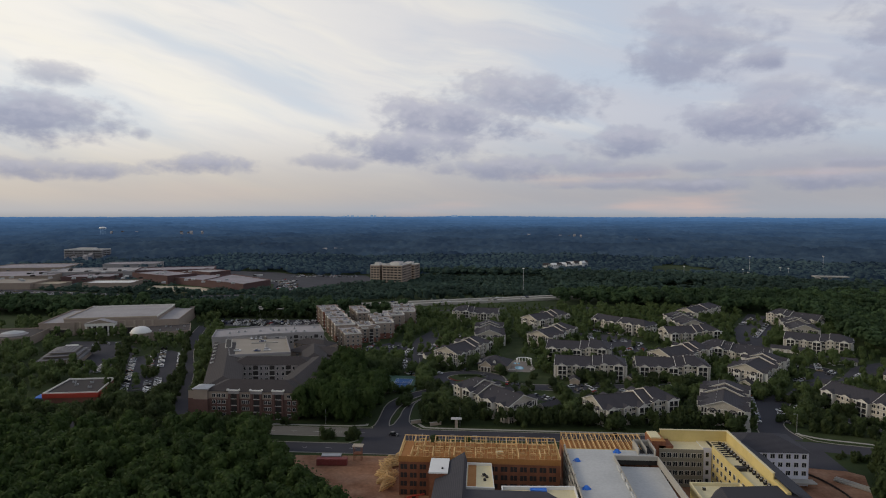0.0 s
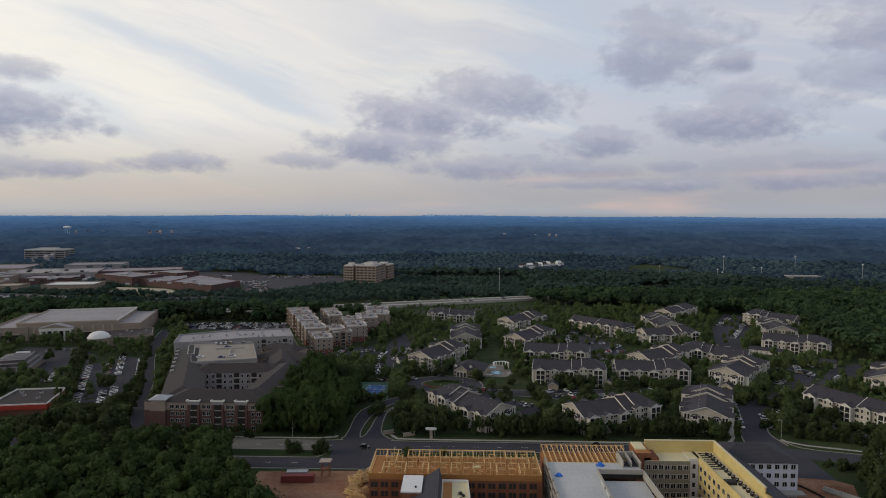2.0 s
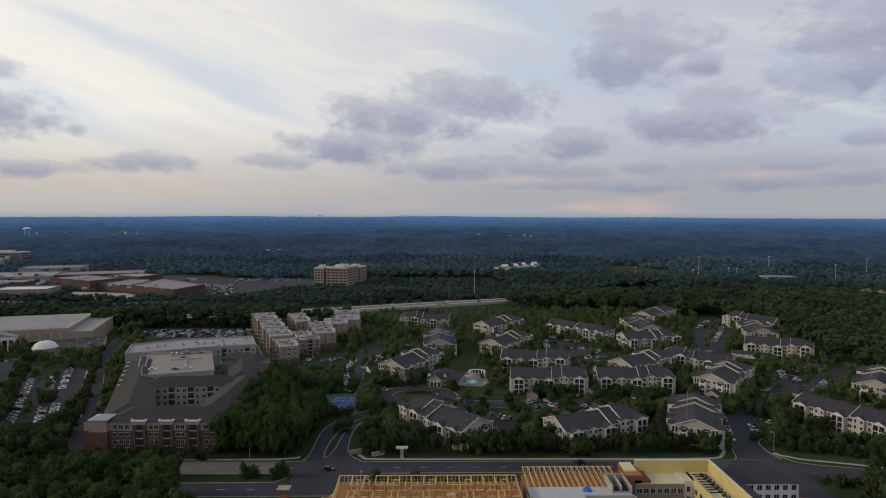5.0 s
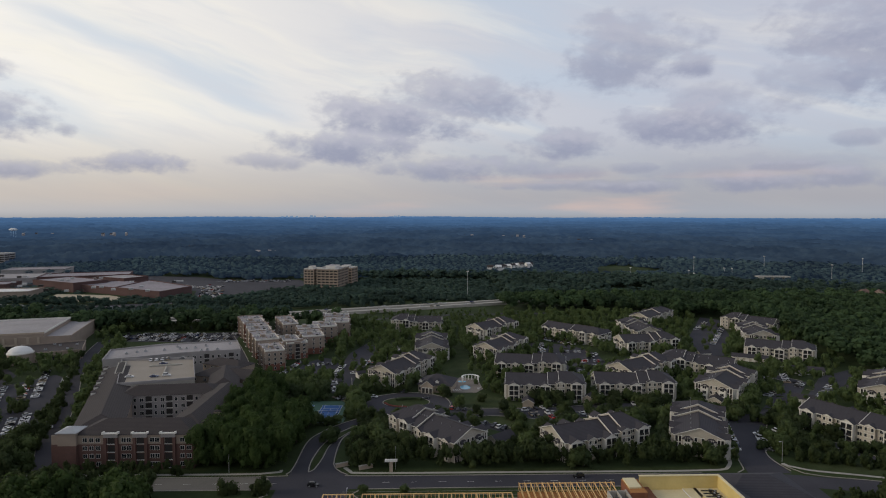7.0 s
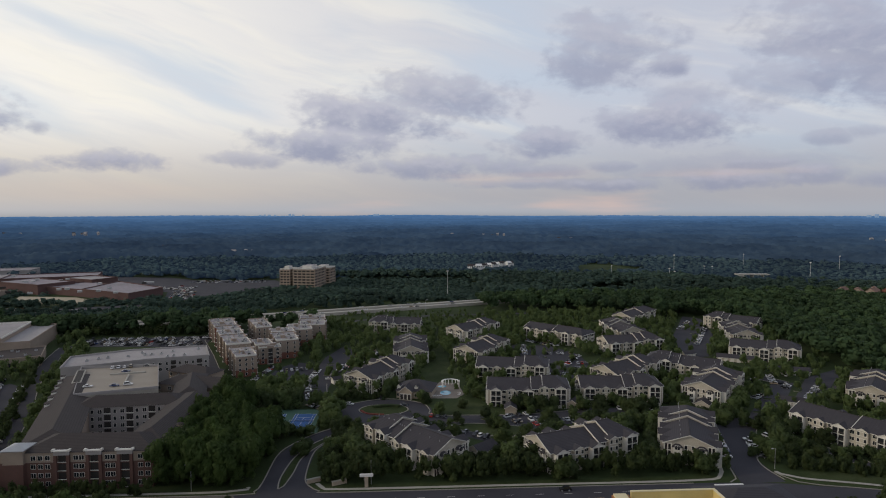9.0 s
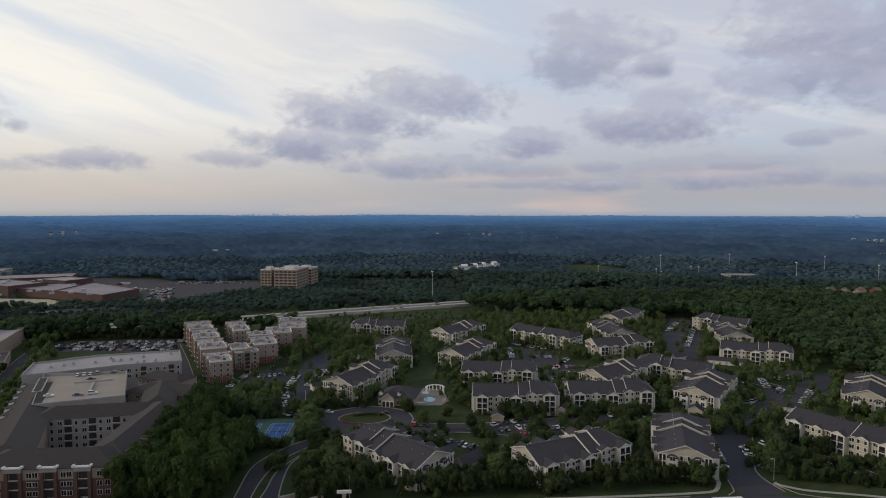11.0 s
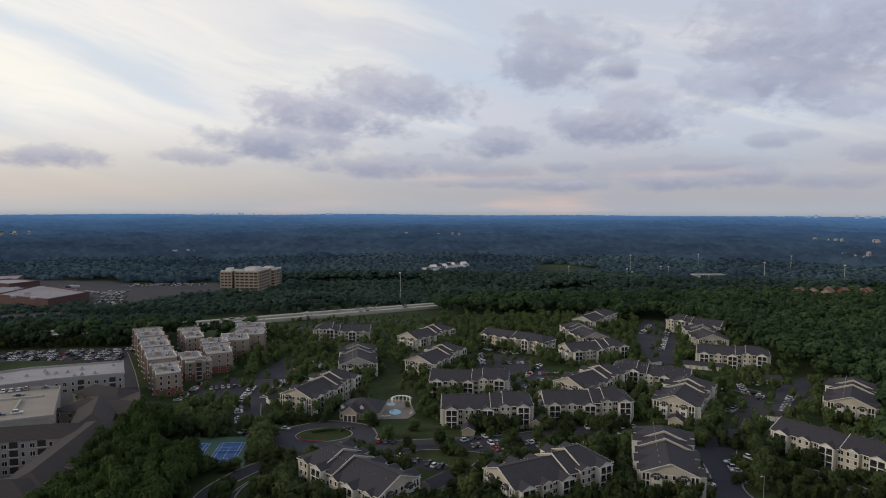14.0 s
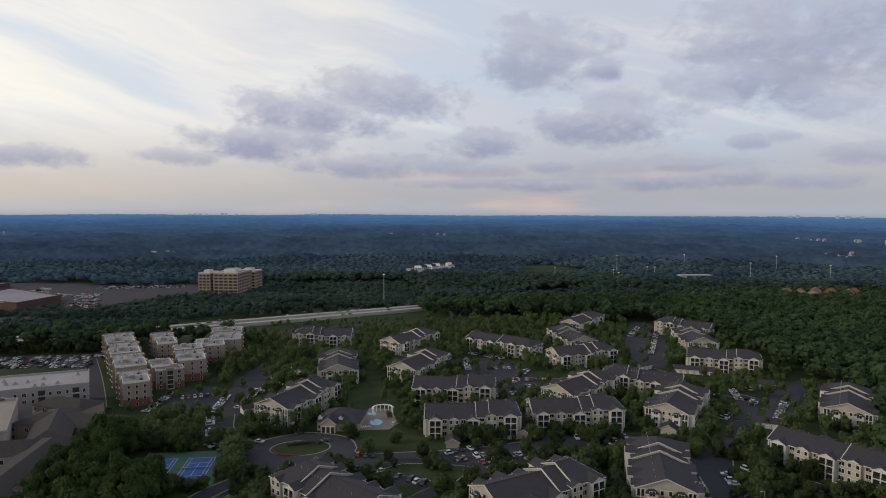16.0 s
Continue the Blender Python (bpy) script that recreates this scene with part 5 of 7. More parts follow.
# parking garage
gr = empty("parking_garage", Matrix(), "bare concrete parking garage with ramps under construction", "parking garage")
put("top_slab", Mesh().prism([(29.5, 150), (46.6, 150), (46.6, 216), (63, 216.4), (63, 224), (29.5, 224)], 14.2, 14.8, SLAB), gr)
put("ramp", Mesh().face([(47, 150, 8.8), (64.4, 150, 8.8), (63, 214, 12.4), (47, 214, 12.4)], SLAB).face([(47, 214, 12.0), (63, 214, 12.0), (64.4, 150, 8.4), (47, 150, 8.4)], SLAB), gr)
# The dark block behind the beam paints the shade inside the ramp entrance.
put("ramp_portal", Mesh().box(47, 63, 215.6, 216.2, 14.2, 15.9, CONCRETE).box(47, 63, 216.2, 223.5, 12.2, 14.0, DARK), gr)
# A solid dark block stands for the shaded open floors below.
put("lower_slab", Mesh().prism([(29.5, 150), (64, 150), (63, 224), (29.5, 224)], 0.0, 8.2, DARK), gr)
put("guard_wall", Mesh().box(46.6, 47.0, 150, 216, 12.0, 15.9, CONCRETE), gr)
put("guard_wall", Mesh().beam((63.2, 216, 14.2), (64.6, 150, 13.4), 0.35, CONCRETE, 3.0), gr)
for lv in range(5):
    put("spandrel", Mesh().box(29.1, 29.5, 150, 224, 2.4 + lv * 3.1, 3.6 + lv * 3.1, CONCRETE), gr)
for k in range(9):
    y = 152 + k * 9
    put("column", Mesh().box(28.9, 29.6, y - 0.4, y + 0.4, 0, 16.4, CONCRETE), gr)
# Concrete shaft walls, with a dark block as painted shade between them.
put("stair_tower", Mesh().box(56.8, 57.2, 219.6, 229, 12, 17.4, CONCRETE).box(59.8, 60.1, 219.6, 229, 12, 17.4, CONCRETE).box(62.8, 63.2, 218.6, 230, 12, 17.4, CONCRETE).box(57.2, 62.8, 228.6, 229, 12, 17.4, CONCRETE).box(57.2, 62.8, 221, 228.6, 12, 14.9, DARK), gr)
for k, y in enumerate((156, 163, 170, 177, 184, 191, 198, 205)):
    put("kerb_block", Mesh().box(46.0, 46.5, y - 2.6, y + 2.2, 14.8, 15.7, SLAB), gr)
take([(28, 150), (65, 150), (64, 225), (28, 225)], 3)
for x, y, s in ((32.3, 212, 1.0), (49, 221.5, 1.2), (31.9, 188.6, 1.1)):
    m = Mesh()
    for i in range(9):
        a, q = 6.283 * i / 9, 1.5 * s * r8.uniform(0.7, 1.1)
        b, q2 = 6.283 * (i + 1) / 9, 1.5 * s
        m.face([(q * math.cos(a), 0.7 * q * math.sin(a), 0), (q2 * math.cos(b), 0.7 * q2 * math.sin(b), 0), (0.5 * math.cos(b), 0.35 * math.sin(b), 1.2 * s), (0.5 * math.cos(a), 0.35 * math.sin(a), 1.1 * s)], TARP)
    m.face([(0.5 * math.cos(6.283 * i / 9), 0.35 * math.sin(6.283 * i / 9), 1.15 * s) for i in range(9)], TARP)
    tagged(put("covered_pile", m, None, pose(x, y, 14.8)), "crumpled blue tarpaulin over a pile of material", "tarpaulin")

# yellow and olive wing with a parapet
yw = empty("sheathed_wing", Matrix(), "new apartment wing in yellow sheathing with a tall parapet", "building")
put("north_body", Mesh().box(66.5, 83.5, 225.6, 234, 0, 15.2, OLIVE, CREAMDECK), yw)
put("corner_body", Mesh().box(83.5, 88, 226.8, 234, 0, 15.6, WRAP, CREAMDECK), yw)
put("east_body", Mesh().prism([(87.0, 226.8), (88.2, 184), (95.3, 184), (95.3, 234), (87.0, 234)], 0, 15.6, YELLOW, CREAMDECK), yw)
put("parapet", Mesh().box(69, 95.8, 234, 234.5, 0, 19.8, YELLOW).box(95.3, 95.8, 194, 234, 0, 19.8, YELLOW).prism([(95.3, 184), (96.6, 184), (96.6, 194), (95.3, 194)], 0, 17.8, YELLOW).beam((87.1, 226.6, 16), (88.3, 184, 16), 0.3, YELLOW, 0.9), yw)
put("coping", Mesh().box(68.9, 96.0, 233.8, 234.7, 19.8, 20.05, CREAMDECK).box(95.1, 96.0, 194, 234, 19.8, 20.05, CREAMDECK), yw)
along(yw, (66.8, 225.58), (83.2, 225.58), [WIN_N], 7, 4, 3.5, 1.4)
along(yw, (83.7, 226.78), (87, 226.78), [WIN_B], 1, 4, 3.5, 1.4)
along(yw, (87.0, 226.2), (88.15, 186), [WIN_N], 11, 4, 3.5, 1.4)
put("brown_bay", Mesh().box(66.4, 72, 226, 234.5, 15.2, 16.2, OSB).box(63.5, 69, 226, 236, 0, 18.0, OSB, PLY).box(64, 68, 229, 236, 18.0, 18.5, CREAMDECK), yw, label="unfinished brown timber corner")
for k in range(34):
    s = k / 33
    put("air_conditioner", ACD, yw, pose(91.6 + 1.6 * s + 0.8 * (k % 2), 231 - 43 * s, 15.6))
for k in range(8):
    put("roof_joist", Mesh().beam((-2.6, 0, 0.5), (2.6, 0, 0.5), 0.3, DARK, 0.3), yw, pose(91, 231 - 2 * k, 15.6))
put("roof_hatch", Mesh().box(-1.8, 1.8, -1.2, 1.2, 0, 1.2, DARK), yw, pose(89.6, 206, 15.6))
flat(yw, [(69.5, 176), (86.5, 176), (86.5, 199), (69.5, 198.4)], 12.8, YELLOW, CREAMDECK, 1.1, CREAMDECK, "low_block")
for x, y in ((73, 195), (74.5, 188), (76, 188.5), (77.5, 189), (79, 189.5), (82, 194)):
    put("air_conditioner", ACD, yw, pose(x, y, 12.8))
rf = Mesh()
rf.face([(76, 188.5, 17.0), (96.6, 191, 17.0), (102, 180, 17.0), (100, 150, 17.0), (72, 150, 17.0)], ROOFDARK)
rf.face([(76, 188.5, 17.0), (72, 150, 17.0), (69.5, 150, 13.5), (70, 184, 13.5)], ROOFDARK)
rf.face([(76, 188.5, 17.0), (70, 184, 13.5), (75, 190.5, 14.6)], ROOFDARK)
rf.face([(76, 188.5, 17.0), (75, 190.5, 14.6), (97, 193, 14.6), (96.6, 191, 17.0)], ROOFDARK)
rf.face([(96.2, 240, 18.4), (96.2, 184, 18.4), (107.5, 176, 12.6), (107.5, 228, 12.6)], ROOFDARK)
rf.face([(96.6, 191, 17.0), (102, 180, 17.0), (110, 150, 12.6), (107.5, 178, 12.6)], ROOFDARK)
put("roof", rf, yw)
put("east_wall", Mesh().box(95.8, 106.4, 150, 230, 0, 12.7, WRAP), yw)
take([(64, 150), (108, 150), (108, 236), (64, 236)], 4)
wb = empty("wrapped_building", Matrix(), "three-storey block in white house wrap under a dark hipped roof", "building")
put("wall", Mesh().box(100, 125.5, 229.5, 249, 0, 13.6, WRAP), wb)
put("roof", Mesh().hip(96.5, 125.5, 229.5, 249, 13.6, 17.8, ROOFDARK, 1.0, run=11), wb)
along(wb, (107, 229.48), (125.2, 229.48), [WIN_N], 6, 4, 3.35, 1.0)
along(wb, (125.52, 230), (125.52, 248.5), [WIN_N], 6, 4, 3.35, 1.0)
put("deck", Mesh().box(112, 127, 225.5, 229.4, 2.4, 2.9, CONCRETE), wb)
take([(96, 228), (127, 228), (127, 250), (96, 250)], 3)

# site clutter
ct = empty("site_container", pose(-67.5, 237, 0, 0, 0, 4), "rust-red steel container with a grey lid beside pallets", "container")
put("body", Mesh().box(-6.5, 6.5, -1.4, 1.4, 0.2, 2.9, RUST), ct)
put("lid", Mesh().box(-5, 3.5, 1.6, 4.4, 0.2, 3.2, METAL), ct)
for k in range(12):
    put("rib", Mesh().box(-6 + k, -5.85 + k, -1.5, -1.4, 0.3, 2.8, RUST), ct)
sh = empty("site_gate", pose(-57.5, 243, 0), "small roofed timber stair at the site gate", "stair")
for x in (-1.6, 1.6):
    for y in (-1.2, 1.2):
        put("post", Mesh().box(x - 0.12, x + 0.12, y - 0.12, y + 0.12, 0, 6.2, OSB), sh)
put("roof", Mesh().box(-2.3, 2.3, -1.8, 1.8, 6.2, 6.5, STONE), sh)
put("landing", Mesh().box(-1.7, 1.7, -1.4, 1.4, 2.8, 3.1, OSB), sh)
lo = empty("telehandler", pose(-29, 205.5, 0, 0, 0, 12), "small red telehandler with black tyres on clay", "vehicle")
put("body", Mesh().box(-2.4, 2.2, -1.1, 1.1, 0.7, 1.7, REDMETAL), lo)
put("cab", Mesh().box(-0.4, 0.9, -0.9, 0.1, 1.7, 2.7, GLASS).box(-0.5, 1.0, -1.0, 0.2, 2.7, 2.8, REDMETAL), lo)
put("boom", Mesh().beam((-2.2, 0.6, 1.8), (4.4, 0.6, 2.6), 0.4, REDMETAL), lo)
for x in (-1.6, 1.5):
    for y in (-1.15, 1.15):
        put("wheel", Mesh().box(x - 0.7, x + 0.7, y - 0.25, y + 0.25, 0, 1.3, DARK), lo)
for k, (x, y, a) in enumerate(((-42, 241, 40), (-40.5, 236, 25), (-43, 230, 55), (-39.5, 225, 70), (-41.5, 220, 15), (-38.6, 246, 10), (-44, 225, -35), (-40, 215, 50), (-45, 236, -60))):
    pile = empty("lumber_pile", pose(x, y, 0, 0, 0, a), "untidy stack of pale roof trusses on clay", "lumber")
    for i in range(8):
        z, d = 0.2 + i * 0.3, r8.uniform(-1.2, 1.2)
        w = r8.uniform(2.4, 4.2)
        put("truss", Mesh().beam((-w, d, z), (w, d + r8.uniform(-1, 1), z + 0.2), 0.25, LUMBER, 0.2).beam((-w, d, z), (0, d + 2.2, z + 0.5), 0.2, LUMBER).beam((w, d, z), (0, d + 2.2, z + 0.5), 0.2, LUMBER).beam((0, d, z), (0, d + 2.2, z + 0.5), 0.18, LUMBER), pile)
pp = empty("pipe_stack", pose(143, 230, 0, 0, 0, -50), "stack of pale pipes on bare clay", "pipes")
for i in range(4):
    put("pipe", Mesh().beam((-7, i * 0.7, 0.5 + 0.5 * (i % 2)), (7, i * 0.7, 0.5 + 0.5 * (i % 2)), 0.6, CONCRETE), pp)
fe = Mesh()
fl = smooth_line([(126, 247), (133, 236), (136, 222), (134, 205), (128, 175)], 2)
for i in range(len(fl) - 1):
    fe.face([(*fl[i], 0), (*fl[i + 1], 0), (*fl[i + 1], 0.9), (*fl[i], 0.9)], DARK)
    fe.beam((*fl[i], 0), (*fl[i], 1.1), 0.12, DARK)
tagged(put("silt_fence", fe), "low black silt fence across the clay", "fence")

# ---- clubhouse, pool, courts and small buildings of the complex ----
ch = empty("clubhouse", pose(7.7, 404.7, 0, 0, 0, -14), "stone clubhouse with a grey hipped roof and arched porch", "clubhouse")
put("wall", Mesh().box(-12.5, 7.5, -8.5, 9.5, 0, 4.4, STONE), ch)
put("roof", Mesh().hip(-12.5, 7.5, -8.5, 9.5, 4.4, 9.0, SHINGLE, 0.9), ch)
put("porch", Mesh().box(-10.1, -2.9, -11, -8.5, 0, 4.8, STONE).gable(-10.1, -2.9, -11, -4, 4.8, 7.6, SHINGLE, STONE, over=0.5, axis="y", trim=WHITE), ch, label="gabled stone porch with white trim")
# Each arch is a dark sheet on the solid porch, painted as shade.
for x in (-8.7, -6.5, -4.3):
    put("arch", Mesh().box(x - 0.8, x + 0.8, -11.12, -10.9, 0, 3.0, DARK).cylinder(0, 0, 0, 0.01, 0.01, DARK, 3), ch)
    put("arch_trim", Mesh().box(x - 1.05, x - 0.82, -11.2, -10.95, 0, 3.2, WHITE).box(x + 0.82, x + 1.05, -11.2, -10.95, 0, 3.2, WHITE).box(x - 1.05, x + 1.05, -11.2, -10.95, 3.0, 3.4, WHITE), ch)
for x in (-11.3, -1.2):
    put("dormer", Mesh().box(x - 0.9, x + 0.9, -7.4, -4, 5.0, 6.6, WHITE).gable(x - 0.9, x + 0.9, -7.4, -4, 6.6, 7.6, SHINGLE, WHITE, over=0.25, axis="y", trim=WHITE), ch)
for x in (-11.5, -1.2, 1.0, 3.2, 5.4):
    put("window", WIN_S, ch, pose(x, -8.52, 1.2))
for k in range(5):
    put("column", Mesh().cylinder(-12.3 + k * 0.01, -8 + k * 4, 0, 3.6, 0.25, WHITE, 8), ch)
take(rect(5.5, 405, -14, 24, 24), 2)
FLOWERS = mat("red_flowers", (0.22, 0.030, 0.028), 0.9, 0.35, 0.8, 4.0, tint=(0.12, 0.05, 0.03))
fl = Mesh()
strip(fl, smooth_line([(-25, 377), (-22.4, 372.8), (-18, 370.6), (-12.5, 370.0)], 1.0), -0.6, 0.6, 0.1, 0.5, FLOWERS)
tagged(put("flower_bed", fl), "strip of red bedding flowers on the oval lawn", "flower bed")
he = Mesh()
strip(he, smooth_line([(-19, 381.6), (-14, 383.0), (-8, 383.2), (-4.6, 381.4)], 1.0), -1.1, 1.1, 0.1, 1.3, LEAFDARK)
tagged(put("hedge", he), "clipped dark hedge on the oval lawn", "hedge")
tagged(put("pool_terrace", Mesh().prism([(12, 397), (28, 396), (33, 404), (31, 426), (20, 430), (14, 414)], 0, 0.10, PAVE)), "pale paved terrace round the swimming pool", "terrace", kind="structure")
take([(12, 397), (28, 396), (33, 404), (31, 426), (20, 430), (14, 414)], 2)
take([(8, 386), (34, 380), (34, 398), (12, 398)], 1)
tagged(put("swimming_pool", Mesh().prism(oval(22.2, 407, 3.2, 4.6, 20), 0, 0.16, WATER)), "bright blue swimming pool beside the clubhouse", "pool")
tagged(put("wading_pool", Mesh().prism(oval(21, 420, 2.6, 2.2, 16), 0, 0.16, WATER)), "small pale blue wading pool", "pool")
pe = empty("pergola", pose(26.2, 419.5, 0, 0, 0, 10), "curved white pergola beside the swimming pool", "pergola")
for k in range(9):
    a = radians(-10 + 200 * k / 8)
    put("column", Mesh().cylinder(5.2 * math.cos(a), 5.2 * math.sin(a), 0, 3.2, 0.28, DOMEWHITE, 8), pe)
for k in range(20):
    a0, a1 = radians(-14 + 208 * k / 20), radians(-14 + 208 * (k + 1) / 20)
    put("rafter", Mesh().beam((5.2 * math.cos(a0), 5.2 * math.sin(a0), 3.35), (5.2 * math.cos(a1), 5.2 * math.sin(a1), 3.35), 1.1, DOMEWHITE, 0.3), pe)
for k in range(8):
    x, y = (13.4 + k * 0.9, 399.5 + 0.2 * k) if k < 5 else (27.5, 402 + 2 * (k - 5))
    lg = empty("sun_lounger", pose(x + 0.5 * k, y, 0.1, 0, 0, 20 * k), "white sun lounger on the pool terrace", "lounger", "loungers by the pool")
    put("seat", Mesh().box(-0.35, 0.35, -0.6, 0.6, 0.3, 0.4, DOMEWHITE), lg)
    put("backrest", Mesh().beam((0, 0.6, 0.35), (0, 1.1, 0.8), 0.7, DOMEWHITE, 0.08), lg)

tagged(put("court_surface", Mesh().prism([(-78, 346.5), (-44, 345), (-43.4, 380.5), (-77.4, 382)], 0, 0.08, COURTGREEN)), "green hard surface round the tennis courts", "court", kind="structure")
take([(-78, 346.5), (-44, 345), (-43.4, 380.5), (-77.4, 382)], 2)
tc = empty("tennis_court", pose(-54, 361.6, 0, 0, 0, -2), "blue tennis court with white lines and a net", "tennis court", "tennis courts")
put("playing_surface", Mesh().box(-5.6, 5.6, -12, 12, 0, 0.11, COURTBLUE), tc)
ln = Mesh()
for x in (-5.48, -4.11, 4.11, 5.48):
    ln.box(x - 0.09, x + 0.09, -11.9, 11.9, 0.1, 0.125, PAINT)
for y in (-11.9, 11.9):
    ln.box(-5.5, 5.5, y - 0.09, y + 0.09, 0.1, 0.125, PAINT)
for y in (-6.4, 6.4):
    ln.box(-4.1, 4.1, y - 0.08, y + 0.08, 0.1, 0.125, PAINT)
ln.box(-0.08, 0.08, -6.4, 6.4, 0.1, 0.125, PAINT)
put("court_marking", ln, tc)
net = Mesh()
for k in range(24):
    net.box(-6 + k * 0.5, -5.97 + k * 0.5, -0.02, 0.02, 0.1, 1.0, DARK)
for k in range(6):
    net.box(-6, 6, -0.02, 0.02, 0.15 + k * 0.15, 0.17 + k * 0.15, DARK)
net.box(-6, 6, -0.03, 0.03, 0.98, 1.06, WHITE)
put("net", net, tc)
for x in (-6.1, 6.1):
    put("net_post", Mesh().cylinder(x, 0, 0, 1.1, 0.06, METAL, 8), tc)
copy_thing(tc, pose(-69.6, 362.2, 0, 0, 0, -2))
fe = empty("court_fence", Matrix(), "tall dark wire fence on posts round the courts", "fence")
fp = [(-78, 346.5), (-44, 345), (-43.4, 380.5), (-77.4, 382)]
for i in range(4):
    a, b = fp[i], fp[(i + 1) % 4]
    n = 11
    for k in range(n):
        x, y = a[0] + (b[0] - a[0]) * k / n, a[1] + (b[1] - a[1]) * k / n
        put("post", Mesh().cylinder(x, y, 0, 3, 0.05, DARK, 5), fe)
    put("rail", Mesh().beam((*a, 3), (*b, 3), 0.07, DARK).beam((*a, 0.2), (*b, 0.2), 0.05, DARK), fe)
fp = None


def small_garage(x, y, a, L, W, h, wallm, doors, label):
    ob = empty("garage_building", pose(x, y, 0, 0, 0, a), label, "garage")
    put("wall", Mesh().box(-L / 2, L / 2, -W / 2, W / 2, 0, h, wallm), ob)
    put("roof", Mesh().gable(-L / 2, L / 2, -W / 2, W / 2, h, h + W * 0.28, SHINGLE, wallm, over=0.5, trim=WHITE), ob)
    for k in range(doors):
        put("garage_door", Mesh().box(-1.2, 1.2, -0.08, 0.05, 0, 2.2, WHITE), ob, pose(-L / 2 + (k + 0.5) * L / doors, -W / 2, 0))
    take(rect(x, y, a, L, W), 2)


for x, y, a, L, W, wallm, d in ((162, 373, 52, 10, 7, SIDING, 2), (194, 336, -63, 14, 7, BRICK, 3), (234, 471, -28, 24, 7, SIDING, 6), (55, 371.5, 80, 7, 6, STONE, 2), (91, 377, 60, 8, 7, STONE, 2),
                                (-44, 432, 30, 6, 5, WHITE, 1), (252, 388, -45, 9, 7, BRICK, 2), (212, 373, -30, 12, 7, SIDING, 4), (252, 436, -20, 22, 7, SIDING, 6), (82, 512, 40, 9, 6, SIDING, 2), (86, 470, 0, 10, 6, SIDING, 3),
                                (33, 316, 40, 12, 8, SIDING, 3), (86, 327, 15, 16, 8, SIDING, 4), (70, 528, 40, 9, 6, SIDING, 2), (206, 486, 20, 10, 6, SIDING, 3), (150, 498, 60, 6, 5, WHITE, 1)):
    small_garage(x, y, a, L, W, 3.0, wallm, d, "low detached garage with a dark gabled roof")

# street furniture
def lamp_post(x, y, h, arm, ang, label="tall grey street lamp with a curved arm"):
    ob = empty("street_lamp", pose(x, y, 0, 0, 0, ang), label, "street lamp", "lamps along the roads")
    put("pole", Mesh().cylinder(0, 0, 0, h, 0.14, METAL, 8, 0.08), ob)
    if arm:
        put("arm", Mesh().beam((0, 0, h - 0.4), (arm, 0, h), 0.12, METAL), ob)
        put("lamp_head", Mesh().box(arm - 0.2, arm + 0.8, -0.2, 0.2, h - 0.1, h + 0.12, METAL), ob)


for x, y, h, arm, ang in ((65.5, 290, 9.5, 2.6, -20), (-83, 286, 10.5, 1.4, 190), (-14.6, 288, 9.8, 0, 0), (131.5, 297, 9.5, 1.2, 30), (152, 292, 9, 1.4, 200), (-30, 249, 9, 1.6, 90), (-62, 655, 12, 2, 40), (-33, 682, 12, 2, 40), (-102, 652, 12, 2, 30), (-157, 640, 12, 2, 20), (20, 706, 12, 2, 40), (-220, 628, 12, 2, 20)):
    lamp_post(x, y, h, arm, ang)
for x, y, h in ((51, 813, 32), (444, 1042, 34), (569, 1053, 34), (588, 908, 32), (655, 836, 34), (389, 934, 22), (700, 1000, 34), (395, 930, 18), (470, 990, 20), (480, 985, 20), (310, 960, 24)):
    ob = empty("high_mast_light", pose(x, y, 0), "very tall slender lighting mast beside the motorway", "light mast", "motorway masts")
    put("mast", Mesh().cylinder(0, 0, 0, h, 0.5, METAL, 8, 0.25), ob)
    put("lamp_ring", Mesh().cylinder(0, 0, h, h + 0.9, 1.4, WHITE, 10), ob)
sg = empty("entrance_sign", pose(-16.3, 285.6, 0), "white slab sign on a square stone pillar", "sign")
put("pillar", Mesh().box(-0.7, 0.7, -0.5, 0.5, 0, 4.2, STONE), sg)
put("slab", Mesh().box(-2.6, 2.6, -0.4, 0.4, 4.2, 5.2, DOMEWHITE), sg)
for x in (-40, -30):
    mw = empty("entrance_wall", pose(x + 3, 291 if x < -35 else 288.5, 0, 0, 0, 25), "low curved stone entrance wall with shrubs", "wall")
    put("wall", Mesh().box(-3, 3, -0.3, 0.3, 0, 1.6, STONE), mw)
    put("cap", Mesh().box(-3.2, 3.2, -0.45, 0.45, 1.6, 1.8, CONCRETE), mw)
for k, x in enumerate((116, 121, 126)):
    tagged(put("stop_line", Mesh().box(x, x + 4, 276.2 - k, 276.9 - k, 0.05, 0.062, PAINT)), "white painted bar on the asphalt", "road marking", kind="structure")
tagged(put("pale_slab", Mesh().box(119.5, 131, 277.0, 279.2, 0.05, 0.35, DOMEWHITE)), "long white barrier lying at the junction", "barrier")
mk = Mesh()
for k in range(46):
    x = -400 + k * 11.2
    if not -62 < x < -30:
        mk.box(x, x + 3, 275.35, 275.5, 0.05, 0.062, PAINT).box(x, x + 3, 255.35, 255.5, 0.05, 0.062, PAINT)
tagged(put("lane_markings", mk), "broken white lane lines on the asphalt", "road marking", kind="structure")
for x0, y0, x1, y1 in ((-34, 267.0, 118, 267.0), (-34, 263.6, 118, 263.6)):
    tagged(put("lane_line", Mesh().box(x0, x1, y0 - 0.07, y0 + 0.07, 0.12, 0.21, KERB)), "thin pale median edge", "road marking", kind="structure")
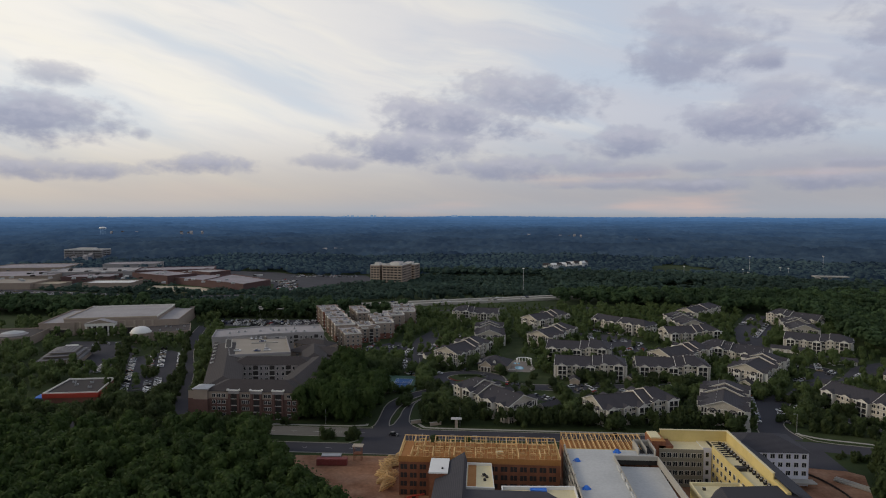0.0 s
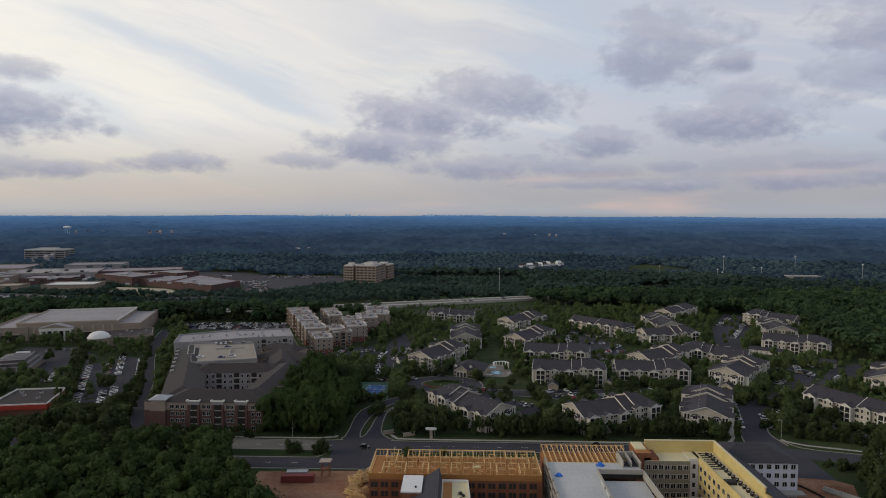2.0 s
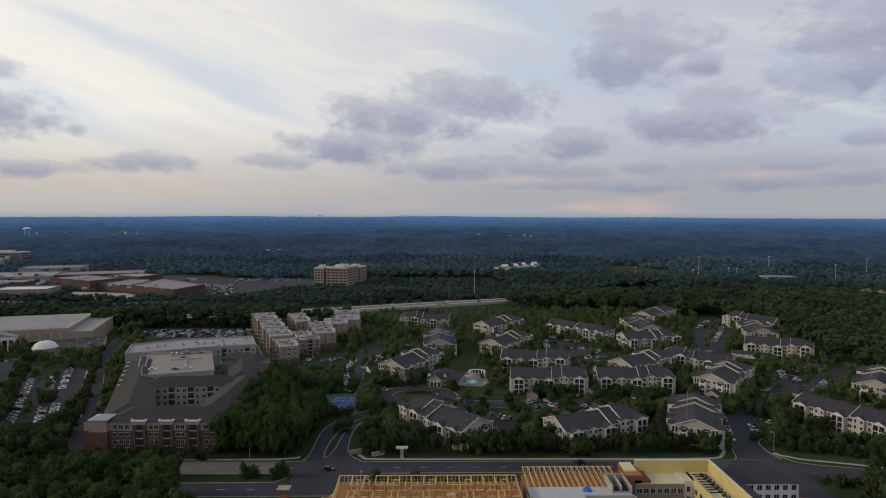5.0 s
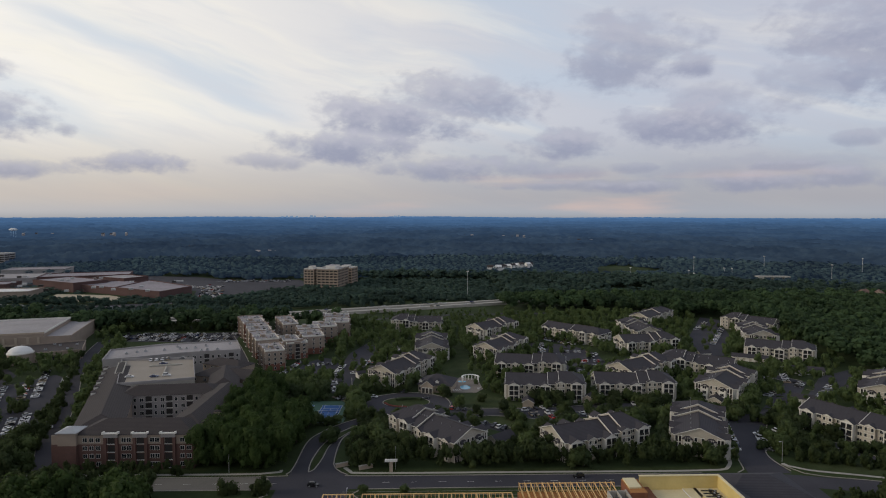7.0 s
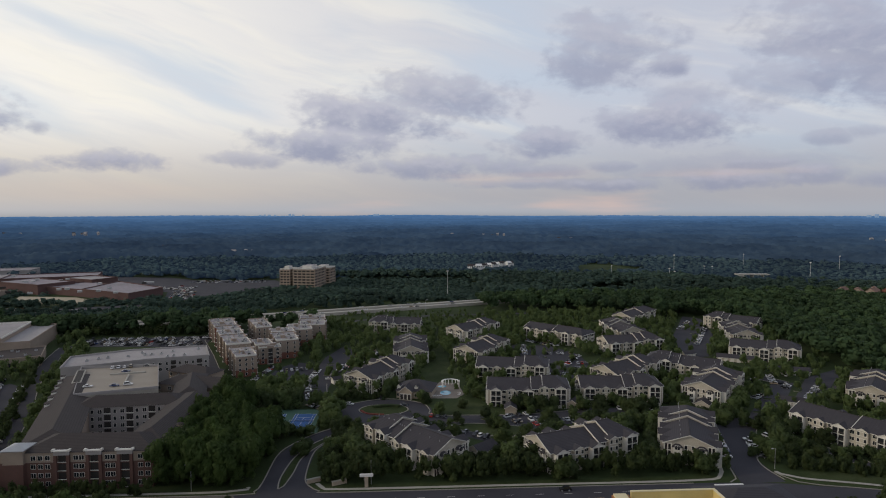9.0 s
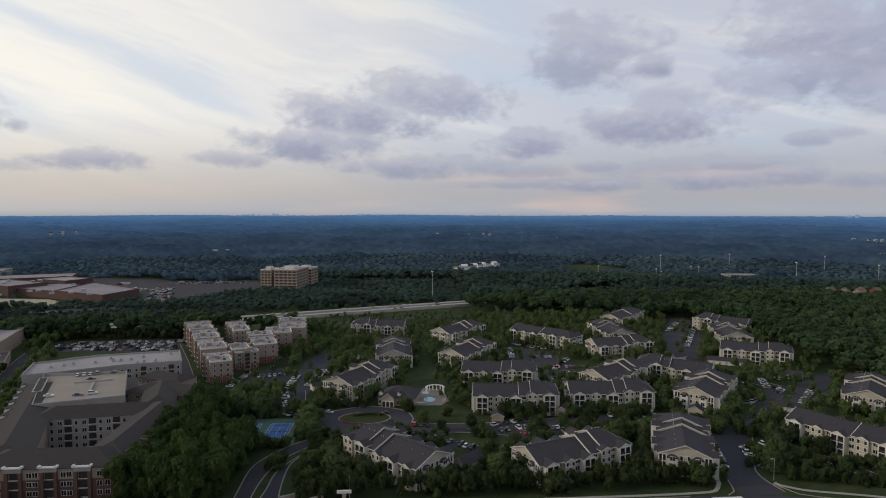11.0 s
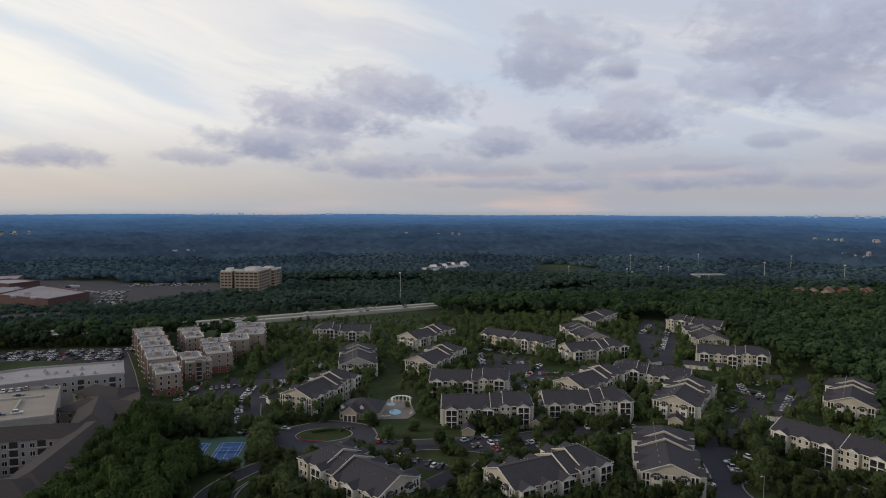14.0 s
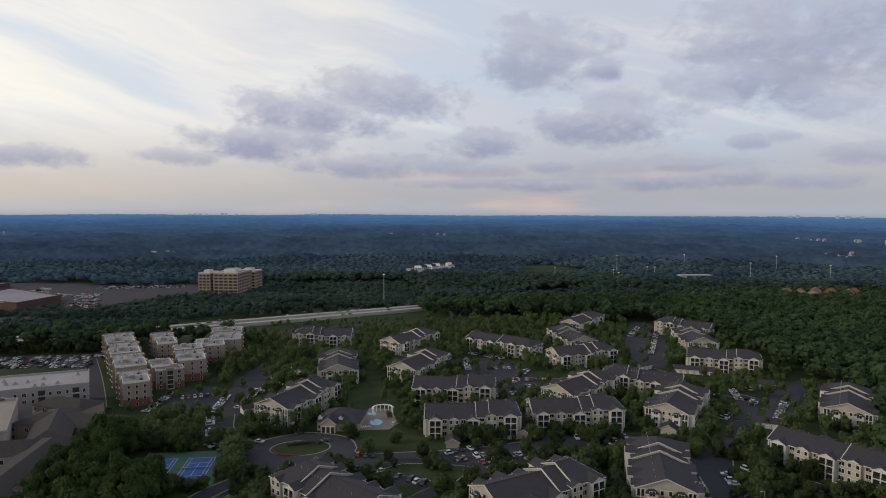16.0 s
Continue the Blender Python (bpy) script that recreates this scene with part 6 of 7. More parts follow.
# sidewalk north of the arterial
sw = Mesh()
strip(sw, smooth_line([(-400, 284.5), (-140, 284.5), (-70, 284.5), (-62, 288)]), -0.8, 0.8, 0, 0.09, CONCRETE)
strip(sw, smooth_line([(-36, 290), (-33, 285.6), (-24, 284.2), (40, 283.8), (112, 283.6), (126, 287), (132, 300)]), -0.8, 0.8, 0, 0.09, CONCRETE)
strip(sw, smooth_line([(151, 290), (158, 283), (200, 269), (330, 216)]), -0.8, 0.8, 0, 0.09, CONCRETE)
tagged(put("sidewalk", sw), "narrow pale concrete sidewalk in the grass", "sidewalk", kind="structure")

def haze_glow_mat(name, base, glow):
    """Stuff of the far backdrop, with bluish haze painted in as base colour and emission."""
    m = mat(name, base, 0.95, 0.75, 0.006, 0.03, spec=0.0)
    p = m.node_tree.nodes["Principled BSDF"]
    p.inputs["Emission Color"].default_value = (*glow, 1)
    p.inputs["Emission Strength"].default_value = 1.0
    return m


# overpass, water tower, skyline, far houses
ov = empty("overpass", pose(525, 950, 0, 0, 0, -6), "pale concrete motorway overpass in the woods", "bridge")
put("deck", Mesh().box(-24, 24, -6, 6, 10.5, 12, CONCRETE), ov)
for x in (-16, 0, 16):
    put("pier", Mesh().box(x - 1, x + 1, -4, 4, 0, 10.5, CONCRETE), ov)
put("ramp_wall", Mesh().box(-24, -14, -6.4, -6, 0, 10.5, CONCRETE), ov)
take(rect(525, 945, -6, 56, 30), 0)
# Towers and tank legs glow pale blue in place of real haze.
SKYL = haze_glow_mat("tower_haze_glow", (0.05, 0.06, 0.08), (0.15, 0.23, 0.34))
wt = empty("water_tower", pose(-1420, 2180, 1), "white water tower on slim legs above the woods", "water tower")
bowl = Mesh()
prev = None
for k in range(9):
    e = -1.2 + 2.75 * k / 8
    q = [(13 * math.cos(e) * math.cos(6.2832 * i / 16), 13 * math.cos(e) * math.sin(6.2832 * i / 16), 46 + 5 * math.sin(e)) for i in range(16)]
    if prev:
        for i in range(16):
            bowl.face([prev[i], prev[(i + 1) % 16], q[(i + 1) % 16], q[i]], DOMEWHITE)
    prev = q
put("tank", bowl, wt, smooth=True)
for k in range(6):
    a = 6.2832 * k / 6
    put("leg", Mesh().beam((8 * math.cos(a), 8 * math.sin(a), 12), (8 * math.cos(a), 8 * math.sin(a), 42), 0.3, SKYL), wt)
r9 = random.Random(9)
for a, hh, w in ((-13.2, 84, 16), (-12.8, 87, 12), (-12.4, 86, 22), (-11.9, 84, 14), (-10.6, 91, 18), (-10.3, 88, 14), (-2.9, 89, 26), (-2.6, 91, 14), (38.8, 92, 16), (38.3, 86, 20), (41.5, 89, 14), (42.2, 88, 30), (43.1, 87, 16), (-9.4, 85, 14), (-1.2, 86, 18)):
    x, y = 4700 * math.sin(radians(a)), 60 + 4700 * math.cos(radians(a))
    ob = empty("tower_block", pose(x, y, 0), "tower block on the horizon with haze painted on as glow", "tower block", "skyline on the horizon")
    put("shaft", Mesh().box(-w / 2, w / 2, -8, 8, 40, hh - 4.5, SKYL), ob)
    put("crown", Mesh().box(-w / 3, w / 3, -6, 6, hh - 4.5, hh - 3.8, SKYL), ob)
TERRA = mat("clay_tiles", (0.20, 0.12, 0.09), 0.85, 0.15, 0.1, 1.0)


def house(x, y, z, a, L, W, h, wallm, roofm, label, group):
    ob = empty("house", pose(x, y, z, 0, 0, a), label, "house", group)
    put("wall", Mesh().box(-L / 2, L / 2, -W / 2, W / 2, 0, h, wallm), ob)
    put("roof", Mesh().gable(-L / 2, L / 2, -W / 2, W / 2, h, h + W * 0.36, roofm, wallm, over=0.4), ob)
    for k in range(3):
        put("window", WIN_A, ob, pose(-L / 2 + (k + 0.5) * L / 3, -W / 2 - 0.02, h - 2.6))
    take(rect(x, y, a, L, W), 4)


for k in range(9):
    house(108 + k * 10 + r9.uniform(-4, 4), 1074 + k * 8 + r9.uniform(-9, 9), 9, r9.uniform(-30, 60), 10, 8, 7, DOMEWHITE, DOMEWHITE if k % 2 else SHINGLE_B, "white clapboard house among dark trees", "houses in the woods")
for k in range(7):
    house(516 + k * 13, 744 - (k % 3) * 7 - max(0, k - 4) * 6, 5, 30 + 20 * (k % 2), 13, 11, 9, STUCCO if k < 4 else BRICK, TERRA, "tan townhouse with a clay-coloured roof", "townhouses at the wood's edge")
hm = Mesh()
TOWNS = ((-20.4, 1700, 7), (-27, 2550, 5), (-32, 2600, 4), (4.5, 2300, 2), (8, 2200, 4), (14.7, 2000, 2), (39.8, 2250, 4), (43.7, 2250, 5), (41, 1600, 7), (-36, 1450, 6), (-15, 1500, 3))
for ta, tr, tn in TOWNS:
    for k in range(tn):
        a, r = radians(ta + r9.uniform(-1.3, 1.3)), tr + r9.uniform(-60, 60)
        x, y = r * math.sin(a), 60 + r * math.cos(a)
        z = ground_z(x, y) + (13 if r > 1300 else 10) + r9.uniform(0, 4)
        L, W = r9.uniform(6, 11), r9.uniform(6, 9)
        wm = r9.choice((GREYSTUCCO, GREYSTUCCO, MEMBRANE, GREYSTUCCO))
        hm.box(x - L / 2, x + L / 2, y - W / 2, y + W / 2, ground_z(x, y), z, wm)
        hm.gable(x - L / 2, x + L / 2, y - W / 2, y + W / 2, z, z + 3, r9.choice((SHINGLE_B, MEMBRANE, MEMBRANE)), wm, over=0.3)
tagged(put("distant_houses", hm), "small pale houses scattered through the far woods", "houses", kind="stuff")

# ---- cars ----
TYRE = mat("tyre_rubber", (0.02, 0.02, 0.02), 0.9, 0.1, 1.0, 5.0)
CARGLASS = mat("car_glass", (0.015, 0.018, 0.022), 0.08, 0.1, 1.0, 4.0, spec=0.7)
CARCOLS = [("white", (0.62, 0.62, 0.62)), ("silver", (0.32, 0.33, 0.35)), ("black", (0.018, 0.018, 0.02)), ("dark grey", (0.07, 0.075, 0.08)), ("red", (0.30, 0.025, 0.02)), ("navy blue", (0.02, 0.04, 0.12)), ("tan", (0.26, 0.21, 0.15))]
CARPAINT = [(n, mat(n.replace(" ", "_") + "_car_paint", c, 0.25, 0.05, 0.8, 4.0, spec=0.6)) for n, c in CARCOLS]


def car_parts(paint, tall):
    """Body with bonnet and boot, cabin glass, roof: along x, on the ground."""
    h0, h1 = (0.95, 1.45) if not tall else (1.05, 1.8)
    prof = [(-2.25, 0.35), (2.2, 0.35), (2.28, 0.62), (2.1, 0.82), (1.0, h0), (-1.6, h0), (-2.15, h0 - 0.08), (-2.3, 0.7)]
    if tall:
        prof[5:7] = [(-2.0, h0 + 0.05), (-2.22, h0)]
    b = Mesh()
    k = len(prof)
    b.v = [(x, -0.9, z) for x, z in prof] + [(x, 0.9, z) for x, z in prof]
    for i in range(k):
        j = (i + 1) % k
        b.f.append((i, j, k + j, k + i)[::-1])
        b.m.append(b.slot(paint))
    b.f += [tuple(range(k)), tuple(range(2 * k - 1, k - 1, -1))]
    b.m += [0, 0]
    c = Mesh()
    rear = -2.0 if tall else -1.5
    lo = [(1.0, -0.85, h0), (1.0, 0.85, h0), (rear, 0.85, h0), (rear, -0.85, h0)]
    hi = [(0.25, -0.68, h1), (0.25, 0.68, h1), (rear + 0.45, 0.68, h1), (rear + 0.45, -0.68, h1)]
    for i in range(4):
        j = (i + 1) % 4
        c.face([lo[i], lo[j], hi[j], hi[i]], CARGLASS)
    r = Mesh().box(rear + 0.42, 0.28, -0.7, 0.7, h1 - 0.02, h1 + 0.05, paint)
    return b.data("body"), c.data("cabin_glass"), r.data("roof")


WHEEL = Mesh()
for i in range(12):
    a0, a1 = 6.2832 * i / 12, 6.2832 * (i + 1) / 12
    p = [(0.33 * math.cos(a), 0.33 * math.sin(a)) for a in (a0, a1)]
    WHEEL.face([(p[0][0], -0.11, p[0][1]), (p[1][0], -0.11, p[1][1]), (p[1][0], 0.11, p[1][1]), (p[0][0], 0.11, p[0][1])], TYRE)
    WHEEL.face([(0, -0.11, 0), (p[1][0], -0.11, p[1][1]), (p[0][0], -0.11, p[0][1])], METAL)
    WHEEL.face([(0, 0.11, 0), (p[0][0], 0.11, p[0][1]), (p[1][0], 0.11, p[1][1])], METAL)
WHEEL = WHEEL.data("wheel")
CARS = {}
r7 = random.Random(77)


def car(x, y, ang, z=0.05, group="parked cars"):
    key = (r7.choices(range(7), (30, 20, 16, 18, 4, 6, 6))[0], r7.random() < 0.4)
    at = pose(x, y, z, 0, 0, ang)
    if key in CARS:
        return copy_thing(CARS[key], at)
    nm, paint = CARPAINT[key[0]]
    ob = empty("car", at, f"{nm} {'sport utility vehicle' if key[1] else 'saloon car'} standing on asphalt", "car", group)
    for n, me in zip(("body", "cabin_glass", "roof"), car_parts(paint, key[1])):
        put(n, me, ob)
    for wx in (-1.4, 1.4):
        for wy in (-0.85, 0.85):
            put("wheel", WHEEL, ob, pose(wx, wy, 0.33))
    CARS[key] = ob
    return ob


def car_row(x0, y0, x1, y1, fill=0.85, turn=90, pitch=2.75, z=0.05, out=None):
    """Cars side by side along a line."""
    n = max(1, int(math.dist((x0, y0), (x1, y1)) / pitch))
    a = math.degrees(math.atan2(y1 - y0, x1 - x0))
    for k in range(n + 1):
        if r7.random() < fill:
            x, y = x0 + (x1 - x0) * k / n, y0 + (y1 - y0) * k / n
            q = a + turn + r7.choice((0, 180)) + r7.uniform(-2, 2)
            if out is None:
                car(x, y, q, z)
            else:
                out.append((x, y, q, z))


for row in ((21, 347.5, 37, 334), (9, 366.5, 19, 364), (-54, 388, -47, 381), (-62, 432, -60, 462), (-42, 466, -38, 500), (-97, 441, -92, 471), (54, 364, 62, 366), (114, 371, 137, 369), (109, 357, 128, 358),
            (153.5, 350, 138.5, 305), (159, 324, 153, 304), (221, 376, 249, 405), (170, 327, 184, 331.5), (54, 354.6, 69, 358), (97, 548, 114, 528), (198, 385, 206, 392), (90, 476, 100, 463), (88, 500, 92, 528), (112, 470, 126, 492), (64, 350, 84, 357), (-50, 440, -44, 470)):
    car_row(*row, fill=0.8)
for x, y, a in ((-32, 388, -20), (-15, 397, 5), (-2, 385, 20), (56, 354, 30), (59, 344, 60), (52, 362, 20), (172, 330, 20), (195, 308, 60), (183, 334, 30), (219, 417, 50), (246, 430, 40), (-80, 440, 60), (55, 335, 15), (65, 339, 10), (76, 486, 80), (110, 466, 20), (117, 456, 40), (70, 370, 0), (78, 372, 10), (-46, 272.6, 0), (60, 278, 180), (-150, 258, 0),
                (-152, 375, 14), (-146, 377, 14), (-159, 404, 14), (-165, 374, 14), (-170, 412, 105), (-167, 413, 105), (-164, 414, 105), (-161, 415, 105), (-152, 416, 14)):
    car(x, y, a, 16.25 if (-175 < x < -145 and 370 < y < 420) else 0.05)
for row in ((118, 362, 140, 359), (100, 353, 116, 357), (66, 343, 84, 350), (12, 352, 18, 346), (228, 404, 236, 412), (-56, 400, -61, 424), (93, 440, 108, 444)):
    car_row(*row, fill=0.72)
far_cars = []
for row in ((114, 470.5, 130.5, 468.5), (112, 457.3, 125.5, 453), (104, 500, 122, 500), (-35, 471, -30, 493), (-29, 529, -21, 497), (246.7, 464.4, 244.6, 452), (234, 430, 226.5, 413), (223, 433.6, 218.4, 420), (105, 568, 118, 527), (232, 525, 275, 597), (246, 588, 272, 625), (-88, 436, -74, 430), (-84, 462, -68, 466), (150, 470, 186, 470)):
    car_row(*row, fill=0.7, out=far_cars)
for row in ((-209, 314, -262, 418), (-203, 330, -216, 355), (-226, 374, -250, 420), (-199, 334, -212, 360), (-224, 384, -258, 454), (-189, 340, -236, 438), (-262, 374, -274, 404), (-300, 462, -335, 440)):
    car_row(*row, fill=0.62, out=far_cars)
for k in range(6):
    car_row(-262, 552 + k * 4.6, -166, 545 + k * 6.2, fill=0.6, out=far_cars)
for k in range(12):
    car_row(-292 - k * 3, 822 + k * 11, -262 - k * 3, 812 + k * 11, fill=0.75 - 0.04 * k, out=far_cars)
for k in range(5):
    car_row(-330 + k * 4, 980 + k * 7, -215, 985 + k * 6, fill=0.5, out=far_cars)
for k in range(10):
    car_row(-560 + k * 14, 1060 - k * 12, -420 + k * 14, 985 - k * 10, fill=0.7, out=far_cars)
for k in range(4):
    car_row(-700, 770 - k * 6, -340, 730 - k * 4, fill=0.4, out=far_cars)
for k in range(26):
    s = r7.random()
    line = ((-136, 667), (-84, 685), (-25, 707), (69, 744)) if k % 2 else ((-136, 684), (-84, 704), (-25, 727), (69, 761))
    x, y = np.interp(s * 3, (0, 1, 2, 3), [p[0] for p in line]), np.interp(s * 3, (0, 1, 2, 3), [p[1] for p in line])
    far_cars.append((float(x), float(y) + r7.uniform(-4, 4), 25.0, 2.2))
fm = Mesh()
for x, y, a, z in far_cars:
    c, s = math.cos(radians(a)), math.sin(radians(a))
    paint = CARPAINT[r7.choices(range(7), (36, 22, 16, 16, 2, 4, 6))[0]][1]
    for (xa, xb, w, za, zb, mt) in ((-2.2, 2.2, 0.9, 0.3, 0.95, paint), (-1.6, 0.7, 0.75, 0.95, 1.4, CARGLASS), (-1.3, 0.3, 0.7, 1.4, 1.48, paint)):
        fm.prism([(x + px * c - py * s, y + px * s + py * c) for px, py in ((xa, -w), (xb, -w), (xb, w), (xa, w))], z + za, z + zb, mt)
tagged(put("parked_cars", fm), "many small parked cars in far car parks", "cars", kind="stuff")

# ---- trees ----
rng = np.random.default_rng(7)


def crown_arrays(n, leaf, seed, tall=1.0, lobes=7, core=True):
    """Leaf quads over several overlapping lobes of a crown of radius 1 round (0, 0, 1), with a ragged outline."""
    r = np.random.default_rng(seed)
    cen, rad = [(0, 0, 1.02)], [0.68]
    for i in range(lobes):
        a, h = 6.283 * (i + r.uniform(-0.3, 0.3)) * 0.618, r.uniform(0.4, 1.65)
        q = r.uniform(0.35, 0.68) * (1.15 - 0.42 * max(0.0, h - 0.7))
        cen.append((q * math.cos(a), q * math.sin(a), h))
        rad.append(r.uniform(0.24, 0.44))
    cen, rad = np.array(cen), np.array(rad)
    k = r.choice(len(rad), n, p=rad ** 2 / (rad ** 2).sum())
    d = r.normal(size=(n, 3))
    d[:, 2] = d[:, 2] * 0.9 + 0.25
    d /= np.linalg.norm(d, axis=1)[:, None]
    p = cen[k] + d * (rad[k] * r.uniform(0.78, 1.22, n))[:, None]
    nrm = d + r.normal(size=(n, 3)) * 0.22
    nrm /= np.linalg.norm(nrm, axis=1)[:, None]
    t = np.cross(nrm, r.normal(size=(n, 3)))
    t /= np.linalg.norm(t, axis=1)[:, None]
    b = np.cross(nrm, t)
    s = leaf * r.uniform(0.6, 1.35, n)[:, None]
    v = np.stack([p - t * s - b * s * 0.7, p + t * s * 0.9 - b * s * 0.8, p + t * s + b * s * 0.75, p - t * s * 0.8 + b * s * 0.9], 1).reshape(-1, 3)
    v[:, 2] = (v[:, 2] - 1) * tall + 1
    f = np.arange(4 * n).reshape(n, 4)
    if core:
        # inner shells that close the gaps
        cv, cf = [], []
        for c, q in zip(cen, rad):
            o = sum(len(x) for x in cv) + len(v)
            ring = []
            for el in (-0.9, -0.2, 0.6):
                for i in range(6):
                    a = 6.283 * (i + 0.5 * (el > 0)) / 6
                    ring.append((math.cos(a) * math.cos(el), math.sin(a) * math.cos(el), math.sin(el)))
            ring += [(0, 0, 1)]
            pts = c + np.array(ring) * q * 0.82
            pts[:, 2] = (pts[:, 2] - 1) * tall + 1
            cv.append(pts)
            for h in (0, 6):
                for i in range(6):
                    cf.append((o + h + i, o + h + (i + 1) % 6, o + h + 6 + (i + 1) % 6, o + h + 6 + i))
            for i in range(0, 6, 2):
                cf.append((o + 12 + i, o + 12 + i + 1, o + 12 + (i + 2) % 6, o + 18))
        v = np.concatenate([v, *cv])
        f = np.concatenate([f, np.array(cf)])
    return v, f


def trunk_mesh(seed):
    r = random.Random(seed)
    m = Mesh()
    m.cylinder(0, 0, 0, 0.55, 0.055, BARK, 7, 0.04)
    m.cylinder(0, 0, 0.55, 1.1, 0.04, BARK, 6, 0.015)
    for i in range(6):
        a, h = 6.283 * i / 6 + r.uniform(-0.4, 0.4), r.uniform(0.4, 0.8)
        q = r.uniform(0.35, 0.6)
        m.beam((0, 0, h), (q * math.cos(a), q * math.sin(a), h + r.uniform(0.25, 0.5)), 0.03, BARK)
    return m.data("trunk")


TREES = []
for i in range(6):
    v, f = crown_arrays(560, 0.072, 20 + i, tall=(1.1, 1.3, 1.0, 1.5, 1.2, 1.4)[i], lobes=9 + i % 3)
    TREES.append((trunk_mesh(i), quads_mesh("crown", v, f, [LEAF if i not in (3, 5) else LEAFDARK])))


def tree(x, y, h, k, label="leafy green deciduous tree on grass", group="trees of the complex"):
    """A tree of height h: the crown is about 2.1 units tall before scaling."""
    s = 1.04 * h / (1 + 1.05 * (1.1, 1.3, 1.0, 1.5, 1.2, 1.4)[k])
    m = Matrix.LocRotScale((x, y, 0), Euler((0, 0, rng.uniform(0, 6.28))), (s * rng.uniform(1.0, 1.35), s * rng.uniform(1.0, 1.35), s * rng.uniform(0.92, 1.1)))
    ob = new("tree")
    ob.matrix_basis = m
    tagged(ob, label, "tree", group)
    put("trunk", TREES[k][0], ob)
    put("crown", TREES[k][1], ob)


def woods(name, spots, label, leaf_n, leaf, seeds, material=WOODS, core=True, lobes=6, kind="stuff", tall=0.95):
    """Many trees as one mesh: spots are (x, y, ground, height, radius)."""
    base = [crown_arrays(leaf_n, leaf, s, 1.0, lobes, core) for s in seeds]
    V, F, off = [], [], 0
    for i, (x, y, z, h, r) in enumerate(spots):
        v, f = base[i % len(base)]
        a = rng.uniform(0, 6.28)
        c, s = math.cos(a), math.sin(a)
        w = np.empty_like(v)
        w[:, 0] = (v[:, 0] * c - v[:, 1] * s) * r + x
        w[:, 1] = (v[:, 0] * s + v[:, 1] * c) * r + y
        w[:, 2] = z + h - 2.0 * r * tall + v[:, 2] * r * tall
        V.append(w)
        F.append(f + off)
        off += len(v)
    if not V:
        return
    me = quads_mesh(name, np.concatenate(V), np.concatenate(F), [material], smooth=True)
    return tagged(new(name, me), label, "woodland", kind=kind)


def scatter(x0, x1, y0, y1, step, keep, jitter=0.45, cond=None):
    out = []
    for x in np.arange(x0, x1, step):
        for y in np.arange(y0, y1, step):
            if rng.random() > keep:
                continue
            px, py = x + rng.uniform(-jitter, jitter) * step, y + rng.uniform(-jitter, jitter) * step
            if is_free(px, py) and (cond is None or cond(px, py)):
                out.append((px, py))
    return out


def in_view(x, y, margin=8):
    """Inside the fan of ground that the flight looks over."""
    a = math.degrees(math.atan2(x - 2, y + 20))
    b = math.degrees(math.atan2(x - 6, y - 100)) if y > 101 else (90 if x > 0 else -90)
    return -41 - margin < a and (a < 34 + margin or b < 46 + margin)


# near woods by the building site
def near_wood(x, y):
    return x < -27 and y < float(np.interp(x, (-98, -84, -71, -60, -46, -30), (249, 222, 204, 190, 180, 174)))


def edge_x(y):
    """Where the big wood begins, to the right of the complex."""
    return float(np.interp(y, (285, 330, 380, 430, 480, 530, 590, 650, 690, 760), (226, 236, 288, 300, 292, 304, 328, 270, 150, 120)))


spots = [(x, y, 0, rng.uniform(15, 19.5), rng.uniform(5.2, 7.2)) for x, y in scatter(-330, -20, 70, 253, 7.8, 0.97, cond=near_wood) if in_view(x, y)]
woods("near_woods", spots, "dense fresh green deciduous wood beside the building site", 460, 0.070, (1, 2, 3, 4, 5), NEARLEAF, lobes=11, tall=1.05)
spots = [(x + rng.uniform(-2, 2), y + rng.uniform(-2, 2), 0, rng.uniform(17, 21.5), rng.uniform(4.4, 6.0)) for x in np.arange(-96, -62, 5.6) for y in np.arange(290, 386, 5.8) if not (x > -84 and y > 341)]
spots += [(x, y, 0, rng.uniform(9, 14), rng.uniform(3.2, 4.4)) for x, y in scatter(-100, -60, 285, 296, 4.6, 1.0, cond=lambda x, y: x < -62)]
woods("tall_trees", spots, "tall dark grove beside the brick apartment building", 760, 0.066, (51, 52, 53, 54), NEARLEAF, lobes=10, tall=1.4)
LOT_TREES = [(-212.7 - 77 * k / 15 - s, 313 + 150 * k / 15) for k in range(16) for s in (0, 5)] + [(-176 - 76 * k / 22, 312 + 172 * k / 22) for k in range(23)] + [(-184 - 22 * k / 8, 318 + 62 * k / 8) for k in range(9)]
LOT_TREES += [(-218, 362), (-221, 366), (-214, 361), (-294, 421), (-300, 432), (-313, 461), (-279, 380), (-284, 372), (-343, 400), (-340, 418), (-304, 356), (-269, 345), (-274, 350), (-355, 470), (-366, 474), (-350, 380), (-330, 360), (-320, 345), (-290, 336)]
spots = [(x, y, 0, rng.uniform(3.5, 6.5), rng.uniform(1.8, 2.6)) for x, y in [(x + rng.uniform(-1, 1), rng.uniform(283.6, 286.0)) for x in np.arange(-154, -96, 2.7)]]
spots += [(-78.5, 266.2, 0, 6.6, 3.6), (-75.4, 267.0, 0, 6.0, 3.3), (-63.8, 266.8, 0, 6.4, 3.6), (-66.6, 266.4, 0, 5.6, 3.0)]
spots += [(float(x), float(rng.uniform(262.5, 268)), 0, rng.uniform(8, 13), rng.uniform(3, 4.2)) for x in np.arange(-300, -104, 3.6)]
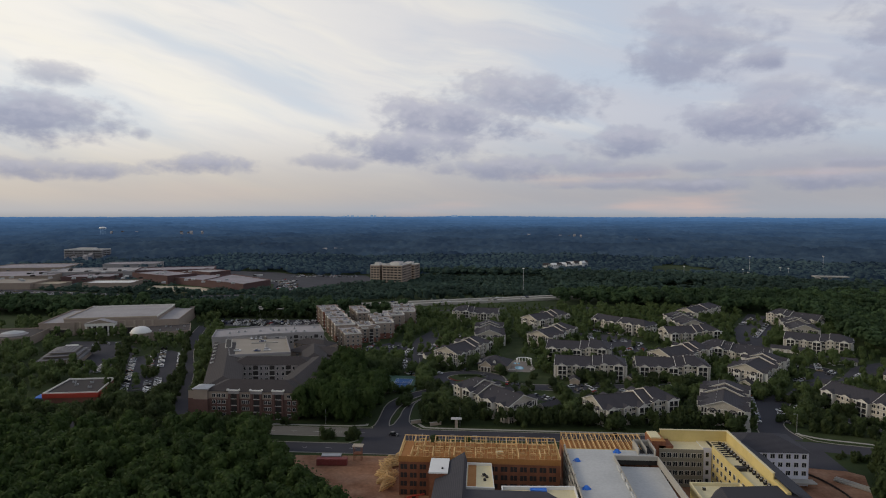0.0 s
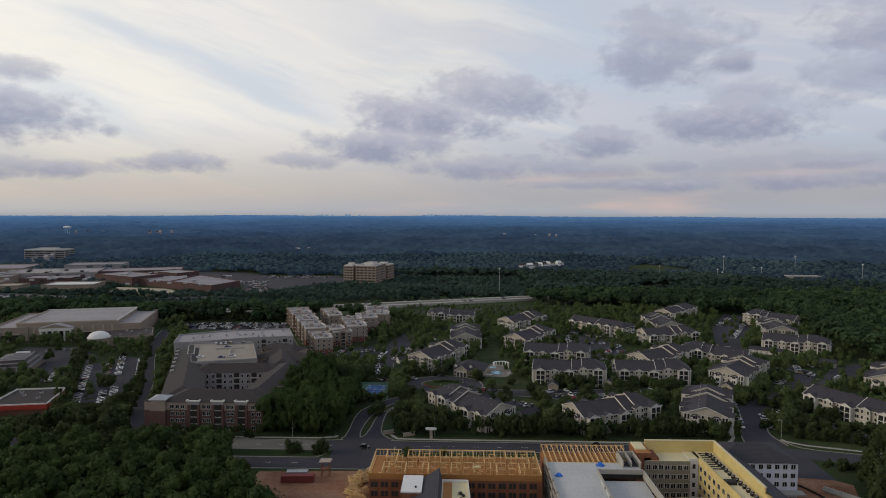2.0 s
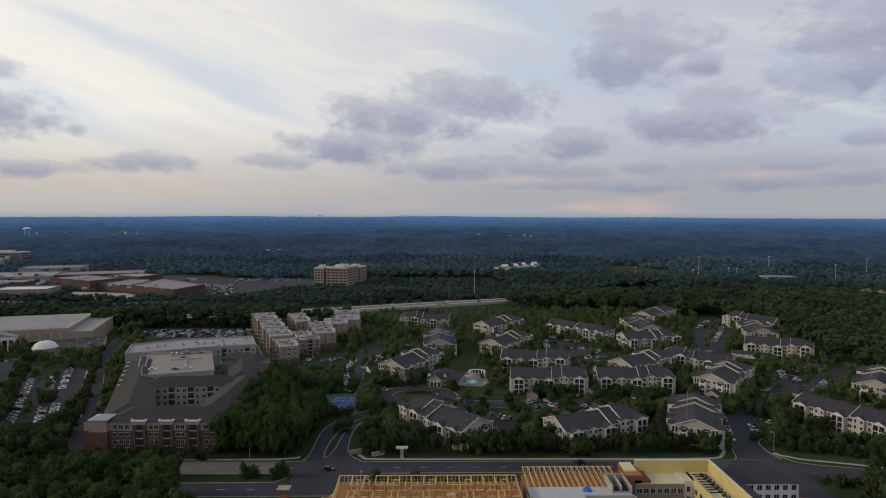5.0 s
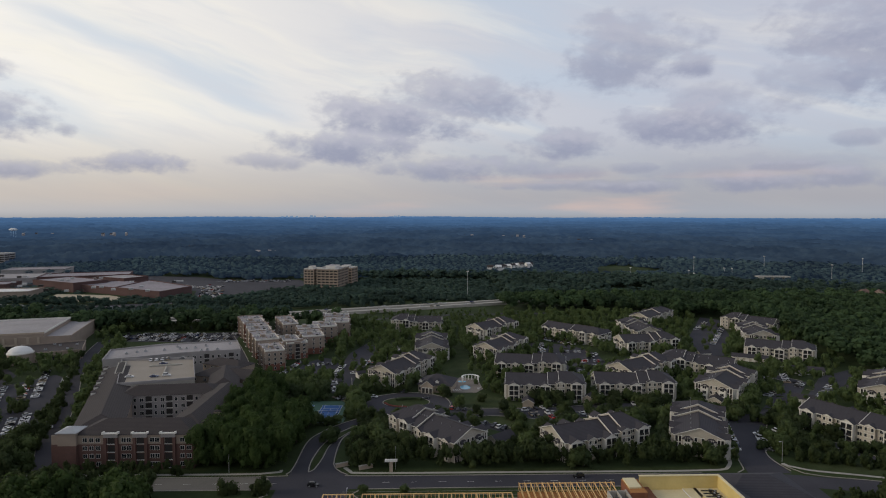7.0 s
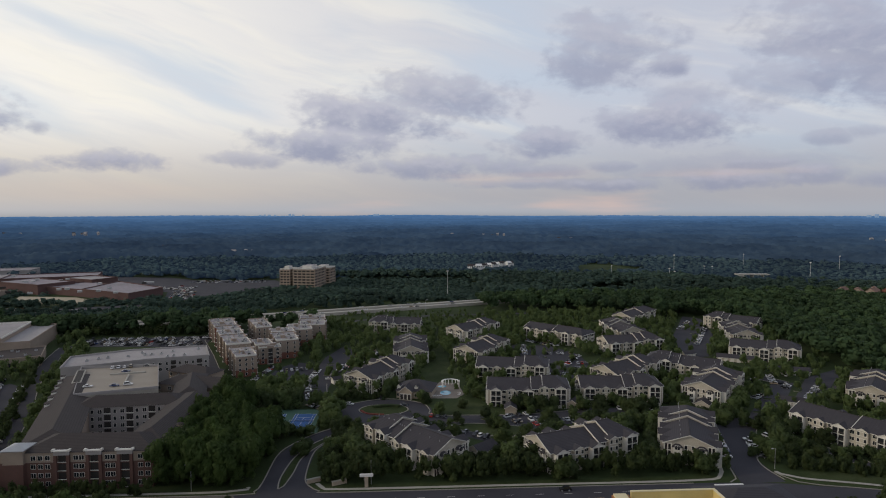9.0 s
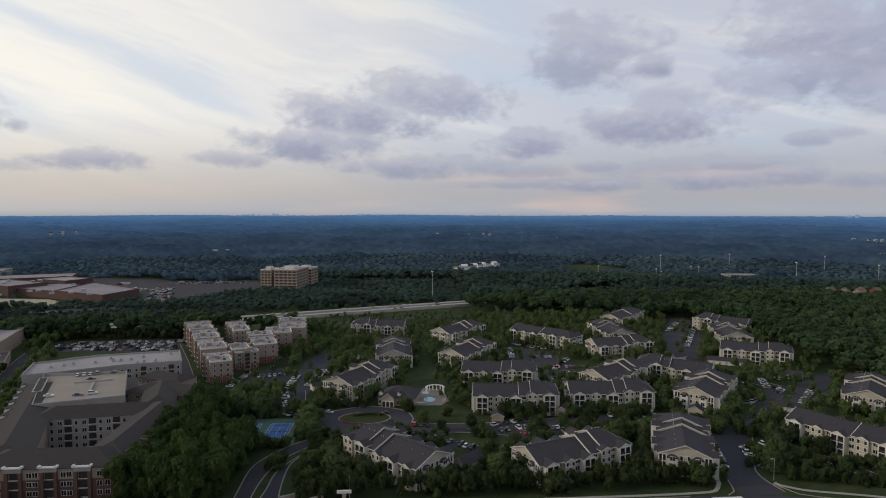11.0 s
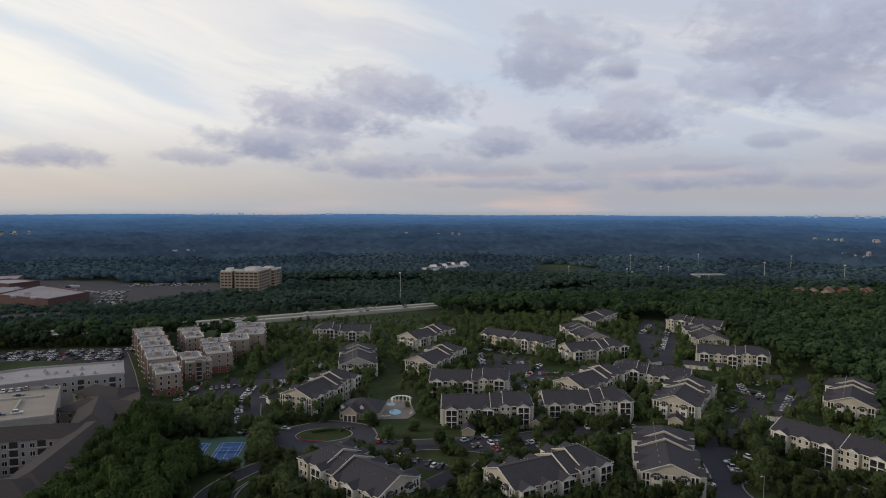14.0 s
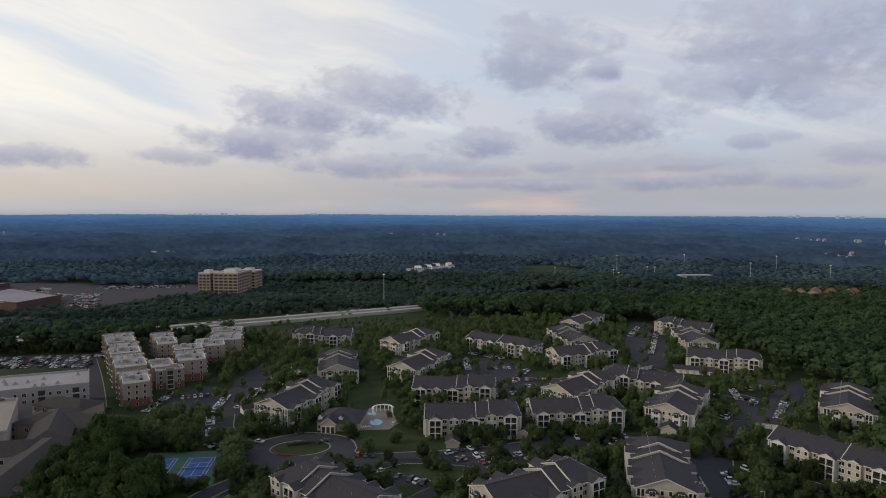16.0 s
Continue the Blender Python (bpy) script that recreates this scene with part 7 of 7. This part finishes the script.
spots += [(float(x), float(rng.uniform(284, 296)), 0, rng.uniform(9, 13) if abs(x + 240) > 28 else rng.uniform(5, 7.5), rng.uniform(2.6, 4.0)) for x in np.arange(-300, -172, 2.8)]
spots += [(float(x), float(rng.uniform(588, 600)), 0, rng.uniform(6, 9), rng.uniform(2.4, 3.4)) for x in np.arange(-300, -170, 2.4)]
spots += [(x + rng.uniform(-1.5, 1.5), y + rng.uniform(-1.5, 1.5), 0, rng.uniform(6.5, 10), rng.uniform(2.4, 3.5)) for x, y in LOT_TREES]
spots += [(x, y, 0, rng.uniform(6.5, 10), rng.uniform(2.0, 2.9)) for x, y in scatter(-34, 126, 288, 301, 4.1, 0.9, cond=lambda x, y: y > 286)]
spots += [(float(x), float(rng.uniform(289, 292.5)), 0, rng.uniform(6.5, 9.5), rng.uniform(1.9, 2.6)) for x in np.arange(-32, 133, 3.3)]
spots += [(x, y, 0, rng.uniform(13, 18), rng.uniform(3.6, 5)) for x, y in scatter(132, 225, 160, 254, 6.0, 0.9, cond=lambda x, y: x > 158 - (245 - y) * 0.5)]
spots += [(x, y, 0, rng.uniform(2.5, 4.5), rng.uniform(1.6, 2.3)) for x, y in scatter(138, 172, 256, 264, 3.6, 0.9)]
spots += [(float(x), 294 - (x - 162) * 0.3 + float(rng.uniform(-3, 3)), 0, rng.uniform(4.5, 8.5), rng.uniform(2.2, 3.4)) for x in np.arange(160, 214, 2.6)]
woods("hedge_trees", spots, "row of bushy green trees along the arterial road", 250, 0.096, (61, 62, 63, 64), LEAF, lobes=7, tall=1.35)
# single trees of the complex and of the streets
# trees of the complex: (x, y, height)
COMPLEX_TREES = [(-74, 527, 10), (-72, 553, 9), (-60, 510, 9), (-54, 525, 9), (-43, 493, 8), (-87, 580, 9), (-82, 601, 9), (-68, 582, 8), (-58, 571, 8), (-42, 524, 8), (-37, 549, 9), (-29, 558, 9), (-37, 472, 9), (-26, 465, 6), (-19, 521, 8), (-22, 547, 7), (-65, 458, 8), (-60, 457, 7), (-51, 450, 8), (-45, 455, 8), (-46, 438, 7), (-37, 397, 5), (-35, 402, 6), (-29, 399, 6), (-24, 398, 5), (-18, 397, 5), (-13, 405, 6), (-34, 417, 5)]
COMPLEX_TREES += [(-42, 367, 9), (-37, 358, 9), (-37, 373, 8), (-35, 344, 8), (-32, 346, 8), (-29, 349, 6), (-25, 322, 9), (-21, 324, 8), (-28, 330, 7), (-9, 313, 9), (-10, 322, 8), (21, 516, 9), (18, 552, 8), (18, 486, 7), (8, 393, 7), (10, 388, 7), (19, 389, 7), (24, 392, 8), (30, 379, 6), (34, 400, 6), (29, 412, 5), (19, 401, 5), (40, 408, 7), (46, 430, 7), (47, 412, 7), (54, 441, 7), (45, 483, 6), (31, 468, 6), (9, 354, 4), (21, 352, 4.5), (27, 352, 4.5)]
COMPLEX_TREES += [(41, 348, 6), (44, 354, 6), (44, 348, 6), (47, 345, 6), (91, 504, 7), (92, 489, 7), (82, 501, 7), (94, 539, 6), (103, 503, 5), (112, 505, 6), (119, 501, 5), (126, 535, 5), (60, 386, 7), (69, 385, 8), (73, 380, 8), (65, 366, 6), (72, 351, 5), (75, 355, 5), (104, 446, 5), (104, 434, 5), (102, 459, 6), (135, 502, 6), (141, 502, 6), (141, 483, 4), (152, 492, 6), (162, 496, 7), (170, 490, 7), (183, 510, 7), (150, 429, 6)]
COMPLEX_TREES += [(94, 370, 8), (92, 350, 8), (96, 352, 8), (100, 349, 8), (104, 348, 7), (116, 371, 8), (119, 368, 9), (117, 379, 8), (132, 369, 8), (127, 366, 6), (118, 359, 5), (156, 397, 9), (162, 416, 9), (163, 402, 8), (149, 376, 8), (150, 384, 7), (155, 378, 6), (169, 438, 8), (189, 477, 6), (76, 302, 9), (79, 300, 10), (104, 316, 5), (108, 312, 8), (101, 304, 7), (218, 594, 7), (234, 613, 7), (228, 588, 8), (227, 565, 8), (213, 525, 8), (252, 585, 7), (270, 609, 8), (251, 562, 7), (224, 524, 6)]
COMPLEX_TREES += [(272, 559, 9), (289, 581, 8), (269, 538, 9), (290, 569, 8), (252, 520, 8), (231, 488, 7), (241, 486, 7), (240, 471, 6), (257, 484, 7), (252, 469, 6), (266, 478, 6), (264, 463, 7), (280, 477, 6), (232, 444, 6), (186, 384, 9), (194, 392, 9), (186, 375, 8), (179, 367, 9), (157, 347, 7), (163, 351, 8), (169, 353, 7), (167, 361, 7), (157, 354, 6), (171, 339, 9), (178, 345, 9), (185, 351, 9), (160, 321, 9), (160, 316, 8), (151, 306, 8)]
COMPLEX_TREES += [(202, 368, 6), (206, 376, 6), (212, 371, 6), (240, 418, 8), (246, 417, 9), (250, 417, 8), (260, 422, 8), (250, 405, 7), (260, 440, 8), (258, 448, 6), (235, 378, 8), (241, 381, 8), (234, 369, 8), (243, 391, 7), (249, 385, 7), (266, 404, 6), (191, 336, 9), (193, 343, 8), (197, 323, 5), (200, 319, 5), (202, 316, 7), (174, 308, 10), (168, 304, 10), (178, 308, 10), (179, 303, 10), (194, 301, 9)]
COMPLEX_TREES += [(201, 302, 10), (203, 300, 9), (192, 301, 9), (210, 304, 8), (161, 305, 9), (170, 314, 8), (156, 306, 9), (253, 350, 8), (266, 360, 8), (245, 344, 7), (237, 343, 5), (186, 303, 9), (187, 300, 9), (232, 326, 8)]


def off_blocks(x, y):
    for bx, by, a, k in BLOCKS:
        c, n = math.cos(radians(a)), math.sin(radians(a))
        dx, dy = x - bx, y - by
        if abs(dx * c + dy * n) < (25.5 if k == 0 else 32) and abs(dy * c - dx * n) < 14.5:
            return False
    return True


ones = [(x, y, h * (0.68 if 150 < x < 215 and 290 < y < 350 else 1.0)) for x, y, h in COMPLEX_TREES]
ones = [p for p in ones if off_blocks(p[0], p[1]) and not (14 < p[0] < 30 and 385 < p[1] < 412)]
ones += [(x, y, rng.uniform(5, 11)) for x, y in scatter(-60, 330, 302, 470, 6.9, 0.66, cond=lambda x, y: in_view(x, y, 2) and x < edge_x(y))]
ones += [(x, y, rng.uniform(5, 11) if y < 612 or x > 78 else rng.uniform(3.5, 6)) for x, y in scatter(-60, 330, 470, 690, 6.8, 0.78, cond=lambda x, y: in_view(x, y, 2) and x < edge_x(y))]
ones += [(x + rng.uniform(-2, 2), y + rng.uniform(-2, 2), rng.uniform(8, 12)) for x in np.arange(-82, -62, 6.2) for y in np.arange(386, 424, 6.2)]
ones += [(x, y, rng.uniform(6, 12)) for x, y in scatter(-84, -58, 386, 645, 7.0, 0.85)]
ones += [(x, y, rng.uniform(5, 8)) for x, y in scatter(-112, -84, 430, 462, 7.0, 0.5)]
ones += [(x, y, rng.uniform(7, 12)) for x, y in scatter(-440, -150, 285, 605, 7.8, 0.8, cond=lambda x, y: not (-264 < x < -214 and 296 < y < 345) and in_view(x, y, 2) and x < -150 - (y - 290) * 0.38)]
ones += [(x, y, rng.uniform(7.5, 9.5)) for x, y in ((157, 300), (165, 312), (171, 322), (178, 334), (187, 347), (176, 364), (186, 374), (198, 388), (210, 402), (222, 420), (212, 428), (228, 432), (246, 428), (150, 352), (158, 344))]
ones += [(-26, 265.3, 4.6), (-10, 265.3, 4.2), (-47.2, 319, 7.5), (-44.5, 324, 6.0)]
for i in range(9):
    ones.append((-240 - 3.0 * i, 452 + 5 * i, rng.uniform(6, 9)))
ones += [(x, y, rng.uniform(5, 7.5)) for x, y in ((-60, 342), (-56, 343.5), (-51, 342), (-47, 343), (-41.5, 352), (-41, 360), (-41.5, 368), (-64, 343))]
for bx, by, ba, bk in BLOCKS:
    bl, bw = (22, 10) if bk == 0 else (28, 9)
    for _ in range(17):
        q, u = rng.choice((-1, 1)), rng.uniform(-1, 1)
        lx, ly = (u * (bl + 3), q * (bw + rng.uniform(4.2, 6.5))) if rng.random() < 0.72 else (q * (bl + rng.uniform(5.0, 7.5)), u * bw)
        tx, ty = bx + lx * math.cos(radians(ba)) - ly * math.sin(radians(ba)), by + lx * math.sin(radians(ba)) + ly * math.cos(radians(ba))
        if is_free(tx, ty):
            ones.append((tx, ty, rng.uniform(6.5, 10.5)))
ones += [(x, y, rng.uniform(5.5, 9)) for x, y in ISLANDS]
ones.sort(key=lambda p: (p[0] - 5) ** 2 + (p[1] - 100) ** 2)
for x, y, h in ones[:250]:
    tree(x, y, h, int(rng.integers(0, 6)))
woods("garden_trees", [(x, y, 0, h, h * rng.uniform(0.30, 0.42)) for x, y, h in ones[250:]], "scattered green trees between buildings and car parks", 130, 0.125, (71, 72, 73, 74), LEAF, lobes=4, tall=1.3)
# low shrubs along the walls and in the beds
spots = []
for x, y, a, k in BLOCKS:
    L, W = (45, 21) if k == 0 else (58, 20)
    for _ in range(46):
        s, q = rng.uniform(-0.5, 0.5), rng.choice((-1, 1))
        lx, ly = (s * L, q * (W / 2 + rng.uniform(2.2, 5))) if rng.random() < 0.7 else (q * (L / 2 + rng.uniform(2.2, 5)), s * W)
        c, n = math.cos(radians(a)), math.sin(radians(a))
        r = rng.uniform(0.7, 1.9)
        spots.append((x + lx * c - ly * n, y + lx * n + ly * c, 0, r * 1.9, r))
woods("shrubs", spots, "low clipped shrubs along the apartment walls", 24, 0.34, (81, 82, 83), LEAF, lobes=0)
# woods on the right and behind
spots = [(x, y, 0, (rng.uniform(13, 19.5) if x > 70 or y < 640 else rng.uniform(7, 11.5)) * (0.62 if -345 < x < -150 and y > 690 else 1.0), rng.uniform(5.6, 8.6) if x > 70 or y < 640 else rng.uniform(3.2, 5.4)) for x, y in scatter(-560, 900, 285, 760, 9.2, 0.96, cond=lambda x, y: in_view(x, y) and (x > edge_x(y) or (x < -150 and y > 586) or (x < -70 and 600 < y < 612) or (y > 735 and y > 700 + 0.62 * (x + 20)) or (x < -60 and y > 720) or (x > 78 and y > 702)))]
hazy = [p for p in spots if p[0] < 70 and p[1] > 650]
woods("woods", [p for p in spots if not (p[0] < 70 and p[1] > 650)], "thick mixed green wood behind the apartment blocks", 110, 0.17, (11, 12, 13, 14, 15), lobes=5, tall=0.85)
# A bluer copy of the woodland leaves: distance haze put into the colour.
HAZEWOODS = mat("haze_tinted_leaves", (0.050, 0.083, 0.066), 0.9, 0.60, 0.011, 0.06, island=0.06, tint=(0.068, 0.104, 0.080), spec=0.1, thin=0.4)
woods("parkland_trees", hazy, "green trees beyond the motorway, tinted blue for haze", 70, 0.20, (11, 12, 13, 14, 15), HAZEWOODS, lobes=4)


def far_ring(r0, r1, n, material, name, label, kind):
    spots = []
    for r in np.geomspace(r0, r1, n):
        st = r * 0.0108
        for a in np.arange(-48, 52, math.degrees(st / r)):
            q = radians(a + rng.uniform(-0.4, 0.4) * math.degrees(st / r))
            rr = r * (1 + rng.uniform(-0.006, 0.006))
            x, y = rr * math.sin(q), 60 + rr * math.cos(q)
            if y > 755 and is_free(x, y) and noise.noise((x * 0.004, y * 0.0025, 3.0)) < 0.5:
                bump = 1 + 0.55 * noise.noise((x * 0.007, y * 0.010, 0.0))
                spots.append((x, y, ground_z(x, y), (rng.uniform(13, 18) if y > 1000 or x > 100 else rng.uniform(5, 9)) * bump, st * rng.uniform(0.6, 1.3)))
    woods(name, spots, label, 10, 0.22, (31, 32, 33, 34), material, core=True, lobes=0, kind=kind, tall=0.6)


far_ring(720, 980, 34, HAZEWOODS, "distant_woods", "green woodland stretching into the distance, tinted blue for haze", "stuff")
# The faint blue emission of these leaves is painted haze.
far_ring(980, 1340, 28, haze_glow_mat("leaves_haze_glow", (0.044, 0.066, 0.057), (0.0060, 0.0105, 0.0215)), "backdrop_woods", "green woodland in the far distance with haze painted on as glow", "structure")

# ---- far distance: rolling tree tops up to the horizon ----
NR, NA, BANDS = 280, 600, 16
R = np.geomspace(1260, 4880, NR)[:, None] * np.ones((1, NA))
A = np.radians(np.linspace(-60, 60, NA))[None, :] * np.ones((NR, 1))
X, Y = R * np.sin(A), 60 + R * np.cos(A)
lump = rng.uniform(0, 1, (NR, NA)) * 6 + rng.uniform(0, 1, (NR // 3 + 1, NA // 3 + 1)).repeat(3, 0).repeat(3, 1)[:NR, :NA] * 7
roll = 5 * np.sin(X * 0.004 + 1.3) * np.sin(Y * 0.003) + 4 * np.sin(X * 0.0017 - Y * 0.0023)
Z = 66.0 * (np.maximum(R - 1500, 0) / 3350.0) ** 1.35 + 4 + lump * np.where(R > 4500, 0.5, 1.0) + roll * np.where(R > 4300, 0.4, 1.0)
Z -= np.clip((1380 - R) / 120, 0, 1) * 16
Z += 6.0 * np.sin(R * 0.021 + 3 * np.sin(A * 9)) * np.where(R > 3800, 0.3, 1.0)
Z -= 15.0 * np.exp(-((X + 862) ** 2 + (Y - 1225) ** 2) / 95.0 ** 2)
cuts = np.linspace(0, NR - 1, BANDS + 1).astype(int)
# Each band outward is bluer and glows more, which paints the haze.
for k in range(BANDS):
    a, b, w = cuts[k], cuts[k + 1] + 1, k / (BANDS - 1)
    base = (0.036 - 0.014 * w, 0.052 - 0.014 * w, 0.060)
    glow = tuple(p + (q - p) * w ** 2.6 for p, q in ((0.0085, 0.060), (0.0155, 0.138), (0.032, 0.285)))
    idx = np.arange((b - a) * NA).reshape(b - a, NA)
    F = np.stack([idx[:-1, :-1], idx[:-1, 1:], idx[1:, 1:], idx[1:, :-1]], -1).reshape(-1, 4)
    me = quads_mesh("backdrop_hills", np.stack([X[a:b], Y[a:b], Z[a:b]], -1).reshape(-1, 3), F, [haze_glow_mat("hills_haze_glow", base, glow)], smooth=True)
    tagged(new("backdrop_hills", me), "wooded hills up to the horizon with blue haze painted on as glow", "hills", kind="structure")
